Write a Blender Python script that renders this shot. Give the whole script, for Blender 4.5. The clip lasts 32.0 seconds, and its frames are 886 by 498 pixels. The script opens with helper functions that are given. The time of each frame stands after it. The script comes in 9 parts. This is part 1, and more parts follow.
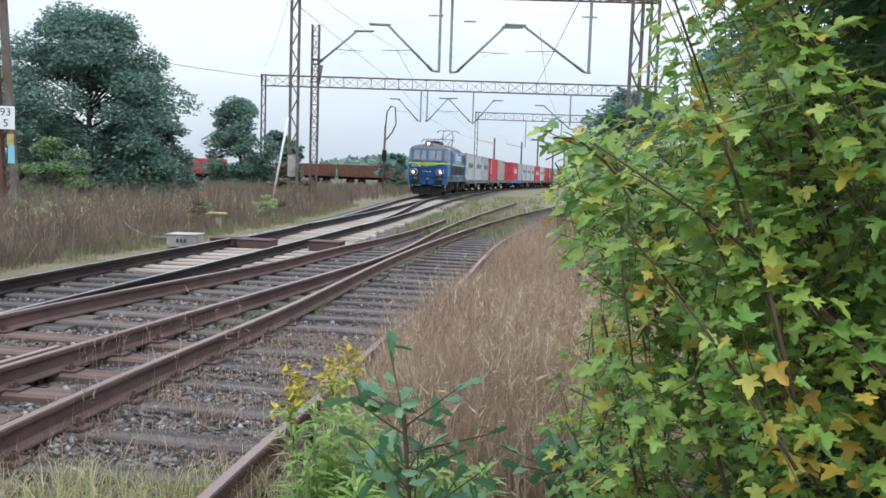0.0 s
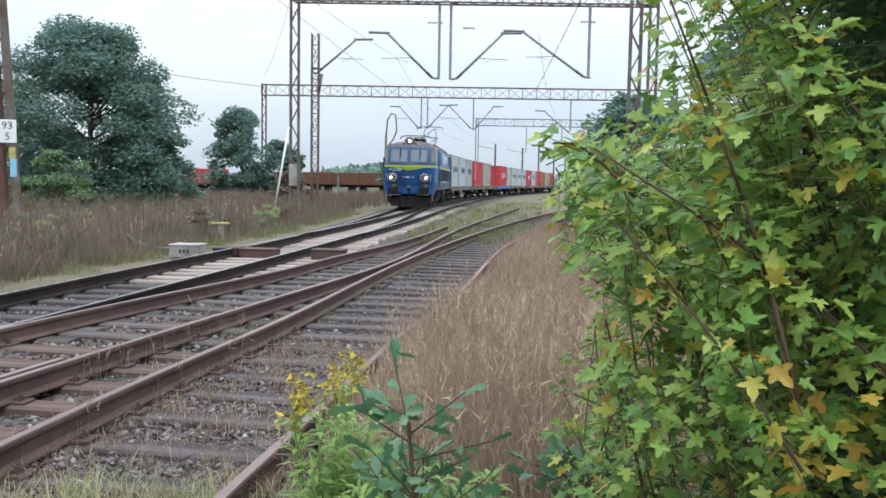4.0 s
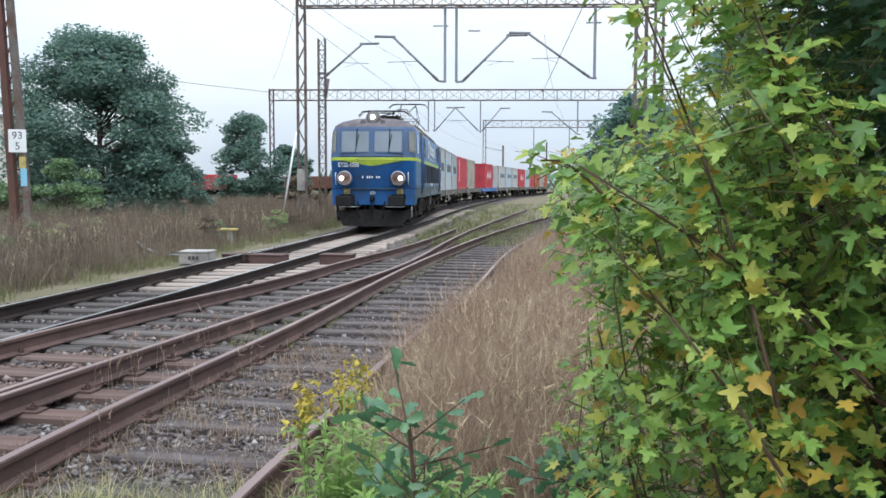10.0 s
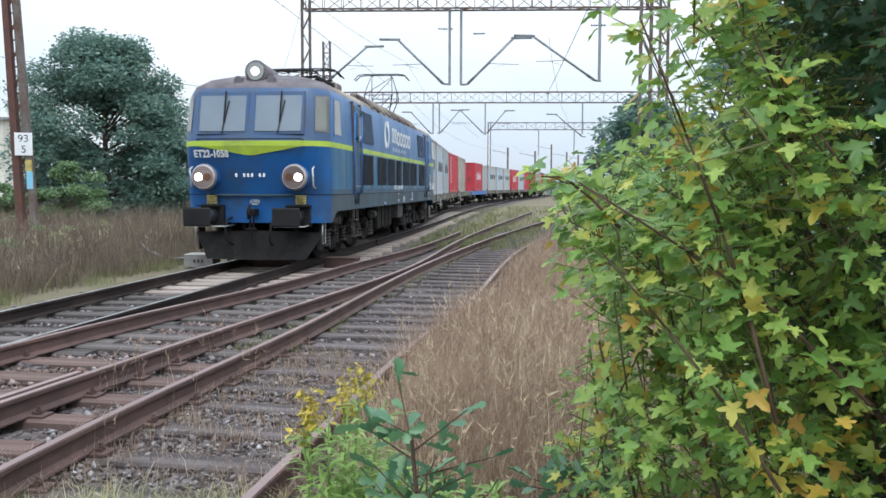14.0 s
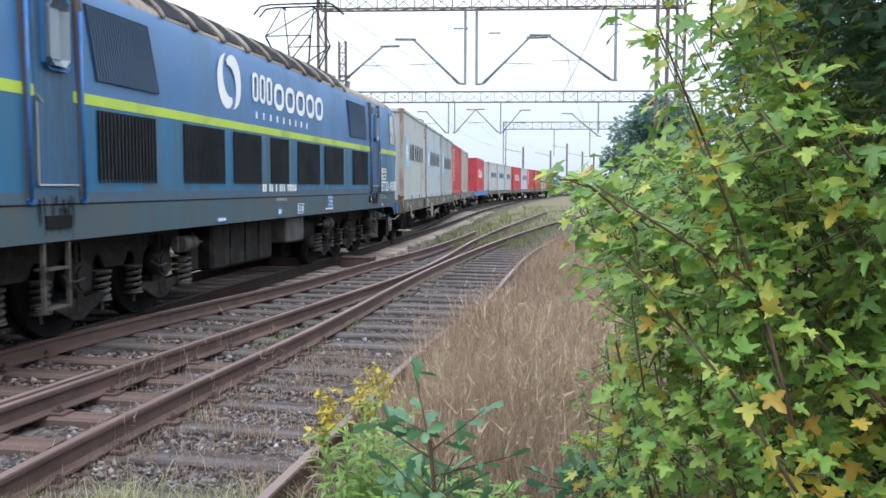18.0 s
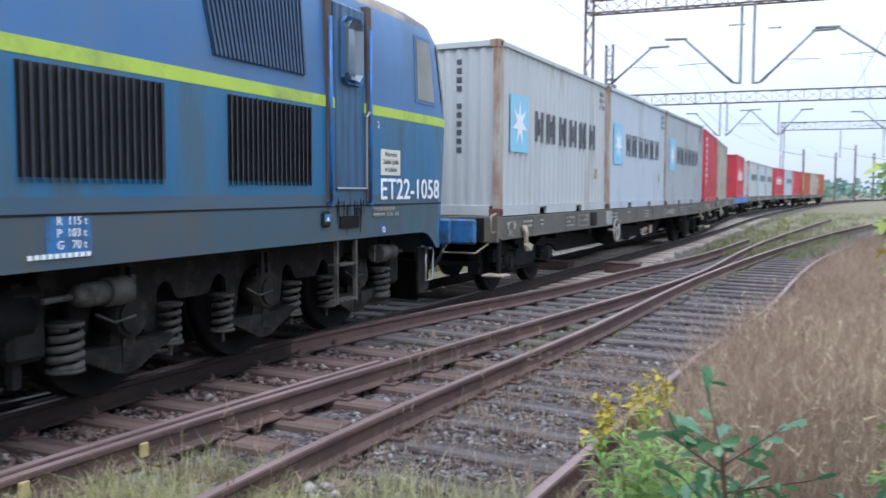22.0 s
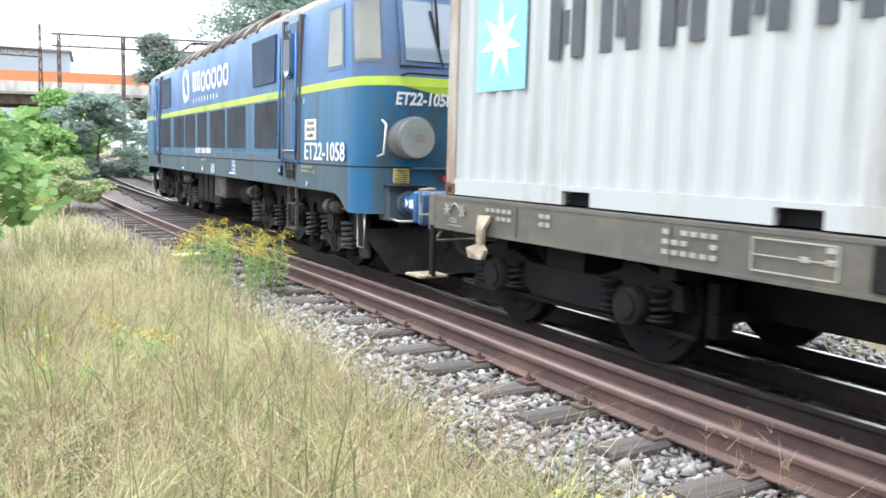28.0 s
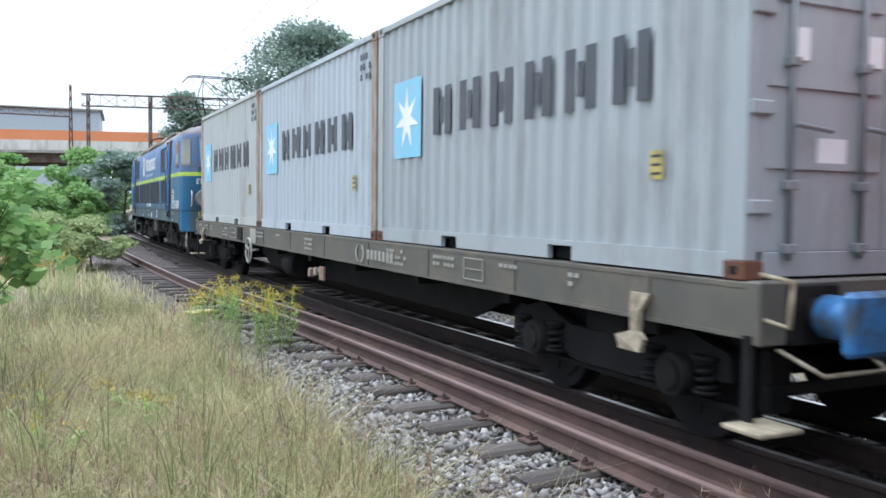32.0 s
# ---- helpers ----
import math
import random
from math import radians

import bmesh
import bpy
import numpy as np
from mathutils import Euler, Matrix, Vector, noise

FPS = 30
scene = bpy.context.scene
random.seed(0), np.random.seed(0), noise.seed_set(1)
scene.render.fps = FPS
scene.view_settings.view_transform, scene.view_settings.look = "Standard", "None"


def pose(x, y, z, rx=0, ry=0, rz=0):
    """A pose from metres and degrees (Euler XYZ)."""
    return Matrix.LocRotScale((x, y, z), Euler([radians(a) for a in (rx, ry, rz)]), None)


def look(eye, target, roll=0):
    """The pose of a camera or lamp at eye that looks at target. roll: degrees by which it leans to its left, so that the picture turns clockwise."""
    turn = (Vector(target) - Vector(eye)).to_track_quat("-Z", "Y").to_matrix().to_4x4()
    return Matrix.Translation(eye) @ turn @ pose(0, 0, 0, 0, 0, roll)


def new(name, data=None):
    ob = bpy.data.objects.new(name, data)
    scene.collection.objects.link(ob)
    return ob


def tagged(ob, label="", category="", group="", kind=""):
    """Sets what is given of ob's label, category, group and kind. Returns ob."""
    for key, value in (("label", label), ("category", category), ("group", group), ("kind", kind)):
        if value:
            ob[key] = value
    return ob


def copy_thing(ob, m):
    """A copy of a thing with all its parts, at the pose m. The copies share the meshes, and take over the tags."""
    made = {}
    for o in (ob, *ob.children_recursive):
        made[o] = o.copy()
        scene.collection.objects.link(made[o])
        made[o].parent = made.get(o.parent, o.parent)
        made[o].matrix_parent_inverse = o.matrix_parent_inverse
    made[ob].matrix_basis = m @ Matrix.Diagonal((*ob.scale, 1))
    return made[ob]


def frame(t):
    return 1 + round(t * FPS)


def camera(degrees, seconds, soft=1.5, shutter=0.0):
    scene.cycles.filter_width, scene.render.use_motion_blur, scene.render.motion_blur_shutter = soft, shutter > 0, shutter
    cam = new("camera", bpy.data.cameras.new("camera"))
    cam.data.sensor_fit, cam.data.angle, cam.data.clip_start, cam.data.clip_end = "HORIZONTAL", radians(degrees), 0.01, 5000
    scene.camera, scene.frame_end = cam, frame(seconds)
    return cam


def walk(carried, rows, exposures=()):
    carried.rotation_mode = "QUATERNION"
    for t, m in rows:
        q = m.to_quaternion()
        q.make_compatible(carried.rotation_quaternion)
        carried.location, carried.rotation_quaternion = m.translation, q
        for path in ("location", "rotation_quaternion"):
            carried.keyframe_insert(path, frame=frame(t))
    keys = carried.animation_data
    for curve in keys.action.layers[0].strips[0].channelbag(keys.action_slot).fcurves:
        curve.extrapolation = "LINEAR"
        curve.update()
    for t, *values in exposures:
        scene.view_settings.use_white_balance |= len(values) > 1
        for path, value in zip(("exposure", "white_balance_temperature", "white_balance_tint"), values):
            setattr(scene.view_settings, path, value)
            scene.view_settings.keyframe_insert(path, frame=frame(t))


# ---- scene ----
# ---- the camera and its way ----
cam = camera(54.93, 32.0, 1.6, 0.4)
PATH = [
    (0.0, pose(0.019, 0.057, 1.684, 85.09, -1.86, 1.30)),
    (0.5, pose(0.022, 0.056, 1.689, 85.14, -1.75, 1.34)),
    (1.0, pose(0.019, 0.075, 1.676, 85.31, -1.49, 1.29)),
    (1.5, pose(0.014, 0.075, 1.681, 85.44, -1.34, 1.22)),
    (2.0, pose(0.017, 0.062, 1.685, 85.53, -1.22, 1.26)),
    (2.5, pose(0.017, 0.050, 1.685, 85.62, -1.15, 1.26)),
    (3.0, pose(0.023, 0.043, 1.691, 85.58, -1.01, 1.34)),
    (3.5, pose(0.020, 0.054, 1.684, 85.53, -1.02, 1.37)),
    (5.5, pose(0.025, 0.057, 1.688, 85.57, -0.69, 1.63)),
    (6.0, pose(0.033, 0.038, 1.691, 85.96, -0.47, 1.67)),
    (6.5, pose(0.045, 0.010, 1.704, 86.14, -0.41, 1.74)),
    (7.0, pose(0.046, 0.008, 1.702, 86.16, -0.42, 1.78)),
    (7.5, pose(0.051, 0.002, 1.710, 86.03, -0.45, 1.84)),
    (8.0, pose(0.056, 0.002, 1.710, 85.88, -0.44, 1.88)),
    (8.5, pose(0.055, 0.002, 1.711, 85.76, -0.38, 1.88)),
    (9.0, pose(0.049, 0.011, 1.707, 85.77, -0.28, 1.90)),
    (9.5, pose(0.048, 0.006, 1.704, 85.77, -0.19, 1.93)),
    (10.0, pose(0.053, -0.000, 1.714, 85.67, -0.16, 1.95)),
    (10.5, pose(0.047, 0.002, 1.715, 85.53, -0.09, 1.93)),
    (11.0, pose(0.050, -0.003, 1.721, 85.47, -0.13, 1.96)),
    (11.5, pose(0.050, 0.001, 1.722, 85.51, -0.10, 1.97)),
    (12.0, pose(0.049, -0.008, 1.729, 85.67, -0.09, 2.04)),
    (12.5, pose(0.048, -0.009, 1.736, 85.80, -0.10, 2.08)),
    (13.0, pose(0.051, -0.001, 1.730, 85.87, -0.13, 2.11)),
    (13.5, pose(0.050, 0.002, 1.733, 85.83, -0.15, 2.19)),
    (14.0, pose(0.060, -0.011, 1.741, 85.81, -0.16, 2.27)),
    (14.5, pose(0.068, -0.031, 1.745, 85.85, -0.13, 2.36)),
    (16.5, pose(0.062, -0.046, 1.749, 85.78, -0.24, 2.99)),
    (17.0, pose(0.055, -0.034, 1.752, 85.73, -0.24, 3.05)),
    (17.5, pose(0.055, -0.023, 1.747, 85.73, -0.14, 3.19)),
    (18.0, pose(0.053, -0.036, 1.748, 85.77, -0.16, 3.29)),
    (18.5, pose(0.052, -0.012, 1.742, 85.76, -0.08, 3.50)),
    (19.0, pose(0.049, -0.030, 1.751, 85.76, -0.05, 4.03)),
    (19.5, pose(0.057, -0.025, 1.746, 85.83, 0.15, 5.09)),
    (20.0, pose(0.048, -0.027, 1.745, 85.87, 0.28, 6.93)),
    (20.5, pose(0.030, 0.010, 1.730, 85.97, 0.26, 9.72)),
    (21.0, pose(0.012, -0.005, 1.729, 86.03, 0.06, 12.75)),
    (21.5, pose(-0.005, -0.020, 1.732, 86.13, -0.17, 16.23)),
    (22.0, pose(-0.026, -0.028, 1.731, 86.05, -0.22, 20.74)),
    (22.5, pose(-0.056, -0.037, 1.737, 85.76, -0.31, 27.59)),
    (23.0, pose(-0.051, -0.044, 1.685, 85.40, -1.62, 37.43)),
    (23.5, pose(0.108, 0.065, 1.692, 84.59, -1.57, 51.59)),
    (24.0, pose(0.180, 0.099, 1.689, 84.37, -1.38, 65.38)),
    (24.5, pose(0.192, 0.123, 1.688, 84.21, -1.10, 79.90)),
    (25.0, pose(0.056, 0.170, 1.690, 84.37, -1.10, 94.06)),
    (25.5, pose(0.015, 0.052, 1.712, 83.39, -1.32, 104.40)),
    (26.0, pose(-0.042, -0.123, 1.719, 81.70, -1.22, 116.50)),
    (26.5, pose(-0.136, -0.285, 1.714, 81.70, -0.60, 128.33)),
    (28.5, pose(-0.181, -0.080, 1.732, 84.18, -1.65, 146.78)),
    (29.0, pose(-0.256, -0.092, 1.745, 85.07, -1.64, 146.19)),
    (30.0, pose(-0.344, -0.066, 1.760, 86.86, -1.18, 146.35)),
    (31.0, pose(-0.337, -0.044, 1.745, 87.47, -0.98, 146.68)),
    (32.0, pose(-0.370, -0.037, 1.770, 87.13, -0.59, 147.48)),
]
EXPO = [(0, 0.36, 6050, 11), (16, 0.50, 6050, 11), (18, 0.62, 6050, 11), (19, 0.62, 6000, 11), (22, 0.58, 5700, 15), (23, 1.02, 5500, 18), (24, 1.74, 6200, 23), (25, 2.00, 7000, 23), (26, 1.76, 6600, 15), (28.5, 1.46, 6300, 13), (29.5, 1.20, 6150, 13), (32, 0.80, 5900, 12)]
walk(cam, PATH, EXPO)

# ---- world and light: an overcast day ----
world = bpy.data.worlds.new("overcast_sky")
scene.world = world
world.use_nodes = True
wn, wl = world.node_tree.nodes, world.node_tree.links
wn.clear()
sky = wn.new("ShaderNodeTexSky")
sky.sky_type = "NISHITA"
sky.sun_disc = False
sky.sun_elevation, sky.sun_rotation = radians(48), radians(200)
sky_gain = wn.new("ShaderNodeVectorMath")
sky_gain.operation = "SCALE"
sky_gain.inputs["Scale"].default_value = 0.10
cloud_at = wn.new("ShaderNodeTexCoord")
cloud_map = wn.new("ShaderNodeMapping")
cloud_map.inputs["Scale"].default_value = (1.0, 1.0, 3.0)
cloud = wn.new("ShaderNodeTexNoise")
cloud.inputs["Scale"].default_value = 2.2
cloud.inputs["Detail"].default_value = 5
cloud_tone = wn.new("ShaderNodeValToRGB")
cloud_tone.color_ramp.elements[0].position, cloud_tone.color_ramp.elements[0].color = 0.36, (0.86, 0.96, 1.06, 1)
cloud_tone.color_ramp.elements[1].position, cloud_tone.color_ramp.elements[1].color = 0.60, (1.06, 1.11, 1.10, 1)
sky_mix = wn.new("ShaderNodeMixRGB")
sky_mix.inputs["Fac"].default_value = 0.88
back = wn.new("ShaderNodeBackground")
back.inputs["Strength"].default_value = 1.0
out = wn.new("ShaderNodeOutputWorld")
wl.new(sky.outputs["Color"], sky_gain.inputs[0])
wl.new(cloud_at.outputs["Generated"], cloud_map.inputs["Vector"])
wl.new(cloud_map.outputs["Vector"], cloud.inputs["Vector"])
wl.new(cloud.outputs["Fac"], cloud_tone.inputs["Fac"])
wl.new(sky_gain.outputs[0], sky_mix.inputs["Color1"])
wl.new(cloud_tone.outputs["Color"], sky_mix.inputs["Color2"])
# an overcast sky is darkest at the horizon and brightest overhead
height = wn.new("ShaderNodeSeparateXYZ")
rise = wn.new("ShaderNodeMapRange")
rise.inputs["From Min"].default_value, rise.inputs["From Max"].default_value = 0.0, 1.0
rise.inputs["To Min"].default_value, rise.inputs["To Max"].default_value = 0.60, 2.0
wl.new(cloud_at.outputs["Generated"], height.inputs[0])
wl.new(height.outputs["Z"], rise.inputs["Value"])
overcast = wn.new("ShaderNodeVectorMath")
overcast.operation = "SCALE"
wl.new(sky_mix.outputs["Color"], overcast.inputs[0])
wl.new(rise.outputs["Result"], overcast.inputs["Scale"])
wl.new(overcast.outputs[0], back.inputs["Color"])
wl.new(back.outputs["Background"], out.inputs["Surface"])

sun = new("sun", bpy.data.lights.new("sun", "SUN"))
sun.data.energy, sun.data.angle, sun.data.color = 1.0, radians(30), (1.0, 0.99, 0.94)
sun.matrix_world = look((0, 0, 60), (-14, 40, 0))


# ---- materials ----
def material(name, base, base2=None, rough=0.7, metal=0.0, scale=3.0, bump=0.0, bump_scale=60.0, dirt=None, dirt_amount=0.3,
             dirt_scale=1.2, stretch=(1, 1, 1), random_tone=0.0, island=False, coat=0.0, translucent=0.0, random_ramp=None, emit=0.0, ramp_mix=0.75, spec=0.5):
    m = bpy.data.materials.new(name)
    m.use_nodes = True
    n, l = m.node_tree.nodes, m.node_tree.links
    b = n["Principled BSDF"]
    b.inputs["Roughness"].default_value, b.inputs["Metallic"].default_value = rough, metal
    b.inputs["Coat Weight"].default_value, b.inputs["Specular IOR Level"].default_value = coat, spec
    co = n.new("ShaderNodeTexCoord")
    mp = n.new("ShaderNodeMapping")
    mp.inputs["Scale"].default_value = stretch
    l.new(co.outputs["Object"], mp.inputs["Vector"])
    base2 = base2 or tuple(c * 0.78 for c in base)
    no = n.new("ShaderNodeTexNoise")
    no.inputs["Scale"].default_value, no.inputs["Detail"].default_value = scale, 6
    l.new(mp.outputs["Vector"], no.inputs["Vector"])
    ra = n.new("ShaderNodeValToRGB")
    ra.color_ramp.elements[0].position, ra.color_ramp.elements[1].position = 0.32, 0.68
    ra.color_ramp.elements[0].color, ra.color_ramp.elements[1].color = (*base, 1), (*base2, 1)
    l.new(no.outputs["Fac"], ra.inputs["Fac"])
    col = ra.outputs["Color"]
    if random_ramp or random_tone:
        if island:
            src = n.new("ShaderNodeNewGeometry").outputs["Random Per Island"]
        else:
            src = n.new("ShaderNodeObjectInfo").outputs["Random"]
        if random_ramp:
            rr = n.new("ShaderNodeValToRGB")
            rr.color_ramp.interpolation = "LINEAR"
            while len(rr.color_ramp.elements) < len(random_ramp):
                rr.color_ramp.elements.new(0.5)
            for e, (at, c) in zip(rr.color_ramp.elements, random_ramp):
                e.position, e.color = at, (*c, 1)
            l.new(src, rr.inputs["Fac"])
            mx = n.new("ShaderNodeMixRGB")
            mx.inputs["Fac"].default_value = ramp_mix
            l.new(col, mx.inputs["Color1"])
            l.new(rr.outputs["Color"], mx.inputs["Color2"])
            col = mx.outputs["Color"]
        else:
            hs = n.new("ShaderNodeHueSaturation")
            mr = n.new("ShaderNodeMapRange")
            mr.inputs["To Min"].default_value, mr.inputs["To Max"].default_value = 1 - random_tone, 1 + random_tone
            l.new(src, mr.inputs["Value"])
            l.new(mr.outputs["Result"], hs.inputs["Value"])
            l.new(col, hs.inputs["Color"])
            col = hs.outputs["Color"]
    if dirt:
        dn = n.new("ShaderNodeTexNoise")
        dn.inputs["Scale"].default_value, dn.inputs["Detail"].default_value, dn.inputs["Roughness"].default_value = dirt_scale, 8, 0.7
        l.new(mp.outputs["Vector"], dn.inputs["Vector"])
        dr = n.new("ShaderNodeValToRGB")
        dr.color_ramp.elements[0].position, dr.color_ramp.elements[1].position = 0.62 - dirt_amount * 0.4, 0.80 - dirt_amount * 0.3
        l.new(dn.outputs["Fac"], dr.inputs["Fac"])
        dm = n.new("ShaderNodeMixRGB")
        dm.inputs["Color2"].default_value = (*dirt, 1)
        l.new(dr.outputs["Color"], dm.inputs["Fac"])
        l.new(col, dm.inputs["Color1"])
        col = dm.outputs["Color"]
        rm = n.new("ShaderNodeMapRange")
        rm.inputs["To Min"].default_value, rm.inputs["To Max"].default_value = rough, min(1.0, rough + 0.25)
        l.new(dr.outputs["Color"], rm.inputs["Value"])
        l.new(rm.outputs["Result"], b.inputs["Roughness"])
    l.new(col, b.inputs["Base Color"])
    if bump:
        bn = n.new("ShaderNodeTexNoise")
        bn.inputs["Scale"].default_value, bn.inputs["Detail"].default_value = bump_scale, 4
        l.new(mp.outputs["Vector"], bn.inputs["Vector"])
        bu = n.new("ShaderNodeBump")
        bu.inputs["Strength"].default_value, bu.inputs["Distance"].default_value = bump, 0.02
        l.new(bn.outputs["Fac"], bu.inputs["Height"])
        l.new(bu.outputs["Normal"], b.inputs["Normal"])
    if translucent:
        tr = n.new("ShaderNodeBsdfTranslucent")
        l.new(col, tr.inputs["Color"])
        ms = n.new("ShaderNodeMixShader")
        ms.inputs["Fac"].default_value = translucent
        l.new(b.outputs["BSDF"], ms.inputs[1])
        l.new(tr.outputs["BSDF"], ms.inputs[2])
        l.new(ms.outputs["Shader"], n["Material Output"].inputs["Surface"])
    if emit:
        l.new(col, b.inputs["Emission Color"])
        b.inputs["Emission Strength"].default_value = emit
    return m


def gravel(name, a, b_, c_, scale):
    """Stones by a cell pattern, for beds too far off for single stones."""
    m = bpy.data.materials.new(name)
    m.use_nodes = True
    n, l = m.node_tree.nodes, m.node_tree.links
    b = n["Principled BSDF"]
    b.inputs["Roughness"].default_value, b.inputs["Specular IOR Level"].default_value = 0.95, 0.15
    co = n.new("ShaderNodeTexCoord")
    vo = n.new("ShaderNodeTexVoronoi")
    vo.inputs["Scale"].default_value = scale
    l.new(co.outputs["Object"], vo.inputs["Vector"])
    sp = n.new("ShaderNodeSeparateColor")
    l.new(vo.outputs["Color"], sp.inputs["Color"])
    ra = n.new("ShaderNodeValToRGB")
    ra.color_ramp.elements.new(0.5)
    for e, at, cc in zip(ra.color_ramp.elements, (0.1, 0.5, 0.9), (a, b_, c_)):
        e.position, e.color = at, (*cc, 1)
    l.new(sp.outputs[0], ra.inputs["Fac"])
    no = n.new("ShaderNodeTexNoise")
    no.inputs["Scale"].default_value, no.inputs["Detail"].default_value = 0.9, 6
    l.new(co.outputs["Object"], no.inputs["Vector"])
    dr = n.new("ShaderNodeValToRGB")
    dr.color_ramp.elements[0].position, dr.color_ramp.elements[1].position = 0.45, 0.65
    l.new(no.outputs["Fac"], dr.inputs["Fac"])
    mx = n.new("ShaderNodeMixRGB")
    mx.inputs["Color2"].default_value = (0.10, 0.085, 0.07, 1)
    ml = n.new("ShaderNodeMath")
    ml.operation = "MULTIPLY"
    ml.inputs[1].default_value = 0.6
    l.new(dr.outputs["Color"], ml.inputs[0])
    l.new(ml.outputs[0], mx.inputs["Fac"])
    l.new(ra.outputs["Color"], mx.inputs["Color1"])
    l.new(mx.outputs["Color"], b.inputs["Base Color"])
    bu = n.new("ShaderNodeBump")
    bu.inputs["Strength"].default_value, bu.inputs["Distance"].default_value = 1.0, 0.03
    bu.invert = True
    l.new(vo.outputs["Distance"], bu.inputs["Height"])
    l.new(bu.outputs["Normal"], b.inputs["Normal"])
    return m


MAT = {}
MAT["blue"] = material("blue_paint", (0.013, 0.117, 0.252), (0.019, 0.138, 0.285), 0.37, scale=0.8, dirt=(0.052, 0.092, 0.118), dirt_amount=0.50, dirt_scale=0.8, stretch=(2.6, 2.6, 0.35))
MAT["blue_front"] = material("clean_blue_paint", (0.009, 0.080, 0.255), (0.012, 0.098, 0.29), 0.34, scale=0.8, dirt=(0.025, 0.060, 0.12), dirt_amount=0.35, dirt_scale=0.9)
MAT["blue_wet"] = material("rain_streaked_blue_paint", (0.022, 0.088, 0.185), (0.030, 0.105, 0.215), 0.4, scale=2.5, dirt=(0.030, 0.044, 0.056), dirt_amount=0.5, dirt_scale=2.2, stretch=(6, 6, 0.25))
MAT["blue_up"] = material("faded_blue_paint", (0.048, 0.140, 0.315), (0.034, 0.120, 0.285), 0.42, scale=0.9, dirt=(0.085, 0.145, 0.22), dirt_amount=0.42, stretch=(1, 1, 0.4))
MAT["blue_grey"] = material("dirty_blue_grey_paint", (0.046, 0.086, 0.110), (0.032, 0.080, 0.122), 0.6, scale=1.2, dirt=(0.078, 0.086, 0.088), dirt_amount=0.55, stretch=(1, 1, 0.35))
MAT["blue_nose"] = material("sooty_blue_paint", (0.030, 0.080, 0.190), (0.040, 0.090, 0.185), 0.42, scale=1.5, dirt=(0.062, 0.080, 0.115), dirt_amount=0.45)
MAT["bogie"] = material("dusty_bogie_steel", (0.022, 0.020, 0.019), (0.013, 0.012, 0.012), 0.7, scale=5, dirt=(0.062, 0.052, 0.045), dirt_amount=0.34, dirt_scale=4, bump=0.3, spec=0.12)
MAT["hung_box"] = material("brown_grey_box_paint", (0.075, 0.064, 0.060), (0.055, 0.048, 0.047), 0.7, scale=2, dirt=(0.040, 0.034, 0.032), dirt_amount=0.4, dirt_scale=3)
MAT["buffer_blue"] = material("bright_blue_paint", (0.025, 0.135, 0.34), (0.035, 0.16, 0.38), 0.45, scale=4, dirt=(0.045, 0.055, 0.065), dirt_amount=0.48, dirt_scale=5)
MAT["rail_blue"] = material("bright_handrail_blue", (0.022, 0.125, 0.38), (0.030, 0.15, 0.44), 0.4, scale=5, dirt=(0.05, 0.075, 0.10), dirt_amount=0.4, dirt_scale=4)
MAT["pillar"] = material("rusty_brown_strip", (0.085, 0.066, 0.062), (0.060, 0.050, 0.050), 0.75, scale=4, dirt=(0.12, 0.075, 0.055), dirt_amount=0.4, dirt_scale=4)
MAT["blue_dusty"] = material("dust_greyed_blue_paint", (0.040, 0.088, 0.150), (0.048, 0.090, 0.138), 0.52, scale=1.0, dirt=(0.075, 0.100, 0.120), dirt_amount=0.45, stretch=(1, 1, 0.6))
MAT["lime"] = material("lime_paint", (0.42, 0.55, 0.05), (0.36, 0.48, 0.05), 0.45, dirt=(0.2, 0.25, 0.08), dirt_amount=0.25)
MAT["roof"] = material("weathered_roof", (0.36, 0.32, 0.25), (0.24, 0.20, 0.17), 0.7, scale=1.0, dirt=(0.10, 0.075, 0.07), dirt_amount=0.5)
MAT["roof_dark"] = material("sooty_roof", (0.115, 0.10, 0.112), (0.155, 0.135, 0.145), 0.65, scale=2, dirt=(0.06, 0.05, 0.055), dirt_amount=0.4)
MAT["grille"] = material("dark_grille", (0.010, 0.010, 0.012), (0.016, 0.016, 0.019), 0.55, bump=0.2)
MAT["slat"] = material("weathered_slats", (0.034, 0.041, 0.056), (0.050, 0.056, 0.070), 0.5, scale=3, dirt=(0.026, 0.027, 0.031), dirt_amount=0.35)
MAT["grille_blue"] = material("dark_blue_slats", (0.020, 0.048, 0.098), (0.028, 0.060, 0.115), 0.45, scale=2)
MAT["under"] = material("oily_underframe", (0.009, 0.009, 0.010), (0.016, 0.015, 0.0145), 0.65, scale=6, dirt=(0.034, 0.029, 0.026), dirt_amount=0.32, dirt_scale=4, bump=0.3, spec=0.12)
MAT["under_dark"] = material("black_underframe", (0.008, 0.008, 0.009), (0.015, 0.014, 0.015), 0.7, spec=0.12)
MAT["spring"] = material("grey_spring", (0.115, 0.106, 0.098), (0.068, 0.063, 0.058), 0.55, dirt=(0.026, 0.022, 0.020), dirt_amount=0.4, dirt_scale=5, spec=0.12)
MAT["steel"] = material("worn_steel", (0.42, 0.41, 0.40), (0.32, 0.31, 0.30), 0.35, metal=0.8)
MAT["white"] = material("white_paint", (0.78, 0.79, 0.80), (0.70, 0.71, 0.72), 0.5)
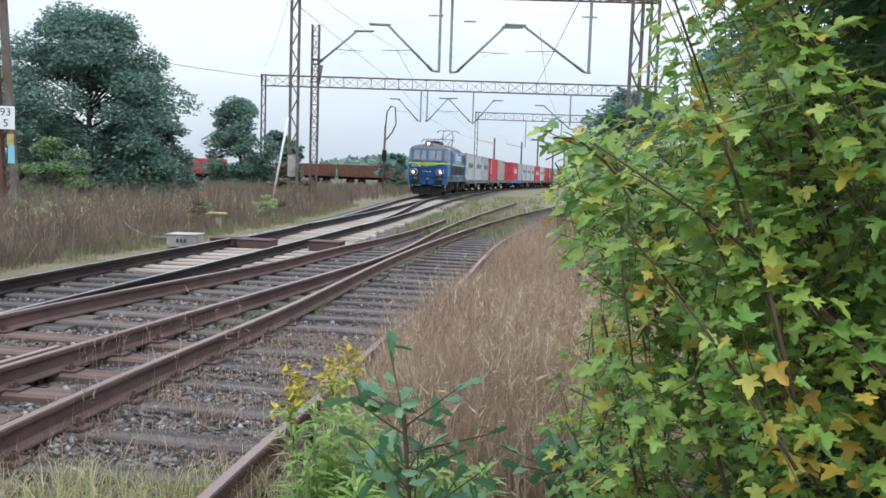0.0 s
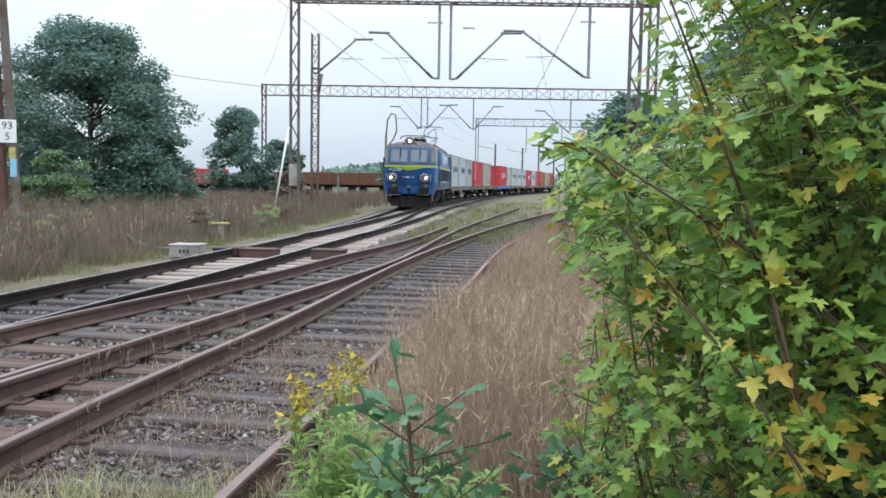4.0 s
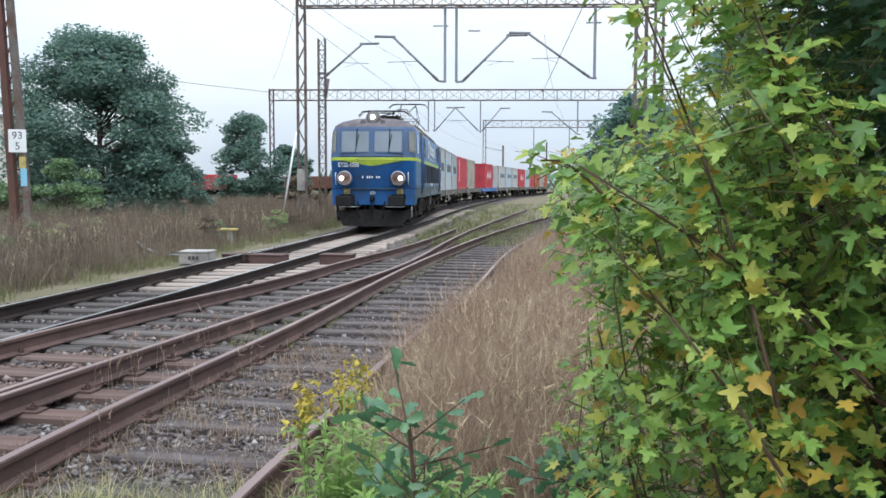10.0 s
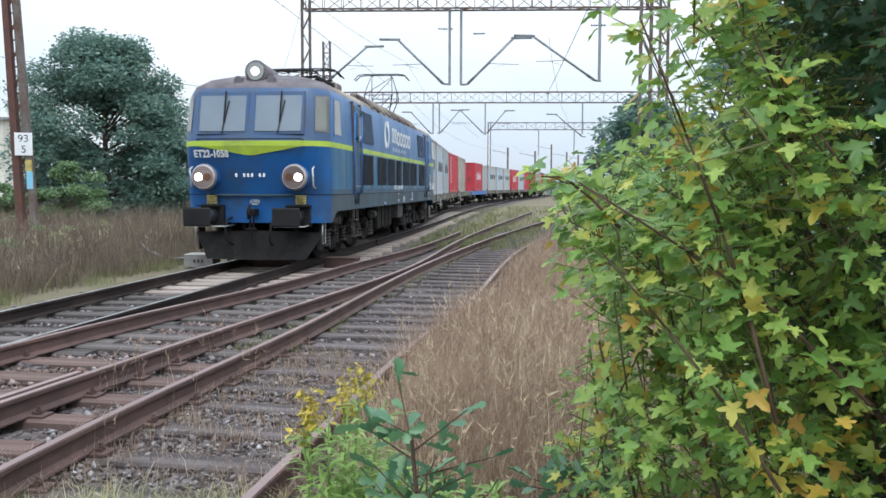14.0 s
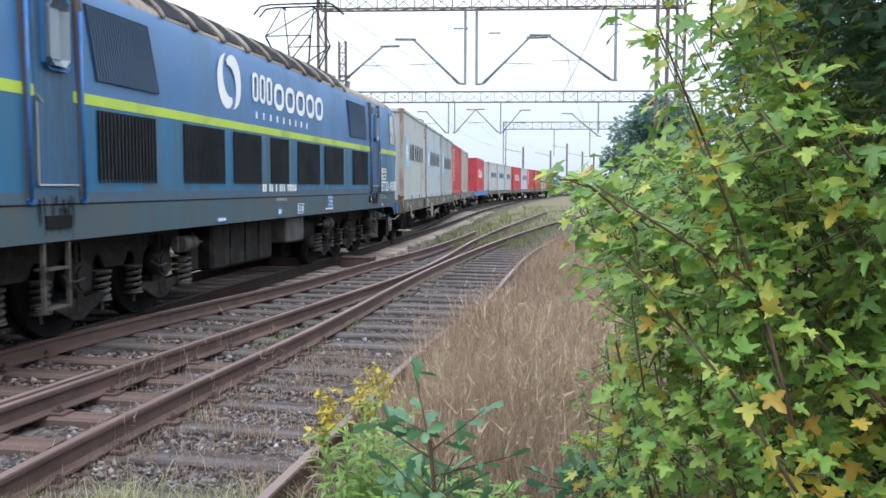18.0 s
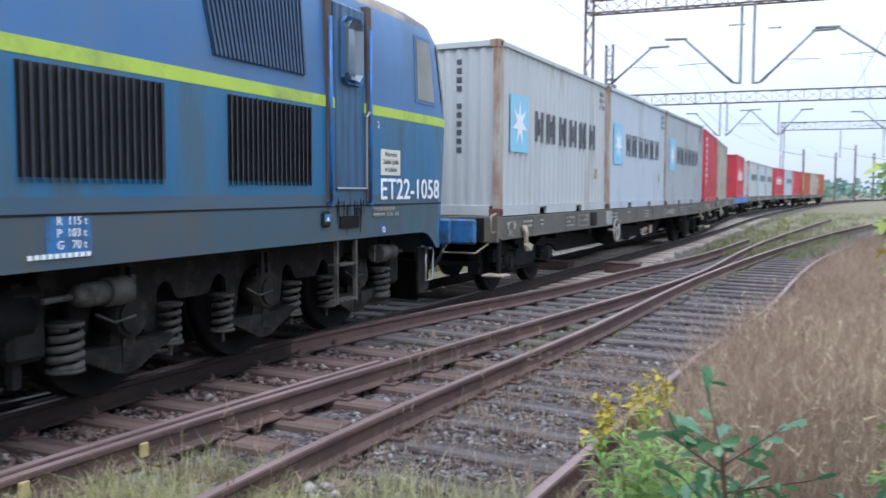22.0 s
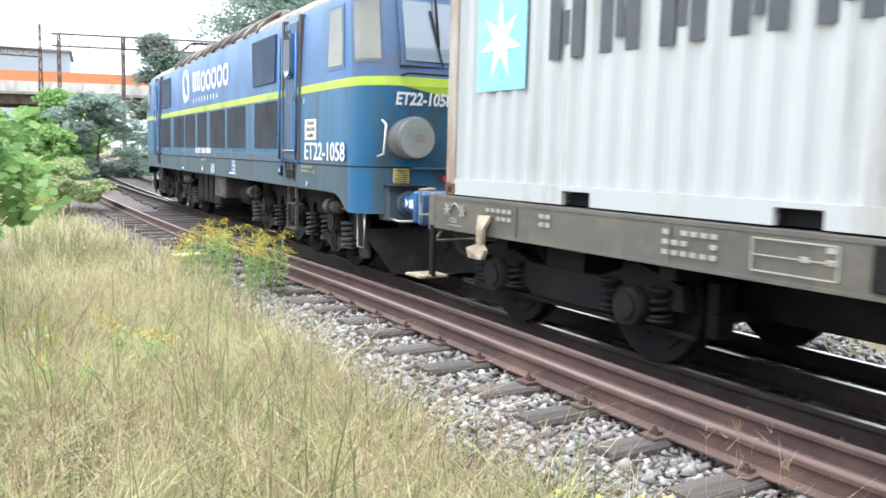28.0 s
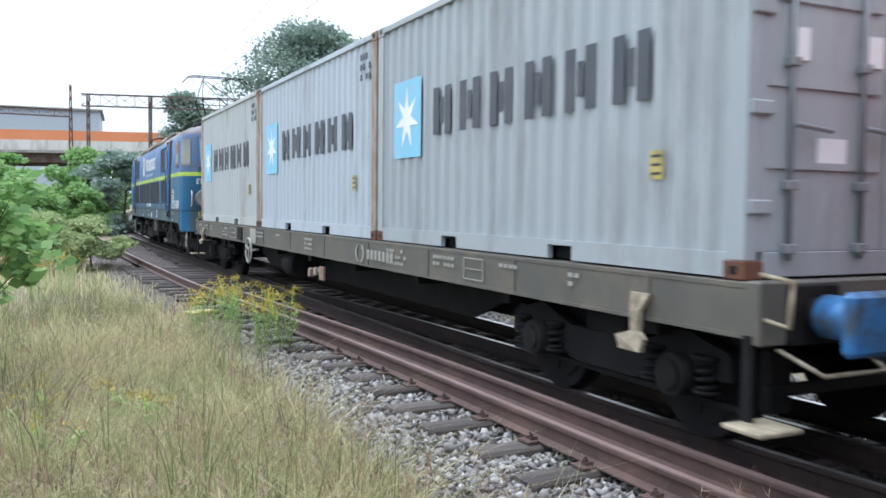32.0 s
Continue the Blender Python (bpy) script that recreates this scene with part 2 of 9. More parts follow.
MAT["plate"] = material("cream_plate", (0.62, 0.61, 0.54), (0.56, 0.55, 0.48), 0.5)
MAT["ink"] = material("dark_ink", (0.03, 0.03, 0.035), (0.05, 0.05, 0.055), 0.6)
MAT["yellow"] = material("yellow_paint", (0.50, 0.40, 0.12), (0.40, 0.32, 0.10), 0.55, scale=8, dirt=(0.22, 0.19, 0.11), dirt_amount=0.35, dirt_scale=8)
MAT["red_small"] = material("dull_red_cloth", (0.40, 0.045, 0.07), (0.30, 0.035, 0.055), 0.85, bump=0.5, bump_scale=40)
MAT["rubber"] = material("black_rubber", (0.016, 0.016, 0.017), (0.024, 0.024, 0.024), 0.8, spec=0.12)
MAT["lamp_rim"] = material("grey_lamp_rim", (0.16, 0.16, 0.165), (0.11, 0.11, 0.115), 0.45)
MAT["lamp_ring"] = material("pale_lamp_ring", (0.46, 0.42, 0.42), (0.36, 0.32, 0.33), 0.35, metal=0.4)
MAT["lamp_glass"] = material("clear_lamp_glass", (0.27, 0.20, 0.19), (0.20, 0.155, 0.15), 0.08, metal=0.3, coat=0.8)
MAT["lamp_off"] = material("pale_lamp_glass", (0.30, 0.31, 0.285), (0.21, 0.22, 0.20), 0.08, metal=0.35, coat=0.9)
MAT["hook_cream"] = material("grimy_cream_paint", (0.36, 0.31, 0.22), (0.28, 0.235, 0.165), 0.75, scale=6, dirt=(0.13, 0.10, 0.07), dirt_amount=0.45, dirt_scale=7)
MAT["lamp_on"] = material("lit_lamp", (1.0, 0.90, 0.80), (1.0, 0.92, 0.84), 0.3, emit=3.5)
MAT["glass"] = material("dark_window_glass", (0.12, 0.155, 0.19), (0.17, 0.21, 0.25), 0.05, scale=0.6, coat=0.8)
MAT["cab_glass"] = material("cab_window_glass", (0.155, 0.158, 0.140), (0.22, 0.22, 0.195), 0.07, scale=1.6)
MAT["cont_grey"] = material("light_grey_container_paint", (0.380, 0.399, 0.404), (0.427, 0.442, 0.442), 0.5, scale=0.8, dirt=(0.285, 0.262, 0.238), dirt_amount=0.24, dirt_scale=1.4, stretch=(1, 1, 0.2))
MAT["cont_pale"] = material("pale_blue_grey_container_paint", (0.385, 0.430, 0.482), (0.412, 0.456, 0.505), 0.5, scale=0.8, dirt=(0.279, 0.279, 0.288), dirt_amount=0.2, stretch=(1, 1, 0.25))
MAT["cont_dull"] = material("dull_grey_container_paint", (0.305, 0.333, 0.352), (0.340, 0.365, 0.382), 0.5, scale=0.8, dirt=(0.217, 0.217, 0.217), dirt_amount=0.25, stretch=(1, 1, 0.25))
MAT["cont_red"] = material("red_container_paint", (0.46, 0.035, 0.05), (0.40, 0.03, 0.045), 0.5, dirt=(0.2, 0.04, 0.04), dirt_amount=0.25)
MAT["cont_beige"] = material("beige_grey_container_paint", (0.38, 0.35, 0.30), (0.30, 0.27, 0.23), 0.55, dirt=(0.16, 0.11, 0.07), dirt_amount=0.3)
MAT["cont_orange"] = material("rust_orange_container_paint", (0.34, 0.09, 0.03), (0.27, 0.07, 0.03), 0.6)
MAT["rust_post"] = material("rust_streaked_post", (0.40, 0.375, 0.34), (0.31, 0.255, 0.205), 0.78, scale=3, dirt=(0.205, 0.098, 0.052), dirt_amount=0.53, dirt_scale=4.5, stretch=(1, 1, 0.3))
MAT["casting"] = material("rusty_casting", (0.14, 0.055, 0.03), (0.09, 0.04, 0.025), 0.85, bump=0.3)
MAT["logo_blue"] = material("sky_blue_panel_paint", (0.19, 0.48, 0.66), (0.23, 0.51, 0.68), 0.55, scale=2, dirt=(0.34, 0.48, 0.56), dirt_amount=0.3, dirt_scale=3)
MAT["logo_dark"] = material("dark_lettering_paint", (0.045, 0.05, 0.065), (0.065, 0.07, 0.08), 0.55)
MAT["wagon"] = material("olive_grey_wagon_paint", (0.105, 0.098, 0.082), (0.082, 0.076, 0.066), 0.7, scale=2, dirt=(0.156, 0.133, 0.101), dirt_amount=0.35, dirt_scale=2.5)
MAT["wagon_text"] = material("faded_white_lettering", (0.36, 0.35, 0.31), (0.27, 0.26, 0.23), 0.7)
MAT["wagon_blue"] = material("blue_wagon_paint", (0.03, 0.13, 0.36), (0.04, 0.15, 0.40), 0.5)
MAT["rail"] = material("rusty_rail", (0.090, 0.050, 0.043), (0.060, 0.036, 0.032), 0.8, scale=5, bump=0.25, dirt=(0.135, 0.080, 0.066), dirt_amount=0.35)
MAT["rail_top"] = material("worn_rail_head", (0.255, 0.178, 0.165), (0.15, 0.10, 0.094), 0.5, metal=0.15, scale=2, stretch=(1, 0.3, 1))
MAT["rail_shiny"] = material("polished_rail_head", (0.46, 0.45, 0.44), (0.34, 0.33, 0.32), 0.30, metal=0.9)
MAT["sleeper"] = material("weathered_sleeper_wood", (0.050, 0.041, 0.039), (0.098, 0.083, 0.077), 0.9, scale=9, bump=0.7, bump_scale=14, stretch=(0.15, 1, 1), random_tone=0.4, dirt=(0.135, 0.117, 0.108), dirt_amount=0.30)
MAT["sleeper_old"] = material("rotten_sleeper_wood", (0.042, 0.033, 0.033), (0.085, 0.070, 0.068), 0.95, scale=9, bump=0.9, bump_scale=14, stretch=(0.15, 1, 1), random_tone=0.5, dirt=(0.135, 0.115, 0.112), dirt_amount=0.38, dirt_scale=5)
MAT["sleeper_pale"] = material("pale_sleeper", (0.36, 0.30, 0.26), (0.26, 0.215, 0.185), 0.9, scale=7, bump=0.5, stretch=(0.2, 1, 1), random_tone=0.2)
MAT["bed"] = gravel("ballast_bed", (0.046, 0.036, 0.036), (0.098, 0.080, 0.080), (0.185, 0.163, 0.161), 16.0)
# bed and stone tones hold both oil grime and the shade under the train
MAT["bed_oily_shade"] = gravel("oily_shaded_bed", (0.012, 0.011, 0.011), (0.026, 0.023, 0.022), (0.050, 0.045, 0.043), 18.0)
MAT["stone_oily_shade"] = material("oily_shaded_stone", (0.040, 0.035, 0.034), (0.060, 0.053, 0.050), 0.8, scale=12, island=True, random_ramp=[(0.0, (0.016, 0.014, 0.014)), (0.5, (0.038, 0.034, 0.032)), (0.9, (0.07, 0.062, 0.058)), (1.0, (0.16, 0.15, 0.14))], spec=0.12)
MAT["stone"] = material("ballast_stone", (0.20, 0.19, 0.188), (0.27, 0.258, 0.25), 0.9, scale=12, island=True, random_ramp=[(0.0, (0.10, 0.086, 0.082)), (0.35, (0.19, 0.175, 0.17)), (0.75, (0.30, 0.288, 0.28)), (1.0, (0.48, 0.46, 0.445))])
MAT["stone_rust"] = material("rust_dusted_stone", (0.135, 0.092, 0.078), (0.17, 0.125, 0.108), 0.92, scale=12, island=True, random_ramp=[(0.0, (0.065, 0.040, 0.034)), (0.45, (0.125, 0.080, 0.067)), (0.85, (0.20, 0.145, 0.125)), (1.0, (0.40, 0.35, 0.33))])
MAT["sleeper_rust"] = material("rust_stained_sleeper", (0.075, 0.043, 0.036), (0.125, 0.078, 0.064), 0.9, scale=9, bump=0.7, bump_scale=14, stretch=(0.15, 1, 1), random_tone=0.3, dirt=(0.155, 0.115, 0.10), dirt_amount=0.28)
# rail brown darkened so the webs carry the shade under the train
MAT["rail_shade"] = material("dark_shaded_rail", (0.034, 0.024, 0.022), (0.022, 0.017, 0.016), 0.65, scale=5, bump=0.25, dirt=(0.060, 0.042, 0.036), dirt_amount=0.3, spec=0.12)
MAT["stone_dark"] = material("grimy_ballast_stone", (0.125, 0.105, 0.103), (0.165, 0.145, 0.142), 0.9, scale=12, island=True, random_ramp=[(0.0, (0.045, 0.035, 0.035)), (0.4, (0.088, 0.073, 0.074)), (0.85, (0.155, 0.137, 0.138)), (1.0, (0.40, 0.38, 0.375))])
MAT["stone_grit"] = material("dusty_chippings", (0.16, 0.14, 0.135), (0.21, 0.19, 0.18), 0.92, scale=12, island=True, random_ramp=[(0.0, (0.07, 0.056, 0.054)), (0.45, (0.145, 0.123, 0.12)), (0.88, (0.23, 0.21, 0.20)), (1.0, (0.50, 0.48, 0.46))])
MAT["yellow_worn"] = material("worn_yellow_paint", (0.46, 0.37, 0.15), (0.34, 0.27, 0.12), 0.6, scale=6, dirt=(0.2, 0.14, 0.08), dirt_amount=0.35, dirt_scale=9)
MAT["soil"] = material("weedy_soil", (0.105, 0.100, 0.045), (0.15, 0.125, 0.078), 0.95, scale=0.5, bump=0.8, bump_scale=9, dirt=(0.19, 0.15, 0.10), dirt_amount=0.4, dirt_scale=0.35)
MAT["concrete"] = material("stained_concrete", (0.38, 0.36, 0.33), (0.29, 0.275, 0.255), 0.9, bump=0.2, dirt=(0.17, 0.155, 0.14), dirt_amount=0.35)
MAT["fascia"] = material("pale_concrete_fascia", (0.62, 0.60, 0.57), (0.52, 0.50, 0.47), 0.9, scale=0.8, dirt=(0.30, 0.28, 0.26), dirt_amount=0.3, dirt_scale=0.9, stretch=(1, 1, 0.3))
MAT["mast"] = material("old_grey_mast_steel", (0.115, 0.098, 0.088), (0.16, 0.14, 0.13), 0.75, scale=3, dirt=(0.10, 0.052, 0.035), dirt_amount=0.5, dirt_scale=2)
MAT["mast_rust"] = material("rusty_mast_steel", (0.115, 0.050, 0.038), (0.085, 0.042, 0.034), 0.85, scale=3)
MAT["galv"] = material("galvanised_steel", (0.26, 0.27, 0.285), (0.20, 0.21, 0.225), 0.55, metal=0.3)
MAT["wire"] = material("dark_wire", (0.06, 0.06, 0.065), None, 0.6)
MAT["bark"] = material("tree_bark", (0.075, 0.060, 0.045), (0.05, 0.04, 0.03), 0.95, scale=8, bump=0.6, stretch=(1, 1, 0.3))
MAT["twig"] = material("brown_twig", (0.060, 0.034, 0.022), (0.085, 0.050, 0.03), 0.85)
MAT["twig_green"] = material("green_brown_twig", (0.12, 0.125, 0.045), (0.10, 0.080, 0.04), 0.8)
MAT["straw"] = material("pale_straw", (0.66, 0.56, 0.38), (0.54, 0.43, 0.28), 0.8, island=True, translucent=0.4, random_tone=0.3)
MAT["leaf_tree"] = material("blue_green_tree_leaf", (0.125, 0.215, 0.190), (0.160, 0.255, 0.205), 0.5, scale=0.35, island=True, translucent=0.45, random_ramp=[(0.0, (0.072, 0.140, 0.132)), (0.5, (0.140, 0.235, 0.195)), (1.0, (0.255, 0.360, 0.250))])
# leaf_tree lightened and greyed: distance haze is put into the colour
MAT["leaf_hazed"] = material("hazed_tree_leaf", (0.20, 0.275, 0.235), (0.235, 0.305, 0.25), 0.5, scale=0.35, island=True, translucent=0.45, random_ramp=[(0.0, (0.13, 0.195, 0.175)), (0.5, (0.205, 0.28, 0.235)), (1.0, (0.32, 0.395, 0.30))])
MAT["leaf_mid"] = material("dull_green_leaf", (0.145, 0.240, 0.120), (0.185, 0.290, 0.135), 0.55, scale=0.6, island=True, translucent=0.4, random_ramp=[(0.0, (0.095, 0.165, 0.090)), (0.5, (0.17, 0.27, 0.130)), (1.0, (0.285, 0.38, 0.18))])
MAT["leaf_pale"] = material("pale_weed_leaf", (0.28, 0.37, 0.16), (0.33, 0.40, 0.18), 0.65, scale=0.7, island=True, translucent=0.45, random_ramp=[(0.0, (0.17, 0.26, 0.11)), (0.5, (0.30, 0.37, 0.16)), (1.0, (0.50, 0.50, 0.27))])
MAT["leaf_light"] = material("fresh_tree_leaf", (0.189, 0.335, 0.102), (0.241, 0.393, 0.131), 0.55, scale=0.7, island=True, translucent=0.45, random_ramp=[(0.0, (0.116, 0.233, 0.082)), (0.5, (0.197, 0.357, 0.116)), (1.0, (0.349, 0.495, 0.175))])
MAPLE = [(0.0, (0.12, 0.235, 0.062)), (0.35, (0.235, 0.40, 0.085)), (0.74, (0.42, 0.55, 0.115)), (0.88, (0.54, 0.60, 0.13)), (0.94, (0.66, 0.52, 0.09)), (0.98, (0.64, 0.39, 0.06)), (1.0, (0.45, 0.22, 0.06))]
MAT["maple"] = material("maple_leaf", (0.13, 0.235, 0.05), (0.16, 0.28, 0.055), 0.42, scale=14, translucent=0.36, random_ramp=MAPLE)
MAT["maple_joined"] = material("maple_leaves", (0.115, 0.225, 0.05), (0.145, 0.265, 0.055), 0.45, scale=9, island=True, translucent=0.36, random_ramp=MAPLE)
# deep green darkened further: shade within the bush is put into this colour
MAT["maple_shade"] = material("shaded_green_leaves", (0.048, 0.118, 0.056), (0.064, 0.145, 0.064), 0.42, scale=9, island=True, translucent=0.36, random_ramp=[(0.0, (0.034, 0.084, 0.048)), (0.6, (0.062, 0.140, 0.064)), (1.0, (0.12, 0.220, 0.080))])
MAT["maple_yellow"] = material("yellowed_maple_leaf", (0.55, 0.43, 0.08), (0.46, 0.33, 0.06), 0.5, island=True, translucent=0.4, random_ramp=[(0.0, (0.50, 0.25, 0.05)), (0.4, (0.62, 0.46, 0.08)), (1.0, (0.52, 0.52, 0.10))])
MAT["oak"] = material("glossy_oak_leaf", (0.095, 0.215, 0.115), (0.13, 0.26, 0.13), 0.25, scale=10, island=True, translucent=0.3, random_ramp=[(0.0, (0.070, 0.165, 0.095)), (0.6, (0.12, 0.245, 0.125)), (1.0, (0.23, 0.37, 0.15))])
MAT["goldenrod"] = material("goldenrod_leaf", (0.24, 0.38, 0.10), (0.30, 0.43, 0.12), 0.6, island=True, translucent=0.4, random_tone=0.3)
MAT["bloom"] = material("goldenrod_bloom", (0.52, 0.40, 0.055), (0.40, 0.33, 0.07), 0.8, island=True, random_tone=0.3)
MAT["dry"] = material("dry_grass", (0.44, 0.335, 0.235), (0.235, 0.138, 0.102), 0.8, scale=1.3, island=True, translucent=0.4, ramp_mix=0.55, random_ramp=[(0.0, (0.12, 0.068, 0.052)), (0.35, (0.265, 0.175, 0.125)), (0.75, (0.46, 0.345, 0.235)), (1.0, (0.76, 0.66, 0.49))])
MAT["weed"] = material("brown_weeds", (0.215, 0.163, 0.122), (0.088, 0.064, 0.054), 0.85, scale=0.5, island=True, translucent=0.3, ramp_mix=0.6, random_ramp=[(0.0, (0.070, 0.050, 0.045)), (0.40, (0.145, 0.107, 0.086)), (0.75, (0.25, 0.195, 0.142)), (0.88, (0.36, 0.30, 0.21)), (1.0, (0.13, 0.15, 0.070))])
MAT["green_grass"] = material("green_grass", (0.135, 0.158, 0.066), (0.185, 0.19, 0.085), 0.75, scale=0.4, island=True, translucent=0.35, random_ramp=[(0.0, (0.10, 0.130, 0.052)), (0.5, (0.19, 0.21, 0.088)), (1.0, (0.33, 0.31, 0.15))])
MAT["fresh_grass"] = material("pale_green_grass", (0.30, 0.36, 0.15), (0.36, 0.40, 0.19), 0.75, scale=0.5, island=True, translucent=0.4, random_ramp=[(0.0, (0.22, 0.28, 0.11)), (0.5, (0.34, 0.38, 0.17)), (1.0, (0.52, 0.49, 0.27))])
MAT["meadow"] = material("yellowing_meadow_grass", (0.575, 0.500, 0.275), (0.310, 0.372, 0.145), 0.8, scale=0.9, island=True, translucent=0.45, ramp_mix=0.6, random_ramp=[(0.0, (0.190, 0.250, 0.098)), (0.3, (0.405, 0.395, 0.185)), (0.7, (0.650, 0.555, 0.335)), (1.0, (0.86, 0.77, 0.55))])
MAT["brick"] = material("faded_red_brick_wall", (0.40, 0.165, 0.14), (0.32, 0.12, 0.105), 0.9, scale=3, bump=0.3, dirt=(0.30, 0.19, 0.165), dirt_amount=0.35)
MAT["plaster"] = material("cream_plaster", (0.66, 0.635, 0.56), (0.58, 0.555, 0.49), 0.9, scale=0.5, dirt=(0.42, 0.40, 0.345), dirt_amount=0.25)
MAT["old_wood"] = material("grey_door_planks", (0.20, 0.185, 0.17), (0.27, 0.25, 0.235), 0.9, scale=3, stretch=(6, 6, 0.3), bump=0.4)
MAT["roof_sheet"] = material("grey_roofing", (0.20, 0.20, 0.21), (0.26, 0.26, 0.27), 0.8)
MAT["orange"] = material("faded_orange_parapet", (0.66, 0.24, 0.10), (0.58, 0.20, 0.085), 0.6, scale=0.3)
MAT["far_block"] = material("pale_blue_cladding", (0.36, 0.40, 0.45), (0.33, 0.37, 0.42), 0.7)


# ---- mesh helpers ----
def part(name, bm, mat, parent=None, label="", smooth=False):
    me = bpy.data.meshes.new(name)
    bm.to_mesh(me)
    bm.free()
    for m in (mat if isinstance(mat, (list, tuple)) else [mat]):
        me.materials.append(m)
    if smooth:
        me.polygons.foreach_set("use_smooth", [True] * len(me.polygons))
    ob = new(name, me)
    if parent:
        ob.parent = parent
    return tagged(ob, label)


def shared(name, me, parent, m):
    ob = new(name, me)
    ob.parent = parent
    ob.matrix_basis = m
    return ob


def mesh_np(name, verts, tris, mat, parent=None, smooth=False, mat_index=None):
    me = bpy.data.meshes.new(name)
    verts, tris = np.asarray(verts, np.float32).reshape(-1, 3), np.asarray(tris, np.int32).reshape(-1, 3)
    me.vertices.add(len(verts))
    me.vertices.foreach_set("co", verts.ravel())
    me.loops.add(len(tris) * 3)
    me.loops.foreach_set("vertex_index", tris.ravel())
    me.polygons.add(len(tris))
    me.polygons.foreach_set("loop_start", np.arange(0, len(tris) * 3, 3, dtype=np.int32))
    for m in (mat if isinstance(mat, (list, tuple)) else [mat]):
        me.materials.append(m)
    if mat_index is not None:
        me.polygons.foreach_set("material_index", np.asarray(mat_index, np.int32))
    if smooth:
        me.polygons.foreach_set("use_smooth", np.ones(len(tris), bool))
    me.update()
    me.validate()
    ob = new(name, me)
    if parent:
        ob.parent = parent
    return ob


def empty(name, m=None, **tags):
    ob = new(name)
    ob.empty_display_size = 0.2
    if m is not None:
        ob.matrix_basis = m
    return tagged(ob, **tags)


def box(bm, x0, x1, y0, y1, z0, z1, m=None, mi=0):
    v = [bm.verts.new((x, y, z)) for x in (x0, x1) for y in (y0, y1) for z in (z0, z1)]
    if m is not None:
        for q in v:
            q.co = m @ q.co
    for f in ((0, 1, 3, 2), (4, 6, 7, 5), (0, 4, 5, 1), (2, 3, 7, 6), (0, 2, 6, 4), (1, 5, 7, 3)):
        bm.faces.new([v[i] for i in f]).material_index = mi
    return v


def bbox(bm, x0, x1, y0, y1, z0, z1, r=0.01, m=None):
    """A box with chamfered edges."""
    vs = box(bm, x0, x1, y0, y1, z0, z1, m)
    es = list({e for v in vs for e in v.link_edges})
    bmesh.ops.bevel(bm, geom=es, offset=r, segments=1, affect="EDGES")


def cyl(bm, a, b, r, n=12, r2=None, caps=True, mi=0):
    a, b = Vector(a), Vector(b)
    r2 = r if r2 is None else r2
    z = (b - a).normalized()
    x = z.orthogonal().normalized()
    y = z.cross(x)
    ra, rb = [], []
    for i in range(n):
        d = x * math.cos(2 * math.pi * i / n) + y * math.sin(2 * math.pi * i / n)
        ra.append(bm.verts.new(a + d * r))
        rb.append(bm.verts.new(b + d * r2))
    for i in range(n):
        j = (i + 1) % n
        f = bm.faces.new((ra[i], ra[j], rb[j], rb[i]))
        f.smooth, f.material_index = n > 6, mi
    if caps:
        bm.faces.new(ra[::-1]).material_index = mi
        bm.faces.new(rb).material_index = mi


def bar(bm, a, b, w, h=None):
    """A straight bar of square section from a to b."""
    cyl(bm, a, b, w * 0.7071, 4, None if h is None else h)


def tube(bm, pts, r, n=8):
    """One connected round bar through points."""
    pts = [Vector(p) for p in pts]
    x, rings = None, []
    for i, p in enumerate(pts):
        z = (pts[min(i + 1, len(pts) - 1)] - pts[max(i - 1, 0)]).normalized()
        x = z.orthogonal() if x is None else x - z * x.dot(z)
        if x.length < 1e-6:
            x = z.orthogonal()
        x = x.normalized()
        y = z.cross(x)
        rings.append([bm.verts.new(p + (x * math.cos(2 * math.pi * k / n) + y * math.sin(2 * math.pi * k / n)) * r) for k in range(n)])
    for a, b in zip(rings, rings[1:]):
        for k in range(n):
            f = bm.faces.new((a[k], a[(k + 1) % n], b[(k + 1) % n], b[k]))
            f.smooth = n > 4
    bm.faces.new(rings[0][::-1])
    bm.faces.new(rings[-1])


def plate(bm, outline, normal, thick):
    """A flat plate from an outline of points, given thickness against its normal."""
    n = Vector(normal).normalized() * thick
    top = [bm.verts.new(Vector(p)) for p in outline]
    low = [bm.verts.new(Vector(p) - n) for p in outline]
    k = len(top)
    bm.faces.new(top)
    bm.faces.new(low[::-1])
    for i in range(k):
        j = (i + 1) % k
        bm.faces.new((top[j], top[i], low[i], low[j]))


def sweep(bm, pts, prof, mi=None):
    """A profile (across, up) drawn along points in plan."""
    pts = [Vector(p) for p in pts]
    rings = []
    for i, p in enumerate(pts):
        d = (pts[min(i + 1, len(pts) - 1)] - pts[max(i - 1, 0)])
        d.z = 0
        d.normalize()
        n = Vector((d.y, -d.x, 0))
        rings.append([bm.verts.new(p + n * u + Vector((0, 0, z))) for u, z in prof])
    k = len(prof)
    for a, b in zip(rings, rings[1:]):
        for i in range(k):
            j = (i + 1) % k
            f = bm.faces.new((a[i], b[i], b[j], a[j]))
            if mi:
                f.material_index = mi[i]
    bm.faces.new(rings[0])
    bm.faces.new(rings[-1][::-1])


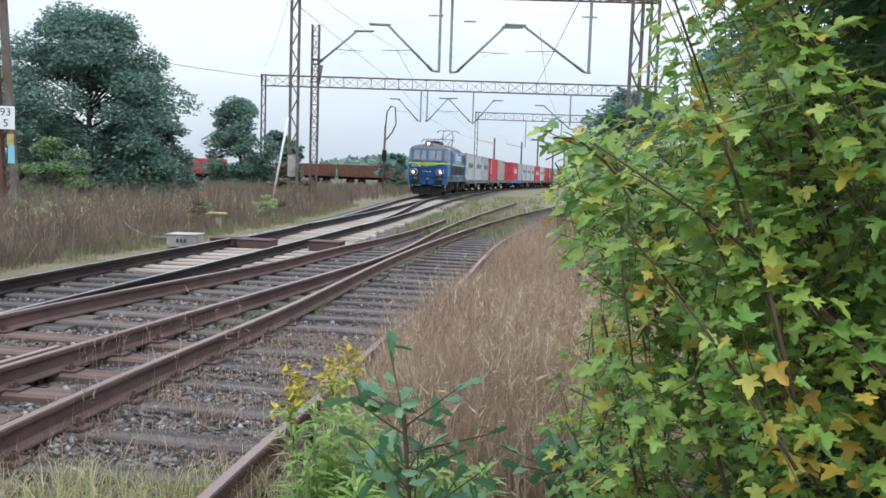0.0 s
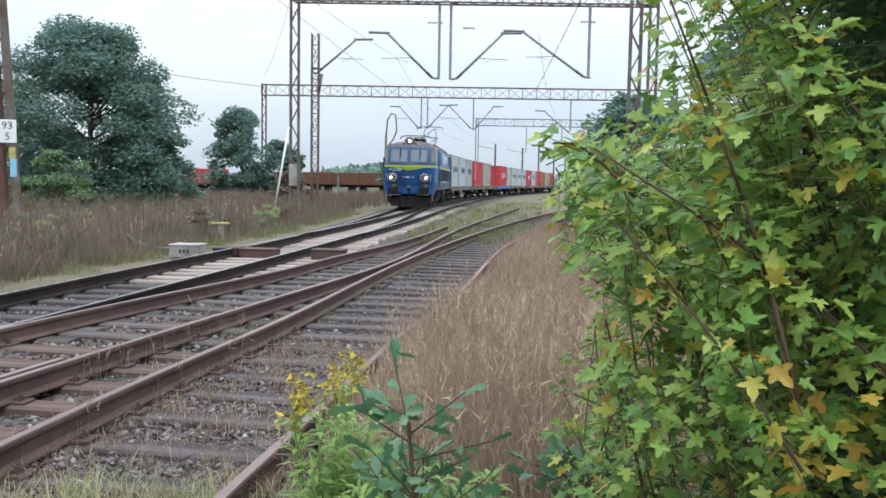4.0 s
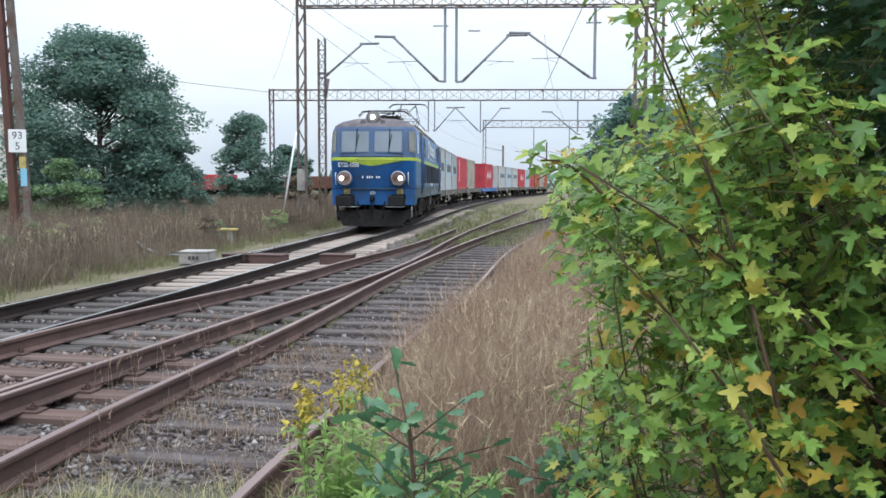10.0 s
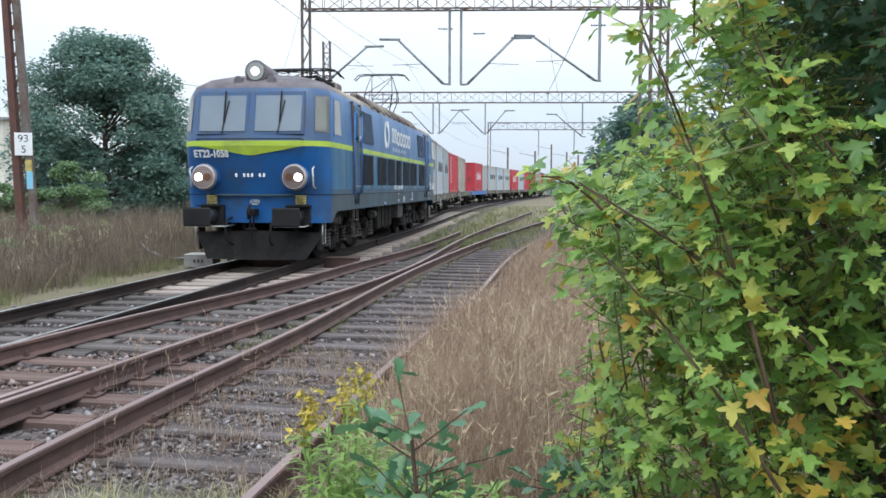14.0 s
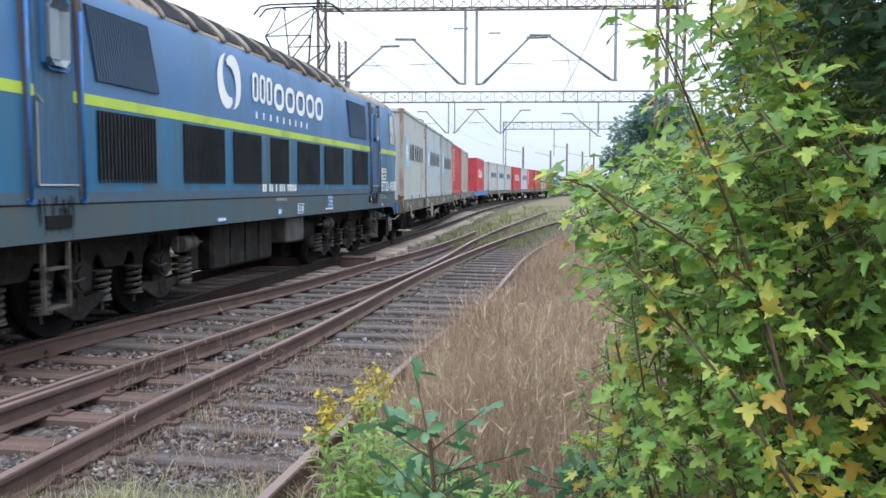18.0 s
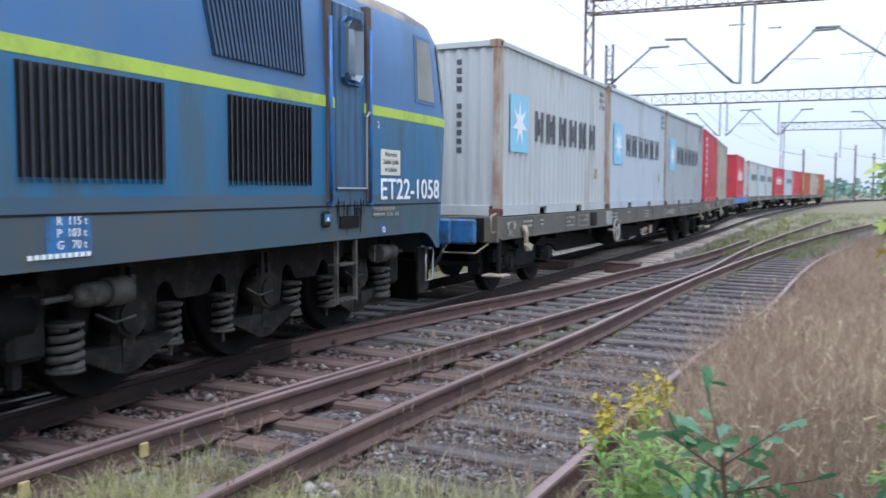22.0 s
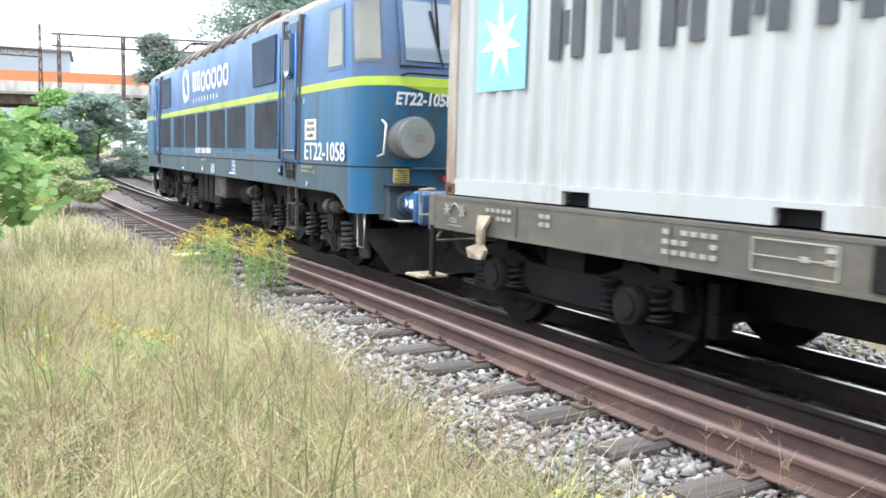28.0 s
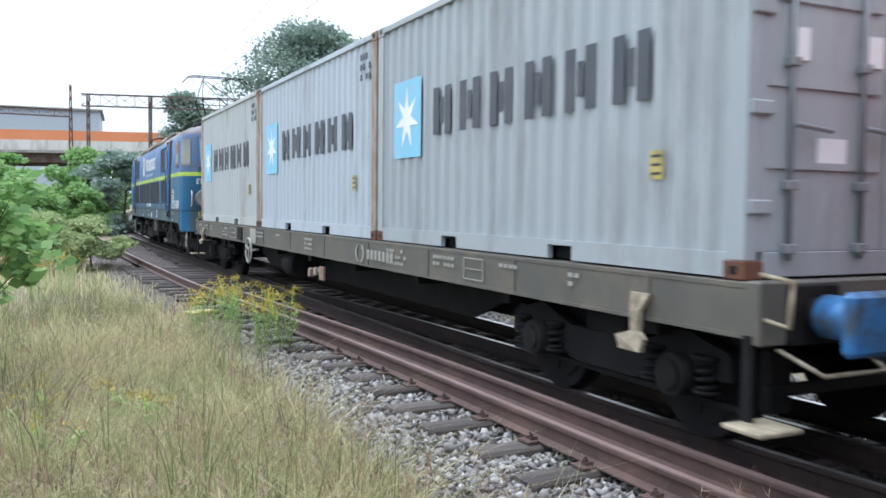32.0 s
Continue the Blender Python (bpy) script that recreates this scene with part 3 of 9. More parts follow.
def lettering(name, text, size, m, mat, parent, depth=0.003, align="LEFT", squeeze=1.0, bold=0.0, fit=None):
    cu = bpy.data.curves.new(name, "FONT")
    cu.body, cu.size, cu.extrude, cu.align_x, cu.resolution_u = text, size, depth, align, 3
    cu.offset = bold
    tmp = new(name, cu)
    me = bpy.data.meshes.new_from_object(tmp.evaluated_get(bpy.context.evaluated_depsgraph_get()))
    bpy.data.objects.remove(tmp)
    bpy.data.curves.remove(cu)
    if fit:
        xs, ys = [v.co.x for v in me.vertices], [v.co.y for v in me.vertices]
        sx, sy = fit[0] / (max(xs) - min(xs)), fit[1] / (max(ys) - min(ys))
        me.transform(Matrix.Diagonal((sx, sy, 1, 1)) @ Matrix.Translation((-min(xs), -min(ys), 0)))
    me.transform(Matrix.Diagonal((squeeze, 1, 1, 1)))
    me.transform(m)
    me.materials.clear()
    me.materials.append(mat)
    ob = new(name, me)
    ob.parent = parent
    return ob


def spline(pts):
    """A smooth curve through (y, x) pairs: x for any y."""
    ys, xs = np.array([p[0] for p in pts], float), np.array([p[1] for p in pts], float)
    n = len(ys)
    h = np.diff(ys)
    a = np.eye(n)
    r = np.zeros(n)
    for i in range(1, n - 1):
        a[i, i - 1:i + 2] = h[i - 1], 2 * (h[i - 1] + h[i]), h[i]
        r[i] = 6 * ((xs[i + 1] - xs[i]) / h[i] - (xs[i] - xs[i - 1]) / h[i - 1])
    mm = np.linalg.solve(a, r)

    def at(y):
        y = np.asarray(y, float)
        i = np.clip(np.searchsorted(ys, y) - 1, 0, n - 2)
        t, hh = y - ys[i], h[i]
        u = ys[i + 1] - y
        inside = mm[i] * u ** 3 / (6 * hh) + mm[i + 1] * t ** 3 / (6 * hh) + (xs[i] / hh - mm[i] * hh / 6) * u + (xs[i + 1] / hh - mm[i + 1] * hh / 6) * t
        return inside
    return at


# ---- the lines of the tracks in plan: x for y, rail heads at z 0.17 ----
GAUGE, RAIL = 1.508, 0.17
MAIN = spline([(-220, -52.0), (-140, -31.0), (-80, -18.0), (-40, -10.75), (-22, -8.15), (-16, -7.35), (-9.9, -6.62), (-3.8, -5.98), (0, -5.869), (4.32, -5.702), (9.72, -5.184), (14.04, -4.73), (18.36, -4.288), (22.68, -3.888), (27.0, -3.542), (34.56, -3.262), (43.2, -3.154), (62.64, -2.538), (81.0, -0.972), (105.84, 2.808), (135.0, 8.208), (162, 13.608), (212, 27.54), (272, 49.68), (352, 88.56)])
R4 = spline([(-60, -10.7), (-45, -8.55), (-37, -7.52), (-30, -6.68), (-22.5, -5.88), (-15.6, -5.27), (-10, -4.93), (-6, -4.58), (-3, -4.28), (0, -4.13), (3.24, -3.84), (5.4, -3.50), (7.56, -3.078), (9.72, -2.635), (12.42, -2.052), (15.88, -1.372), (21.6, -0.778), (28.08, -0.108), (38.88, 1.35), (58.32, 4.212), (75.6, 7.452), (118.8, 17.82)])
R3 = spline([(-60, -12.25), (-45, -10.10), (-37, -9.07), (-30, -8.23), (-22.5, -7.43), (-15.6, -6.82), (-10, -6.50), (-3.3, -5.95), (0, -5.785), (3.24, -5.422), (5.94, -4.946), (7.56, -4.666), (9.18, -4.342), (11.88, -3.64), (14.04, -3.078), (17.5, -2.43), (19.44, -1.998), (28.62, -0.67), (38.88, 0.594), (58.32, 3.456)])
R5 = spline([(0.65, -2.771), (3.02, -2.722), (6.05, -2.441), (9.07, -1.987), (11.45, -1.706), (15.34, -1.274), (21.06, -0.432), (27.54, 0.713), (34.56, 2.106), (64.8, 9.72), (97.2, 19.98)])
R6 = spline([(0.65, -1.322), (3.89, -1.145), (6.05, -0.886), (8.64, -0.572), (10.8, -0.184), (13.82, 0.205), (21.17, 1.102), (27.54, 2.322), (35.64, 3.888), (64.8, 11.34), (97.2, 21.6)])
BRANCH = spline([(22.68, -3.888), (27.0, -3.456), (35.64, -2.7), (48.6, -1.89), (70.2, -0.108), (105.84, 3.78), (157.68, 11.232), (212, 23.76)])

RAIL_PROFILE = [(-.064, 0), (.064, 0), (.064, .012), (.013, .036), (.011, .125), (.036, .136), (.036, .162), (.028, .17), (-.028, .17), (-.036, .162), (-.036, .136), (-.011, .125), (-.013, .036), (-.064, .012)]
RAIL_FACES = [0, 0, 0, 0, 0, 0, 0, 1, 0, 0, 0, 0, 0, 0]


def side_rail(line, off):
    def at(y):
        s = (line(y + 0.05) - line(y - 0.05)) / 0.1
        return line(y) + off * np.sqrt(1 + s * s)
    return at


def rail(name, line, y0, y1, parent, top, step=0.8, z=0.0):
    bm = bmesh.new()
    n = max(2, int(abs(y1 - y0) / step))
    ys = [y0 + (y1 - y0) * i / n for i in range(n + 1)]
    if y1 - y0 > 60:
        ys = [y for i, y in enumerate(ys) if abs(y) < 40 or i % 4 == 0 or i == n]
    sweep(bm, [(float(line(y)), y, z) for y in ys], RAIL_PROFILE, RAIL_FACES)
    return part(name, bm, [MAT["rail_shade" if top == "rail_shiny" else "rail"], MAT[top]], parent)


# ---- ground ----
def ground_z(x, y):
    """Gentle unevenness away from the beds."""
    x, y = np.asarray(x, float), np.asarray(y, float)
    d = np.minimum(np.abs(x - MAIN(np.clip(y, -200, 330))), np.abs(x - R5(np.clip(y, 1, 89))))
    near = np.clip((d - 3.0) / 6.0, 0, 1)
    return -0.10 + near * (0.05 + 0.10 * np.sin(x * 0.35 + 1.3) * np.cos(y * 0.28) + 0.05 * np.sin(x * 1.1 + y * 0.7)) * np.clip(1.5 - np.hypot(x, y) / 160, 0, 1)


def ground_sheet():
    xs = np.unique(np.concatenate([np.linspace(-2500, -120, 8), np.linspace(-120, 60, 121), np.linspace(60, 2500, 8)]))
    ys = np.unique(np.concatenate([np.linspace(-2500, -120, 8), np.linspace(-120, 140, 161), np.linspace(140, 2500, 8)]))
    gx, gy = np.meshgrid(xs, ys, indexing="ij")
    v = np.stack([gx, gy, ground_z(gx, gy)], -1).reshape(-1, 3)
    k = len(ys)
    i, j = np.meshgrid(np.arange(len(xs) - 1), np.arange(k - 1), indexing="ij")
    a = (i * k + j).ravel()
    t = np.concatenate([np.stack([a, a + k, a + k + 1], -1), np.stack([a, a + k + 1, a + 1], -1)])
    ob = mesh_np("ground", v, t, MAT["soil"], smooth=True)
    return tagged(ob, "uneven weedy soil beside the railway tracks", "ground", kind="structure")


ground_sheet()


def bed(name, left, right, y0, y1, z, label):
    """A strip of ballast with sloped, ragged shoulders."""
    rnd = random.Random(len(name))
    bm = bmesh.new()
    rows, y = [], y0
    while y <= y1:
        a, b = left(y), right(y)
        w1, w2 = 0.35 + 0.25 * rnd.random(), 0.35 + 0.25 * rnd.random()
        zz = z + 0.012 * (rnd.random() - 0.5)
        rows.append([bm.verts.new(p) for p in ((a - w1, y, -0.13), (a, y, zz), ((a + b) / 2, y, zz - 0.01), (b, y, zz), (b + w2, y, -0.13))])
        y += 0.5 if abs(y) < 30 else 4.0
    for r, s in zip(rows, rows[1:]):
        for i in range(4):
            bm.faces.new((r[i], r[i + 1], s[i + 1], s[i]))
    ob = part(name, bm, MAT["bed_oily_shade" if name.startswith("oily") else "bed"], None, label)
    return tagged(ob, category="ballast", kind="structure")


bed("ballast_bed_main", lambda y: float(MAIN(y)) - 1.75, lambda y: max(float(MAIN(y)) + 1.6, float(R4(min(y, 30))) + 0.85 if y < 30 and y > -44 else -99), -200, 330, -0.075, "grey-brown crushed stone ballast under the main track")
# strip coloured for oil and, painted in, the shade below the train
bed("oily_bed_main", lambda y: float(MAIN(y)) - 1.0, lambda y: float(MAIN(y)) + 0.55, -90, 16, -0.062, "oil-soaked ballast between the main rails, blackened for the train's shade")
bed("ballast_bed_siding", lambda y: float(R5(y)) - 0.9, lambda y: float(R6(y)) + 0.5, 0.6, 89, -0.075, "sparse weedy ballast under the old siding")
bed("ballast_bed_branch", lambda y: float(BRANCH(y)) - 1.2, lambda y: float(BRANCH(y)) + 1.5, 24, 199, -0.07, "pale ballast under the diverging track")

# ---- tracks ----
track_main = empty("railway_track_main", label="busy railway track with polished rail heads on wooden sleepers", category="railway track", kind="structure")
track_cross = empty("railway_track_crossing", label="rusty rails of a turnout leaving the main track", category="railway track", kind="structure")
track_old = empty("railway_track_siding", label="old rusty siding overgrown with dry grass", category="railway track", kind="structure")
track_far = empty("railway_track_branch", label="track branching off beyond the points", category="railway track", kind="structure")
M_NEAR, M_FAR = side_rail(MAIN, GAUGE / 2), side_rail(MAIN, -GAUGE / 2)
rail("rail", M_NEAR, -200, 330, track_main, "rail_shiny")
rail("rail", M_FAR, -200, 330, track_main, "rail_shiny")
rail("rail", R4, -44, 54, track_cross, "rail_top", 0.6)
rail("rail", R3, -44, 5.2, track_cross, "rail_shiny", 0.6)
rail("rail", R3, 6.6, 30, track_cross, "rail_top", 0.6)
rail("check_rail", lambda y: R4(y) - 0.115, 3.2, 7.0, track_cross, "rail_top", 0.4)
rail("check_rail", lambda y: M_FAR(y) + 0.115, 3.5, 7.2, track_main, "rail_top", 0.4)
rail("wing_rail", lambda y: M_NEAR(y) - 0.10, 4.6, 6.6, track_main, "rail_top", 0.4)
rail("guard_rail", lambda y: R4(y) - 0.42 - 0.03 * max(0.0, y + 0.6) ** 2, -15, 0.9, track_cross, "rail_top", 0.5)
rail("rail", R5, 0.7, 88, track_old, "rail_top", 0.6, -0.015)
rail("rail", R6, 0.7, 88, track_old, "rail_top", 0.6, -0.02)
rail("switch_blade", lambda y: M_FAR(y) + 0.09 + 0.010 * (23.5 - y), 18.5, 23.5, track_main, "rail_shiny")
rail("rail", side_rail(BRANCH, GAUGE / 2), 25, 198, track_far, "rail_shiny")
rail("rail", side_rail(BRANCH, -GAUGE / 2), 25, 198, track_far, "rail_shiny")


def sleeper_mesh(name, mat):
    """A timber one metre long with chipped edges, to be drawn out to length."""
    bm = bmesh.new()
    rnd = random.Random(5)
    rings = []
    for i in range(7):
        x = -0.5 + i / 6
        e = 0.006 * rnd.random()
        w, t = 0.118 + 0.008 * (rnd.random() - 0.5), 0.0 - 0.008 * rnd.random()
        rings.append([bm.verts.new((x, y, z)) for y, z in ((-w, -0.15), (-w, t - 0.02), (-w + 0.022 + e, t), (w - 0.02, t), (w, t - 0.024), (w, -0.15))])
    for a, b in zip(rings, rings[1:]):
        for i in range(5):
            bm.faces.new((a[i], b[i], b[i + 1], a[i + 1]))
    bm.faces.new(rings[0])
    bm.faces.new(rings[-1][::-1])
    me = bpy.data.meshes.new(name)
    bm.to_mesh(me)
    bm.free()
    me.materials.append(mat)
    return me


SLEEPER, SLEEPER_PALE, SLEEPER_OLD, SLEEPER_RUST = (sleeper_mesh("sleeper", MAT[k]) for k in ("sleeper", "sleeper_pale", "sleeper_old", "sleeper_rust"))


def clip_mesh():
    """A rail chair with two bolts."""
    bm = bmesh.new()
    box(bm, -0.17, 0.17, -0.075, 0.075, -0.004, 0.014)
    for s in (-1, 1):
        box(bm, s * 0.085 - 0.03, s * 0.085 + 0.03, -0.03, 0.03, 0.012, 0.036)
        cyl(bm, (s * 0.10, 0, 0.03), (s * 0.10, 0, 0.072), 0.014, 6)
        cyl(bm, (s * 0.10, 0, 0.036), (s * 0.10, 0, 0.054), 0.024, 6)
    me = bpy.data.meshes.new("rail_chair")
    bm.to_mesh(me)
    bm.free()
    me.materials.append(MAT["rail"])
    return me


CLIP = clip_mesh()
srnd = random.Random(11)


def sleepers(parent, left, right, y0, y1, step, slope, me, z=0.0, jitter=0.04, rails=()):
    y = y0
    while y <= y1:
        a, b = left(y) + jitter * 3 * (srnd.random() - 0.5), right(y) + jitter * 4 * (srnd.random() - 0.5)
        s = slope(y)
        turn = math.degrees(math.atan(-s)) + 2.0 * (srnd.random() - 0.5)
        c = (a + b) / 2
        m = pose(c, y - s * (c - left(y)) * 0.0, z - 0.012 * srnd.random(), 0, 0, turn) @ Matrix.Diagonal((b - a, 0.92 + 0.2 * srnd.random(), 1, 1))
        shared("sleeper", me, parent, m)
        for r in rails:
            x = float(r(y))
            if a < x < b and abs(y) < 9.5:
                yy = y + math.tan(radians(turn)) * (x - c)
                shared("rail_chair", CLIP, parent, pose(float(r(yy)), yy, z - 0.002, 0, 0, turn))
        y += step * (1 + 0.10 * (srnd.random() - 0.5))


def slope_of(line):
    return lambda y: float((line(y + 0.2) - line(y - 0.2)) / 0.4)


sleepers(track_main, lambda y: float(MAIN(y)) - 1.3, lambda y: float(R4(y)) + 0.56, -24, -0.2, 0.68, slope_of(MAIN), SLEEPER, rails=(M_NEAR, R4))
sleepers(track_main, lambda y: float(MAIN(y)) - 1.3, lambda y: float(R4(y)) + 0.56, 0.45, 8.6, 0.66, slope_of(MAIN), SLEEPER_RUST, rails=(M_NEAR, R4))
sleepers(track_main, lambda y: float(MAIN(y)) - 1.3, lambda y: float(MAIN(y)) + 1.25, 8.9, 13.6, 0.62, slope_of(MAIN), SLEEPER)
sleepers(track_main, lambda y: float(MAIN(y)) - 1.3, lambda y: float(MAIN(y)) + 1.5, 13.9, 24.5, 0.60, slope_of(MAIN), SLEEPER_PALE)
sleepers(track_main, lambda y: float(MAIN(y)) - 1.3, lambda y: float(MAIN(y)) + 1.3, 25, 60, 0.65, slope_of(MAIN), SLEEPER_PALE)
sleepers(track_main, lambda y: float(MAIN(y)) - 1.3, lambda y: float(MAIN(y)) + 1.3, -60, -24.6, 0.65, slope_of(MAIN), SLEEPER)
sleepers(track_cross, lambda y: float(R3(y)) - 0.35, lambda y: float(R4(y)) + 0.45, 9.0, 19.5, 0.64, slope_of(R4), SLEEPER, 0.004, rails=(R4,))
sleepers(track_old, lambda y: float(R5(y)) - 0.45, lambda y: float(R6(y)) + 0.35, 1.4, 30, 0.66, slope_of(R5), SLEEPER_OLD, -0.026, 0.15, rails=(R5,))
sleepers(track_far, lambda y: float(BRANCH(y)) - 1.2, lambda y: float(BRANCH(y)) + 1.3, 27, 60, 0.65, slope_of(BRANCH), SLEEPER_PALE, -0.01)


# ---- loose stones of the ballast, the nearest as real pieces ----
def stones(name, n, sample, size, seed, label, mat="stone", z=-0.075):
    rng = np.random.default_rng(seed)
    base = np.array([(0, 0, 1), (0.9, 0, 0.2), (0.28, 0.86, 0.25), (-0.72, 0.53, 0.2), (-0.72, -0.53, 0.25), (0.28, -0.86, 0.15), (0, 0, -0.8)], float)
    faces = np.array([(0, 1, 2), (0, 2, 3), (0, 3, 4), (0, 4, 5), (0, 5, 1), (6, 2, 1), (6, 3, 2), (6, 4, 3), (6, 5, 4), (6, 1, 5)])
    xy = sample(rng, n)
    n = len(xy)
    s = size * rng.lognormal(0, 0.28, n)
    sc = s[:, None] * rng.uniform([0.8, 0.6, 0.45], [1.3, 1.1, 0.85], (n, 3))
    v = base[None] * sc[:, None, :] + rng.normal(0, 0.16, (n, 7, 3)) * s[:, None, None]
    a = rng.uniform(0, 2 * np.pi, n)
    ca, sa = np.cos(a)[:, None], np.sin(a)[:, None]
    t = rng.normal(0, 0.35, n)[:, None]
    x, y, zz = v[..., 0] * ca - v[..., 1] * sa, v[..., 0] * sa + v[..., 1] * ca, v[..., 2] + t * v[..., 0]
    v = np.stack([x + xy[:, :1], y + xy[:, 1:2], zz + z + 0.25 * s[:, None]], -1)
    f = faces[None] + (np.arange(n) * 7)[:, None, None]
    return tagged(mesh_np(name, v, f, MAT[mat]), label, "stones", kind="stuff")


def between(left, right, y0, y1, bias=1.0):
    def sample(rng, n):
        y = y0 + (y1 - y0) * rng.uniform(0, 1, n) ** bias
        a, b = left(y), right(y)
        x = a + (b - a) * rng.uniform(0, 1, n)
        return np.stack([x, y], -1)
    return sample


stones("ballast_stones", 17000, between(lambda y: R4(y) - 0.72, lambda y: R4(y) + 1.35, -13, 4.5), 0.030, 1, "loose grey crushed stones beside the rusty rail")
stones("ballast_stones", 8500, between(lambda y: M_NEAR(y) + 0.05, lambda y: R4(y) - 0.05, -0.5, 12), 0.030, 2, "rust-dusted stones between the diverging rails", "stone_rust")
stones("ballast_stones", 6000, between(lambda y: M_FAR(y) - 1.1, lambda y: M_NEAR(y), -10, 3), 0.032, 3, "oily stones between the main rails, blackened for the train's shade", "stone_oily_shade")
stones("ballast_stones", 3200, between(lambda y: M_FAR(y) - 1.1, lambda y: M_NEAR(y), 3, 14), 0.032, 8, "grey stones between the main rails farther on", "stone_dark")
stones("ballast_stones", 6000, between(lambda y: M_FAR(y) - 1.75, lambda y: M_FAR(y) - 0.1, -14, 10), 0.034, 7, "pale grey stones beyond the main rails")
stones("ballast_stones", 9500, between(lambda y: R4(y) + 0.05, lambda y: R6(y) + 0.3, 2.0, 16, 1.4), 0.022, 4, "sparse grey stones on the old siding", "stone_dark", z=-0.078)
stones("ballast_stones", 4200, between(lambda y: R5(y) - 0.5, lambda y: R6(y) + 0.3, 1.0, 8.5, 1.2), 0.017, 9, "fine grey chippings over the old sleepers", "stone_grit", z=-0.052)
stones("ballast_stones", 4200, between(lambda y: R3(y) + 0.05, lambda y: R4(y) + 0.3, 8, 20), 0.034, 6, "grey stones in the turnout", "stone_dark")


# ---- point machine covers, cable box, signs at the track ----
def cover_box(x0, x1, y0, y1, z1, mat, name, label, cat, turn=0):
    th = empty(name, pose((x0 + x1) / 2, (y0 + y1) / 2, -0.03, 0, 0, turn), label=label, category=cat)
    w, d = (x1 - x0) / 2, (y1 - y0) / 2
    bm = bmesh.new()
    bbox(bm, -w, w, -d, d, -0.02, z1 - 0.03, 0.01)
    part("body", bm, MAT[mat], th)
    bm = bmesh.new()
    bbox(bm, -w - 0.015, w + 0.015, -d - 0.015, d + 0.015, z1 - 0.03, z1, 0.008)
    part("lid", bm, MAT[mat], th)
    return th


cover_box(-5.05, -3.75, 17.15, 17.55, 0.20, "rail", "point_rod_cover", "dark rusty steel cover over the point rods", "rod cover", -6)
cover_box(-3.0, -2.35, 17.0, 17.4, 0.22, "rail", "point_rod_cover", "short dark rusty steel cover beside the rail", "rod cover", -6)
pm = cover_box(-5.95, -5.35, 17.2, 17.75, 0.25, "concrete", "point_machine", "pale grey point machine box with a worn number", "point machine")
bm = bmesh.new()
for i in range(3):
    box(bm, -0.10 + i * 0.08, -0.05 + i * 0.08, -0.287, -0.280, 0.08, 0.15)
part("number_bars", bm, MAT["ink"], pm)
jb = cover_box(-8.95, -8.30, 1.55, 1.95, 0.30, "white", "junction_box", "pale junction box on the stones beyond the train", "junction box", 80)
for s in (-0.2, 0.05):
    bm = bmesh.new()
    cyl(bm, (s, -0.205, 0.12), (s, -0.222, 0.12), 0.03, 10)
    part("bolt", bm, MAT["steel"], jb)
bm = bmesh.new()
tube(bm, [(-8.4, 2.4, 0.0), (-8.3, 2.55, 0.25), (-8.15, 2.75, 0.5), (-8.0, 2.85, 0.75)], 0.018, 6)
tagged(part("cable", bm, MAT["galv"], None, "pale bent cable rising from the stones"), category="cable")
bm = bmesh.new()
tube(bm, [(-7.75, 19.8, 0.0), (-7.6, 19.2, 0.28), (-7.3, 18.8, 0.18), (-6.7, 18.3, 0.05), (-5.9, 17.7, 0.1)], 0.022, 6)
tagged(part("cable", bm, MAT["galv"], None, "grey cable curling out of the grass to the point machine"), category="cable")
ym = empty("marker_board", pose(-6.75, 23.4, -0.05, 0, 0, -5), label="low yellow-topped marker on a short post in the grass", category="marker")
bm = bmesh.new()
bbox(bm, -0.30, 0.30, -0.12, 0.12, 0.36, 0.42, 0.01)
part("board", bm, MAT["yellow"], ym)
bm = bmesh.new()
bbox(bm, 0.02, 0.16, -0.05, 0.05, 0, 0.36, 0.008)
part("post", bm, MAT["concrete"], ym)
ym = empty("marker_board", pose(-3.62, -11.0, -0.08, 0, 0, 30), label="low yellow-topped marker beside the goldenrod", category="marker")
bm = bmesh.new()
bbox(bm, -0.20, 0.20, -0.11, 0.11, 0.30, 0.35, 0.01)
part("board", bm, MAT["yellow"], ym)
bm = bmesh.new()
bbox(bm, -0.07, 0.07, -0.05, 0.05, 0, 0.30, 0.008)
part("post", bm, MAT["concrete"], ym)


# ---- overhead line masts, portals and wires ----
def lattice(bm, a, b, w, d, step, chord=0.045, brace=0.02):
    """A four-chord lattice girder between a and b; w across, d up or along."""
    a, b = Vector(a), Vector(b)
    ax = (b - a).normalized()
    up = Vector((0, 0, 1)) if abs(ax.z) < 0.5 else Vector((0, 1, 0))
    si = ax.cross(up).normalized()
    up = si.cross(ax).normalized()
    n = max(2, int((b - a).length / step))
    corner = [(-w / 2, -d / 2), (w / 2, -d / 2), (w / 2, d / 2), (-w / 2, d / 2)]
    for u, v in corner:
        bar(bm, a + si * u + up * v, b + si * u + up * v, chord)
    for i in range(n):
        p, q = a + (b - a) * (i / n), a + (b - a) * ((i + 1) / n)
        for k in range(4):
            (u0, v0), (u1, v1) = corner[k], corner[(k + 1) % 4]
            s, e = (p + si * u0 + up * v0, q + si * u1 + up * v1)
            if i % 2:
                s, e = (p + si * u1 + up * v1, q + si * u0 + up * v0)
            bar(bm, s, e, brace)
            bar(bm, p + si * u0 + up * v0, p + si * u1 + up * v1, brace)


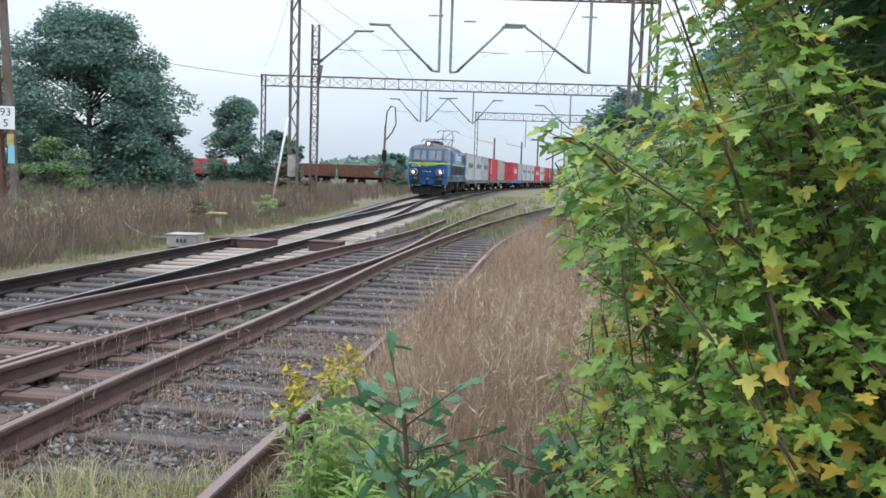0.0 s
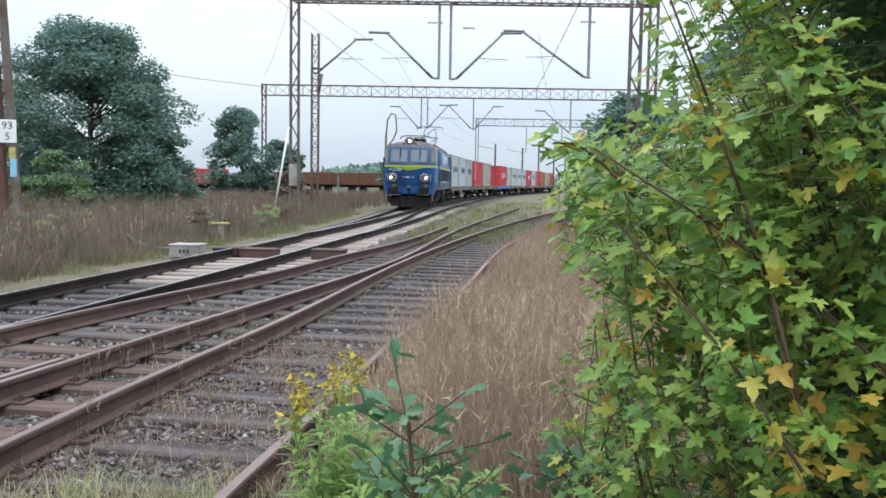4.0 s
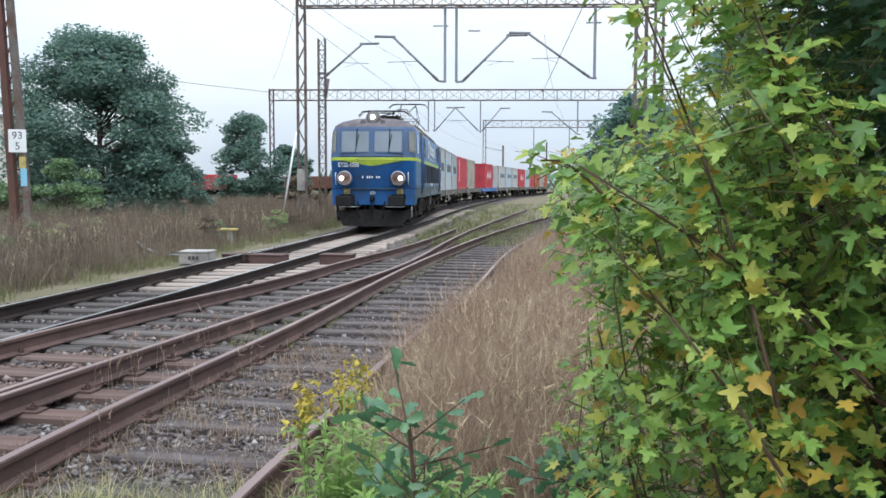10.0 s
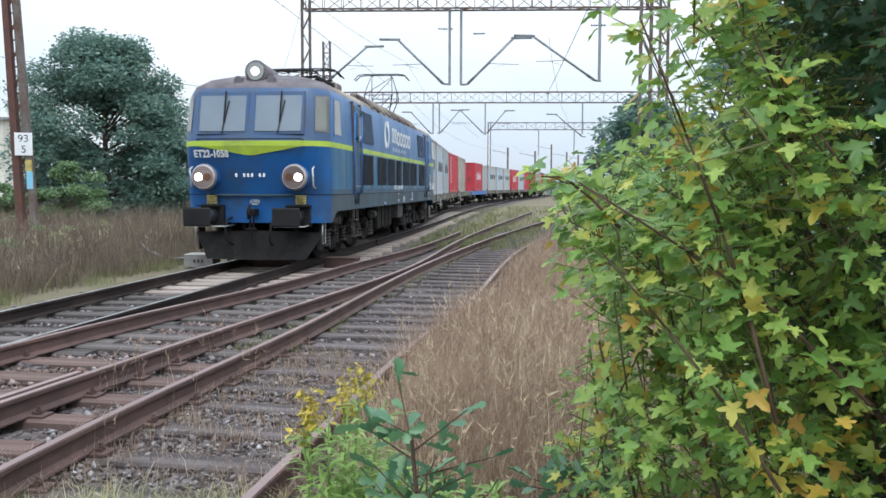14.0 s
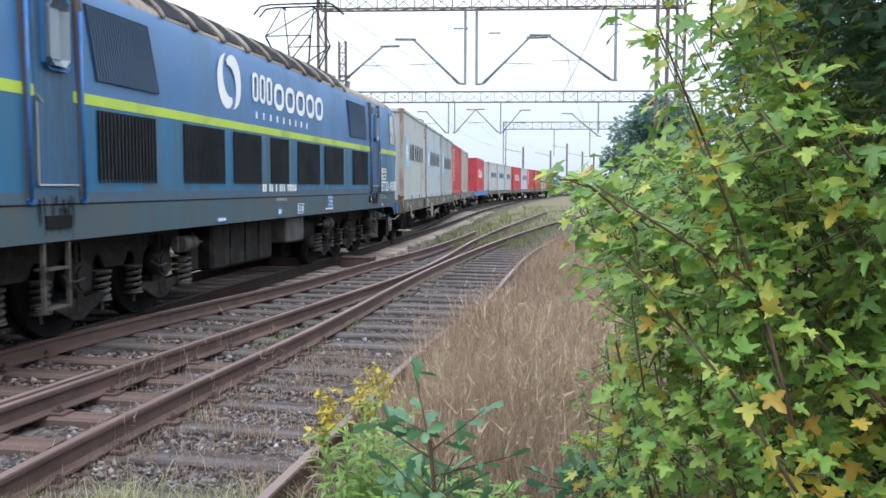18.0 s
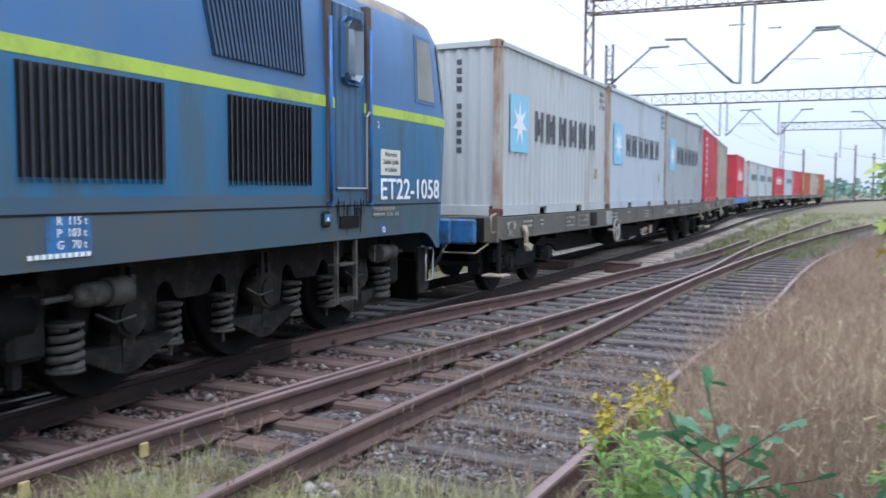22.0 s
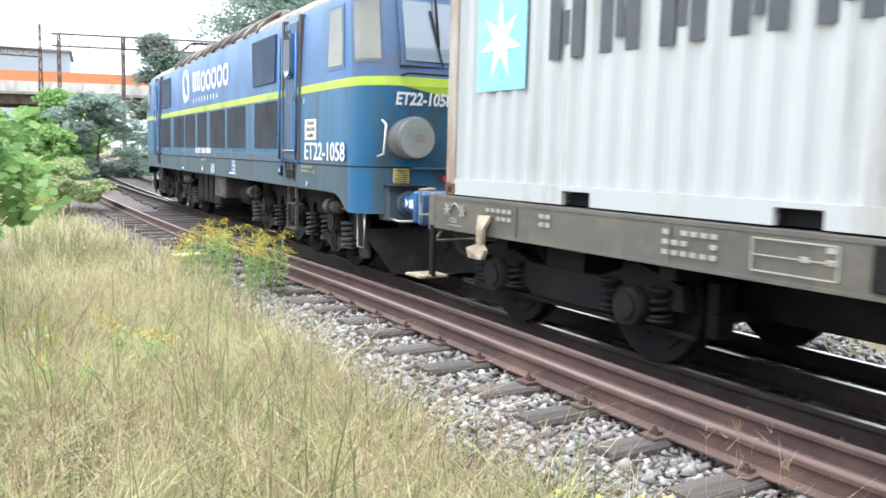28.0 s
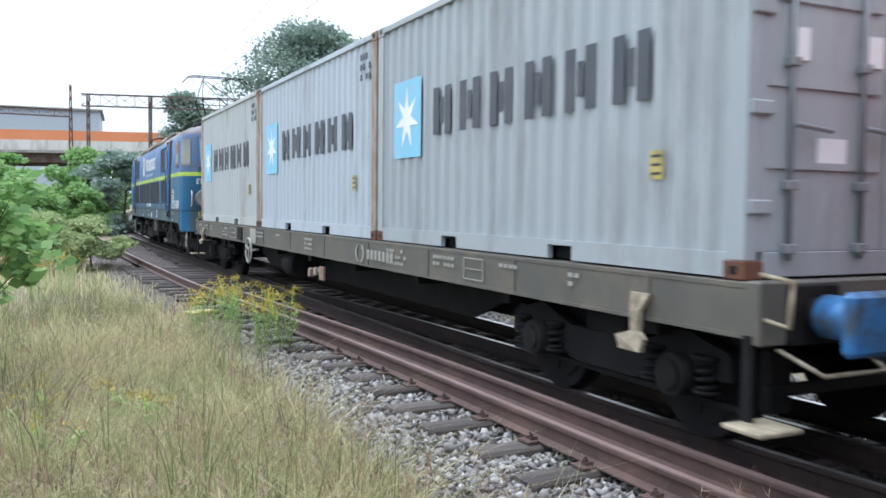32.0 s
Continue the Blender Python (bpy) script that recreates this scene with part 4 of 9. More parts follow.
def two_channel_mast(th, x, y, z1, mat, gap=0.32, w=0.09, dx=1.0, dy=0.0):
    """Two upright channels joined by stays; each channel a part."""
    for s in (-1, 1):
        bm = bmesh.new()
        ox, oy = s * gap / 2 * dx, s * gap / 2 * dy
        box(bm, x + ox - w / 2, x + ox + w / 2, y + oy - 0.09, y + oy + 0.09, -0.2, z1)
        part("channel", bm, mat, th)
    k = int(z1 / 0.75)
    for i in range(k):
        za, zb = 0.4 + i * (z1 - 0.6) / k, 0.4 + (i + 1) * (z1 - 0.6) / k
        s = 1 if i % 2 else -1
        for yy in (-0.07, 0.07):
            bm = bmesh.new()
            bar(bm, (x - s * gap / 2 * dx, y - s * gap / 2 * dy + yy, za), (x + s * gap / 2 * dx, y + s * gap / 2 * dy + yy, zb), 0.03)
            part("lacing_bar", bm, mat, th)
    bm = bmesh.new()
    bbox(bm, x - 0.45, x + 0.45, y - 0.4, y + 0.4, -0.35, 0.02, 0.03)
    part("foundation", bm, MAT["concrete"], th)


def portal(name, y, x0, x1, zb, zt, mat, label, posts, slant=0.0, depth=0.55, right_z=0.0):
    th = empty(name, label=label, category="overhead portal")
    bm = bmesh.new()
    lattice(bm, (x0, y, (zb + zt) / 2), (x1, y + slant * (x1 - x0), (zb + zt) / 2 + right_z), depth, zt - zb, 0.85 if y < 60 else 1.25, 0.07, 0.032)
    part("beam", bm, MAT["mast"], th)
    for x, top, m in posts:
        two_channel_mast(th, x, y + slant * (x - x0), top, m, 0.36, 0.10)
    return th


def drop_post(name, x, y, z0, z1, double, label):
    th = empty(name, label=label, category="drop post")
    for s in ((-0.26, 0.26) if double else (0.0,)):
        bm = bmesh.new()
        box(bm, x + s - 0.06, x + s + 0.06, y - 0.06, y + 0.06, z0, z1)
        part("tube", bm, MAT["galv"], th)
    return th


def cantilever(x, y, z, dx, rise, reach):
    """A bracket arm that leaves a post upward and out, with its level tip, stay and steady arm."""
    th = empty("cantilever_arm", label="slanting overhead line bracket with insulators and a steady arm", category="cantilever")
    bm = bmesh.new()
    a, b = Vector((x, y, z)), Vector((x + dx * reach, y, z + rise))
    cyl(bm, a, b, 0.055, 8)
    cyl(bm, b - Vector((dx * 0.12, 0, 0)), b + Vector((dx * 0.85, 0, 0.02)), 0.06, 8)
    cyl(bm, a - Vector((dx * 0.3, 0, 0.03)), a, 0.05, 8)
    part("arm", bm, MAT["galv"], th)
    bm = bmesh.new()
    for k in range(5):
        p = a + (b - a) * (0.02 + 0.022 * k)
        cyl(bm, p, p + (b - a).normalized() * 0.03, 0.075, 8)
    part("insulator", bm, MAT["roof_dark"], th)
    bm = bmesh.new()
    c = a + (b - a) * 0.45
    cyl(bm, c, c + Vector((dx * 1.4, 0, -0.05)), 0.014, 5)
    cyl(bm, c + Vector((dx * 0.9, 0, -0.02)), c + Vector((dx * 0.2, 0, -0.22)), 0.008, 4)
    part("steady_arm", bm, MAT["wire"], th)
    return th


G1 = 39.6
portal("overhead_portal", G1, -7.9, 8.6, 9.70, 10.35, MAT["mast"], "grey steel lattice portal over the tracks", [(-7.85, 10.45, MAT["mast"]), (8.5, 10.45, MAT["mast"])])
drop_post("drop_post", -0.965, G1, 6.28, 9.75, True, "pair of grey drop posts hanging from the portal")
drop_post("drop_post", 5.60, G1, 6.42, 9.75, False, "single grey drop post hanging from the portal")
cantilever(-1.52, G1, 6.34, -1, 2.0, 2.09)
cantilever(-0.41, G1, 6.32, 1, 2.07, 2.10)
cantilever(5.40, G1, 6.48, -1, 2.01, 2.85)
for px, pz, pw in ((-1.75, 8.82, 0.7), (-0.15, 8.6, 0.55), (5.2, 8.95, 0.7)):
    bm = bmesh.new()
    for k in range(6):
        cyl(bm, (px + k * pw / 6, G1, pz), (px + k * pw / 6 + 0.05, G1, pz), 0.05, 7)
    cyl(bm, (px, G1, pz), (px + pw, G1, pz), 0.015, 5)
    tagged(part("insulator_string", bm, MAT["roof_dark"], None, "short string of dark insulators beside a drop post"), category="insulator")
lm = empty("lattice_mast", label="slim dark lattice mast beside the portal", category="mast")
bm = bmesh.new()
lattice(bm, (-7.55, 43.3, -0.2), (-7.55, 43.3, 8.9), 0.34, 0.34, 0.55, 0.05, 0.026)
part("tower", bm, MAT["mast"], lm)
bm = bmesh.new()
for k in range(7):
    cyl(bm, (-7.75 + k * 0.09, 43.3, 7.15), (-7.70 + k * 0.09, 43.3, 7.15), 0.07, 7)
cyl(bm, (-7.4, 43.3, 6.0), (-7.25, 43.3, 6.9), 0.1, 8)
part("insulator", bm, MAT["roof_dark"], lm)
cantilever(-7.45, 43.3, 6.95, 1, 1.68, 1.95)
bm = bmesh.new()
cyl(bm, (-8.75, 39.2, -0.1), (-8.05, 39.3, 4.0), 0.05, 8)
tagged(part("leaning_strut", bm, MAT["white"], None, "white strut leaning against the portal mast"), category="strut")
bm = bmesh.new()
bbox(bm, -8.08, -7.72, G1 - 0.14, G1 - 0.10, 1.3, 2.3, 0.01)
tagged(part("mast_plate", bm, MAT["concrete"], None, "pale worn plate painted on the portal mast"), category="mast plate")

G2 = 78.5
portal("overhead_portal", G2, -18.6, 19, 9.25, 10.2, MAT["mast"], "second steel lattice portal farther down the line", [(-18.4, 10.3, MAT["mast_rust"]), (19, 10.3, MAT["mast"])])
for x, z0, dbl in ((-3.98, 6.4, False), (-3.41, 6.4, False), (0.78, 6.3, False), (9.6, 6.4, False)):
    drop_post("drop_post", x, G2, z0, 9.3, dbl, "thin grey drop post hanging from the far portal")
cantilever(-3.3, G2, 6.55, 1, 2.05, 1.8)
cantilever(-4.24, G2, 6.5, -1, 1.9, 1.76)
cantilever(0.57, G2, 6.52, -1, 2.05, 2.05)
cantilever(0.95, G2, 6.52, 1, 2.0, 1.68)
cantilever(9.6, G2, 6.2, -1, 2.0, 2.4)
G3 = 117
portal("overhead_portal", G3, 1.6, 26, 9.35, 10.3, MAT["mast"], "third steel portal in the distance", [(1.7, 10.4, MAT["mast"]), (26, 10.4, MAT["mast"])])
for x in (8.4, 13.2):
    drop_post("drop_post", x, G3, 5.8, 9.4, False, "thin drop post on the distant portal")
for x, y, h in ((4.7, 130, 7.5), (9.5, 140, 7.4), (13.0, 150, 9), (16.5, 158, 8), (20, 170, 8)):
    bm = bmesh.new()
    box(bm, x - 0.13, x + 0.13, y - 0.13, y + 0.13, -0.3, h)
    bar(bm, (x, y, h - 0.8), (x - 2.6, y, h - 0.3), 0.06)
    tagged(part("line_mast", bm, MAT["mast"], None, "distant dark overhead line mast"), category="mast")
sg = empty("signal_post", label="slim signal mast with a curved top in the weeds", category="signal")
bm = bmesh.new()
cyl(bm, (-6.4, 69, -0.2), (-6.3, 69, 5.4), 0.09, 8)
tube(bm, [(-6.3, 69, 5.2), (-6.2, 69, 6.5), (-5.9, 69, 7.0), (-5.55, 69, 6.9), (-5.45, 69, 5.6), (-5.75, 69, 4.9), (-6.25, 69, 4.3)], 0.06, 6)
part("mast", bm, MAT["mast"], sg)
bm = bmesh.new()
bbox(bm, -6.5, -6.15, 68.8, 69.1, 2.6, 3.5, 0.03)
part("lamp_case", bm, MAT["rubber"], sg)
rm = empty("portal_mast", label="grey two-channel mast behind the bush", category="mast")
two_channel_mast(rm, 5.72, 29.4, 10.5, MAT["mast"], 0.34)

# hectometre board on its lattice pole
hp = empty("lattice_pole", label="rusty two-legged lattice pole in the weeds", category="pole")
for (xb, xt), w, m in (((-12.83, -13.12), 0.21, "mast_rust"), ((-12.44, -12.84), 0.17, "mast")):
    bm = bmesh.new()
    bar(bm, (xb, 23.7, -0.2), (xt, 23.7, 7.2), w, 0.12)
    part("leg", bm, MAT[m], hp)
for k in range(9):
    z = 0.5 + k * 0.74
    f, f2 = z / 7.2, (z + 0.68) / 7.2
    for a, b in (((-12.83 - 0.29 * f, z), (-12.44 - 0.40 * f2, z + 0.68)), ((-12.83 - 0.29 * f, z), (-12.44 - 0.40 * f, z))):
        bm = bmesh.new()
        bar(bm, (a[0], 23.7, a[1]), (b[0], 23.7, b[1]), 0.04)
        part("lacing_bar", bm, MAT["mast_rust"], hp)
for m, z0, z1 in (("yellow", 2.02, 2.34), ("logo_blue", 1.52, 2.02)):
    bm = bmesh.new()
    x = -12.44 - 0.40 * (z0 + z1) / 14.4
    bbox(bm, x - 0.09, x + 0.09, 23.60, 23.63, z0, z1, 0.004)
    part("paint_band", bm, MAT[m], hp)
hb = empty("hectometre_board", pose(-12.66, 23.56, 2.79, 90, 0, 18), label="white board with black distance figures", category="distance sign")
bm = bmesh.new()
bbox(bm, -0.23, 0.23, -0.33, 0.31, -0.02, 0.0, 0.008)
part("board", bm, MAT["white"], hb)
lettering("figures", "93", 0.29, pose(0, 0.05, 0.002), MAT["ink"], hb, 0.002, "CENTER")
lettering("figures", "5", 0.29, pose(0, -0.25, 0.002), MAT["ink"], hb, 0.002, "CENTER")


def wire(name, pts, sag, label, r=0.012):
    bm = bmesh.new()
    for (a, b) in zip(pts, pts[1:]):
        a, b = Vector(a), Vector(b)
        k = 8
        q = [a + (b - a) * (i / k) - Vector((0, 0, sag * 4 * (i / k) * (1 - i / k))) for i in range(k + 1)]
        tube(bm, q, r, 5)
    return tagged(part(name, bm, MAT["wire"], None, label), category="wire")


def along(line, ys, z, off=0.0):
    return [(float(line(y)) + off, y, z) for y in ys]


YS = (-120, -58, -10, G1, G2, G3, 170)
wire("contact_wire", along(MAIN, (-120, -80, -58, -35, -10, 15, G1, 60, G2, G3), 5.72), 0.03, "contact wire over the main track", 0.007)
wire("catenary_wire", along(MAIN, YS, 7.3), 0.9, "sagging catenary wire over the main track", 0.007)
wire("contact_wire", [(3.2, G1, 5.75), (2.6, 20, 5.75)], 0.03, "contact wire over the siding", 0.01)
wire("catenary_wire", [(3.3, G1, 8.4), (8.0, G2, 8.4), (14, G3, 8.4)], 0.8, "sagging wire over the neighbouring track", 0.01)
wire("feeder_wire", [(-45, 20, 11.5), (-18.4, G2, 10.0)], 1.0, "dark feeder wire running to the portal", 0.022)
wire("feeder_wire", [(-20, 8, 15.0), (-7.8, G1, 10.9), (-18.4, G2, 11.0)], 0.7, "thin wire running to the portal head", 0.010)

# the near plan is held to the true gauge about the camera's stand
GROW = 1.08
TRUE_SIZE = Matrix.Translation((0, 0, RAIL)) @ Matrix.Scale(GROW, 4) @ Matrix.Translation((0, 0, -RAIL))
for ob in list(scene.objects):
    if ob.parent is None and ob.type in ("MESH", "EMPTY") and ob.get("kind", "") == "":
        ob.matrix_basis = TRUE_SIZE @ ob.matrix_basis

# ---- overhead line and bridge in the other direction ----
bk = empty("overhead_portal", label="dark lattice portal before the road bridge", category="overhead portal")
bm = bmesh.new()
lattice(bm, (-10.4, -59, 8.35), (-23.4, -54, 8.35), 0.5, 0.75, 1.0, 0.055, 0.028)
part("beam", bm, MAT["mast"], bk)
two_channel_mast(bk, -10.75, -58.9, 8.7, MAT["mast"], 0.14, 0.08)
two_channel_mast(bk, -14.3, -57.5, 8.7, MAT["mast"], 0.14, 0.08)
pt = empty("lattice_tower", label="slim rusty lattice tower beside the bridge", category="mast")
for a, b in ((-0.19, -0.19), (-0.19, 0.19), (0.19, -0.19), (0.19, 0.19)):
    bm = bmesh.new()
    bar(bm, (-11.3 + a, -69 + b, -0.2), (-11.3 + a * 0.25, -69 + b * 0.25, 10.5), 0.06)
    part("leg", bm, MAT["mast_rust"], pt)
for k in range(14):
    f0, f1 = k / 14, (k + 1) / 14
    w0, w1, z0, z1 = 0.19 * (1 - 0.75 * f0), 0.19 * (1 - 0.75 * f1), 10.6 * f0, 10.6 * f1
    e = 1 if k % 2 else -1
    for b in (-1, 1):
        bm = bmesh.new()
        bar(bm, (-11.3 - e * w0, -69 + b * w0, z0), (-11.3 + e * w1, -69 + b * w1, z1), 0.03)
        part("lacing_bar", bm, MAT["mast_rust"], pt)
bm = bmesh.new()
lattice(bm, (-11.2, -69, 8.4), (-2.2, -70, 8.4), 0.4, 0.5, 1.0, 0.05, 0.025)
part("arm", bm, MAT["mast_rust"], pt)

br = empty("road_bridge", label="concrete road bridge with an orange parapet", category="bridge")


def on_bridge(u, z, back=0.0):
    a, b = Vector((16, -80.5, 0)), Vector((-48, -66.5, 0))
    n = Vector((b.y - a.y, a.x - b.x, 0)).normalized()
    p = a + (b - a) * u - n * back
    return Vector((p.x, p.y, z))


def bridge_beam(name, z0, z1, b0, b1, mat, label=""):
    bm = bmesh.new()
    v = [bm.verts.new(on_bridge(u, z + (0.9 * u if u else 0) - 0.4, b)) for u in (0, 1) for b in (b0, b1) for z in (z0, z1)]
    for f in ((0, 1, 3, 2), (4, 6, 7, 5), (0, 4, 5, 1), (2, 3, 7, 6), (0, 2, 6, 4), (1, 5, 7, 3)):
        bm.faces.new([v[i] for i in f])
    return part(name, bm, mat, br, label)


bridge_beam("girder", 5.0, 5.75, 0.7, 1.1, MAT["mast"], "dark steel girder")
bridge_beam("girder", 5.0, 5.75, 4.5, 4.9, MAT["mast"])
bridge_beam("girder", 5.0, 5.75, 8.3, 8.7, MAT["mast"])
bridge_beam("deck", 5.75, 6.15, 0.0, 9.5, MAT["concrete"])
bridge_beam("fascia", 5.95, 6.75, -0.02, 0.18, MAT["fascia"], "pale concrete fascia")
bridge_beam("parapet", 6.75, 7.55, 0.02, 0.22, MAT["orange"], "orange parapet panels")
for u in (0.14, 0.80):
    bm = bmesh.new()
    p = on_bridge(u, 0, 4.5)
    box(bm, p.x - 0.6, p.x + 0.6, p.y - 4.2, p.y + 4.2, -0.3, 5.3)
    part("pier", bm, MAT["concrete"], br)
fb = empty("far_hall", pose(-38, -150, 0, 0, 0, -12), label="pale blue-grey hall far beyond the bridge", category="building")
bm = bmesh.new()
box(bm, 9, 36, -8, 8, -0.3, 16.2)
part("wall", bm, MAT["far_block"], fb)
bm = bmesh.new()
box(bm, 8.6, 36.5, -8.5, 8.5, 16.2, 16.5)
part("roof", bm, MAT["roof_sheet"], fb)


# ---- buildings beyond the train ----
def house(name, label, m, w, d, h, roof_h, wall, roof, rows, cols, win=(1.3, 1.7), gable=False, filling="glass"):
    """Its front faces local -y. Windows stand in recesses with frames and sills."""
    th = empty(name, m, label=label, category="building")
    bm = bmesh.new()
    wx, z0 = [], []
    xs = sorted({-w / 2, w / 2} | {w * ((c + 0.5) / cols - 0.5) + s * win[0] / 2 for c in range(cols) for s in (-1, 1)})
    zs = sorted({-0.4, h} | {h * (r + 0.30) / rows + s for r in range(rows) for s in (0, win[1])})
    hole = lambda x, z: any(abs(x - w * ((c + 0.5) / cols - 0.5)) < win[0] / 2 for c in range(cols)) and any(0 < z - h * (r + 0.30) / rows < win[1] for r in range(rows))
    for a, b in zip(xs, xs[1:]):
        for c, e in zip(zs, zs[1:]):
            if not hole((a + b) / 2, (c + e) / 2):
                box(bm, a, b, -d / 2, -d / 2 + 0.4, c, e)
    box(bm, -w / 2, -w / 2 + 0.4, -d / 2 + 0.4, d / 2, -0.4, h)
    box(bm, w / 2 - 0.4, w / 2, -d / 2 + 0.4, d / 2, -0.4, h)
    box(bm, -w / 2 + 0.4, w / 2 - 0.4, d / 2 - 0.4, d / 2, -0.4, h)
    if gable:
        plate(bm, [(-w / 2, -d / 2, h), (w / 2, -d / 2, h), (0, -d / 2, h + roof_h)], (0, -1, 0), 0.4)
    bmesh.ops.remove_doubles(bm, verts=bm.verts, dist=1e-4)
    part("wall", bm, wall, th)
    bm = bmesh.new()
    if gable:
        for s in (-1, 1):
            plate(bm, [(0, -d / 2 - 0.5, h + roof_h + 0.12), (0, d / 2 + 0.5, h + roof_h + 0.12), (s * (w / 2 + 0.5), d / 2 + 0.5, h - 0.05), (s * (w / 2 + 0.5), -d / 2 - 0.5, h - 0.05)][::s], (s * 0.3, 0, 1), 0.18)
    else:
        plate(bm, [(-w / 2 - 0.4, -d / 2 - 0.4, h + 0.15), (w / 2 + 0.4, -d / 2 - 0.4, h + 0.15), (w / 2 + 0.4, d / 2 + 0.4, h + 0.15 + roof_h), (-w / 2 - 0.4, d / 2 + 0.4, h + 0.15 + roof_h)], (0, 0, 1), 0.2)
    part("roof", bm, roof, th)
    for r in range(rows):
        for c in range(cols):
            x, z = w * ((c + 0.5) / cols - 0.5), h * (r + 0.30) / rows
            bm = bmesh.new()
            for a in ((-win[0] / 2, -win[0] / 2 + 0.08), (win[0] / 2 - 0.08, win[0] / 2), (-0.04, 0.04)):
                box(bm, x + a[0], x + a[1], -d / 2 + 0.16, -d / 2 + 0.22, z, z + win[1])
            box(bm, x - win[0] / 2, x + win[0] / 2, -d / 2 + 0.16, -d / 2 + 0.22, z, z + 0.08)
            box(bm, x - win[0] / 2, x + win[0] / 2, -d / 2 + 0.16, -d / 2 + 0.22, z + win[1] - 0.08, z + win[1])
            wi = part("window", bm, MAT["concrete"], th)
            bm = bmesh.new()
            box(bm, x - win[0] / 2, x + win[0] / 2, -d / 2 + 0.25, -d / 2 + 0.27, z, z + win[1])
            part("pane", bm, MAT[filling], wi)
            bm = bmesh.new()
            box(bm, x - win[0] / 2 - 0.08, x + win[0] / 2 + 0.08, -d / 2 - 0.06, -d / 2 + 0.1, z - 0.08, z)
            part("sill", bm, MAT["concrete"], wi)
    return th


office = house("office_building", "cream two-storey building with barred windows", pose(-36.8, 17.9, 0, 0, 0, -6.5), 17.2, 10, 7.2, 0.3, MAT["plaster"], MAT["roof_sheet"], 2, 2, (1.9, 1.6))
bm = bmesh.new()
box(bm, -2.4, -1.2, -5.05, -4.98, -0.1, 2.5)
part("door", bm, MAT["casting"], office, "brown entrance door")
depot = house("brick_depot", "red brick depot with a shallow grey roof", pose(-53.7, -4.75, 0, 0, 0, 119.9), 4.2, 17.5, 6.7, 1.1, MAT["brick"], MAT["roof_sheet"], 1, 1, (1.2, 1.6), gable=True)
bm = bmesh.new()
cyl(bm, (-2.2, -8.5, 0), (-2.2, -8.5, 6.6), 0.09, 10)
part("downpipe", bm, MAT["casting"], depot)
for y in (-6.0, -1.5, 3.0, 7.5):
    bm = bmesh.new()
    box(bm, -2.28, -2.1, y - 0.35, y + 0.35, -0.3, 6.5)
    part("pilaster", bm, MAT["brick"], depot)
house("garage_row", "low weathered garages with grey plank doors", pose(-52.9, 6.7, 0, 0, 0, 148.5), 19.6, 2.5, 3.2, 0.15, MAT["concrete"], MAT["roof_sheet"], 1, 5, (2.9, 1.9), filling="old_wood")
house("low_shed", "low plaster shed with a lean-to roof", pose(-42.5, -2.0, 0, 0, 0, 105.6), 8.3, 3.6, 2.25, 0.25, MAT["plaster"], MAT["roof_sheet"], 1, 2, (1.3, 1.1))
house("annex", "narrow pale annex before the depot", pose(-48.3, -7.1, 0, 0, 0, 75), 2.6, 2, 4.6, 0.15, MAT["plaster"], MAT["fascia"], 1, 1, (1.6, 1.6))


def chimney(x, y, z0, z1, w, label):
    bm = bmesh.new()
    box(bm, x - w / 2, x + w / 2, y - w / 2, y + w / 2, z0, z1 - 0.14)
    box(bm, x - w / 2 - 0.05, x + w / 2 + 0.05, y - w / 2 - 0.05, y + w / 2 + 0.05, z1 - 0.14, z1)
    tagged(part("brick_chimney", bm, MAT["brick"], None, label), category="chimney")


chimney(-45.7, -5.9, -0.2, 7.9, 0.46, "tall square red brick chimney beside the annex")
chimney(-43.2, -1.5, 2.2, 3.4, 0.55, "short red brick chimney on the shed roof")
rw = empty("red_wagon", pose(-28.5, 91, 0, 0, 0, -8), label="parked red goods wagon behind the trees", category="wagon")
bm = bmesh.new()
bbox(bm, -4.5, 3.0, -1.3, 1.3, 1.1, 2.7, 0.05)
part("body", bm, MAT["cont_red"], rw)
bm = bmesh.new()
for x in (-3.6, -1.8, 0.4, 2.2):
    cyl(bm, (x, -0.8, 0.45), (x, 0.8, 0.45), 0.45, 14)
box(bm, -4.4, 2.9, -1.0, 1.0, 0.7, 1.1)
part("running_gear", bm, MAT["under_dark"], rw)
for i, (x, y, w) in enumerate(((-12.5, 118, 9), (-22, 120, 8))):
    hw = empty("hopper_wagon", pose(x, y, 0, 0, 0, -6), label="dark parked hopper wagon in the distance", category="wagon")
    bm = bmesh.new()
    bbox(bm, -w / 2, w / 2, -1.4, 1.4, 1.1, 2.8, 0.06)
    for k in range(7):
        box(bm, -w / 2 + k * w / 6.5, -w / 2 + k * w / 6.5 + 0.12, -1.48, 1.48, 1.1, 2.8)
    part("body", bm, MAT["casting"], hw)
    bm = bmesh.new()
    for q in (-3, -1.4, 1.4, 3):
        cyl(bm, (q, -0.8, 0.45), (q, 0.8, 0.45), 0.45, 12)
    box(bm, -w / 2, w / 2, -0.9, 0.9, 0.8, 1.2)
    part("running_gear", bm, MAT["under_dark"], hw)

house("plaster_house", "pale plaster building beyond the trees", pose(-45.5, 70, 0, 0, 0, 12), 14, 9, 7.0, 0.5, MAT["plaster"], MAT["roof_sheet"], 2, 5, (1.4, 1.5))


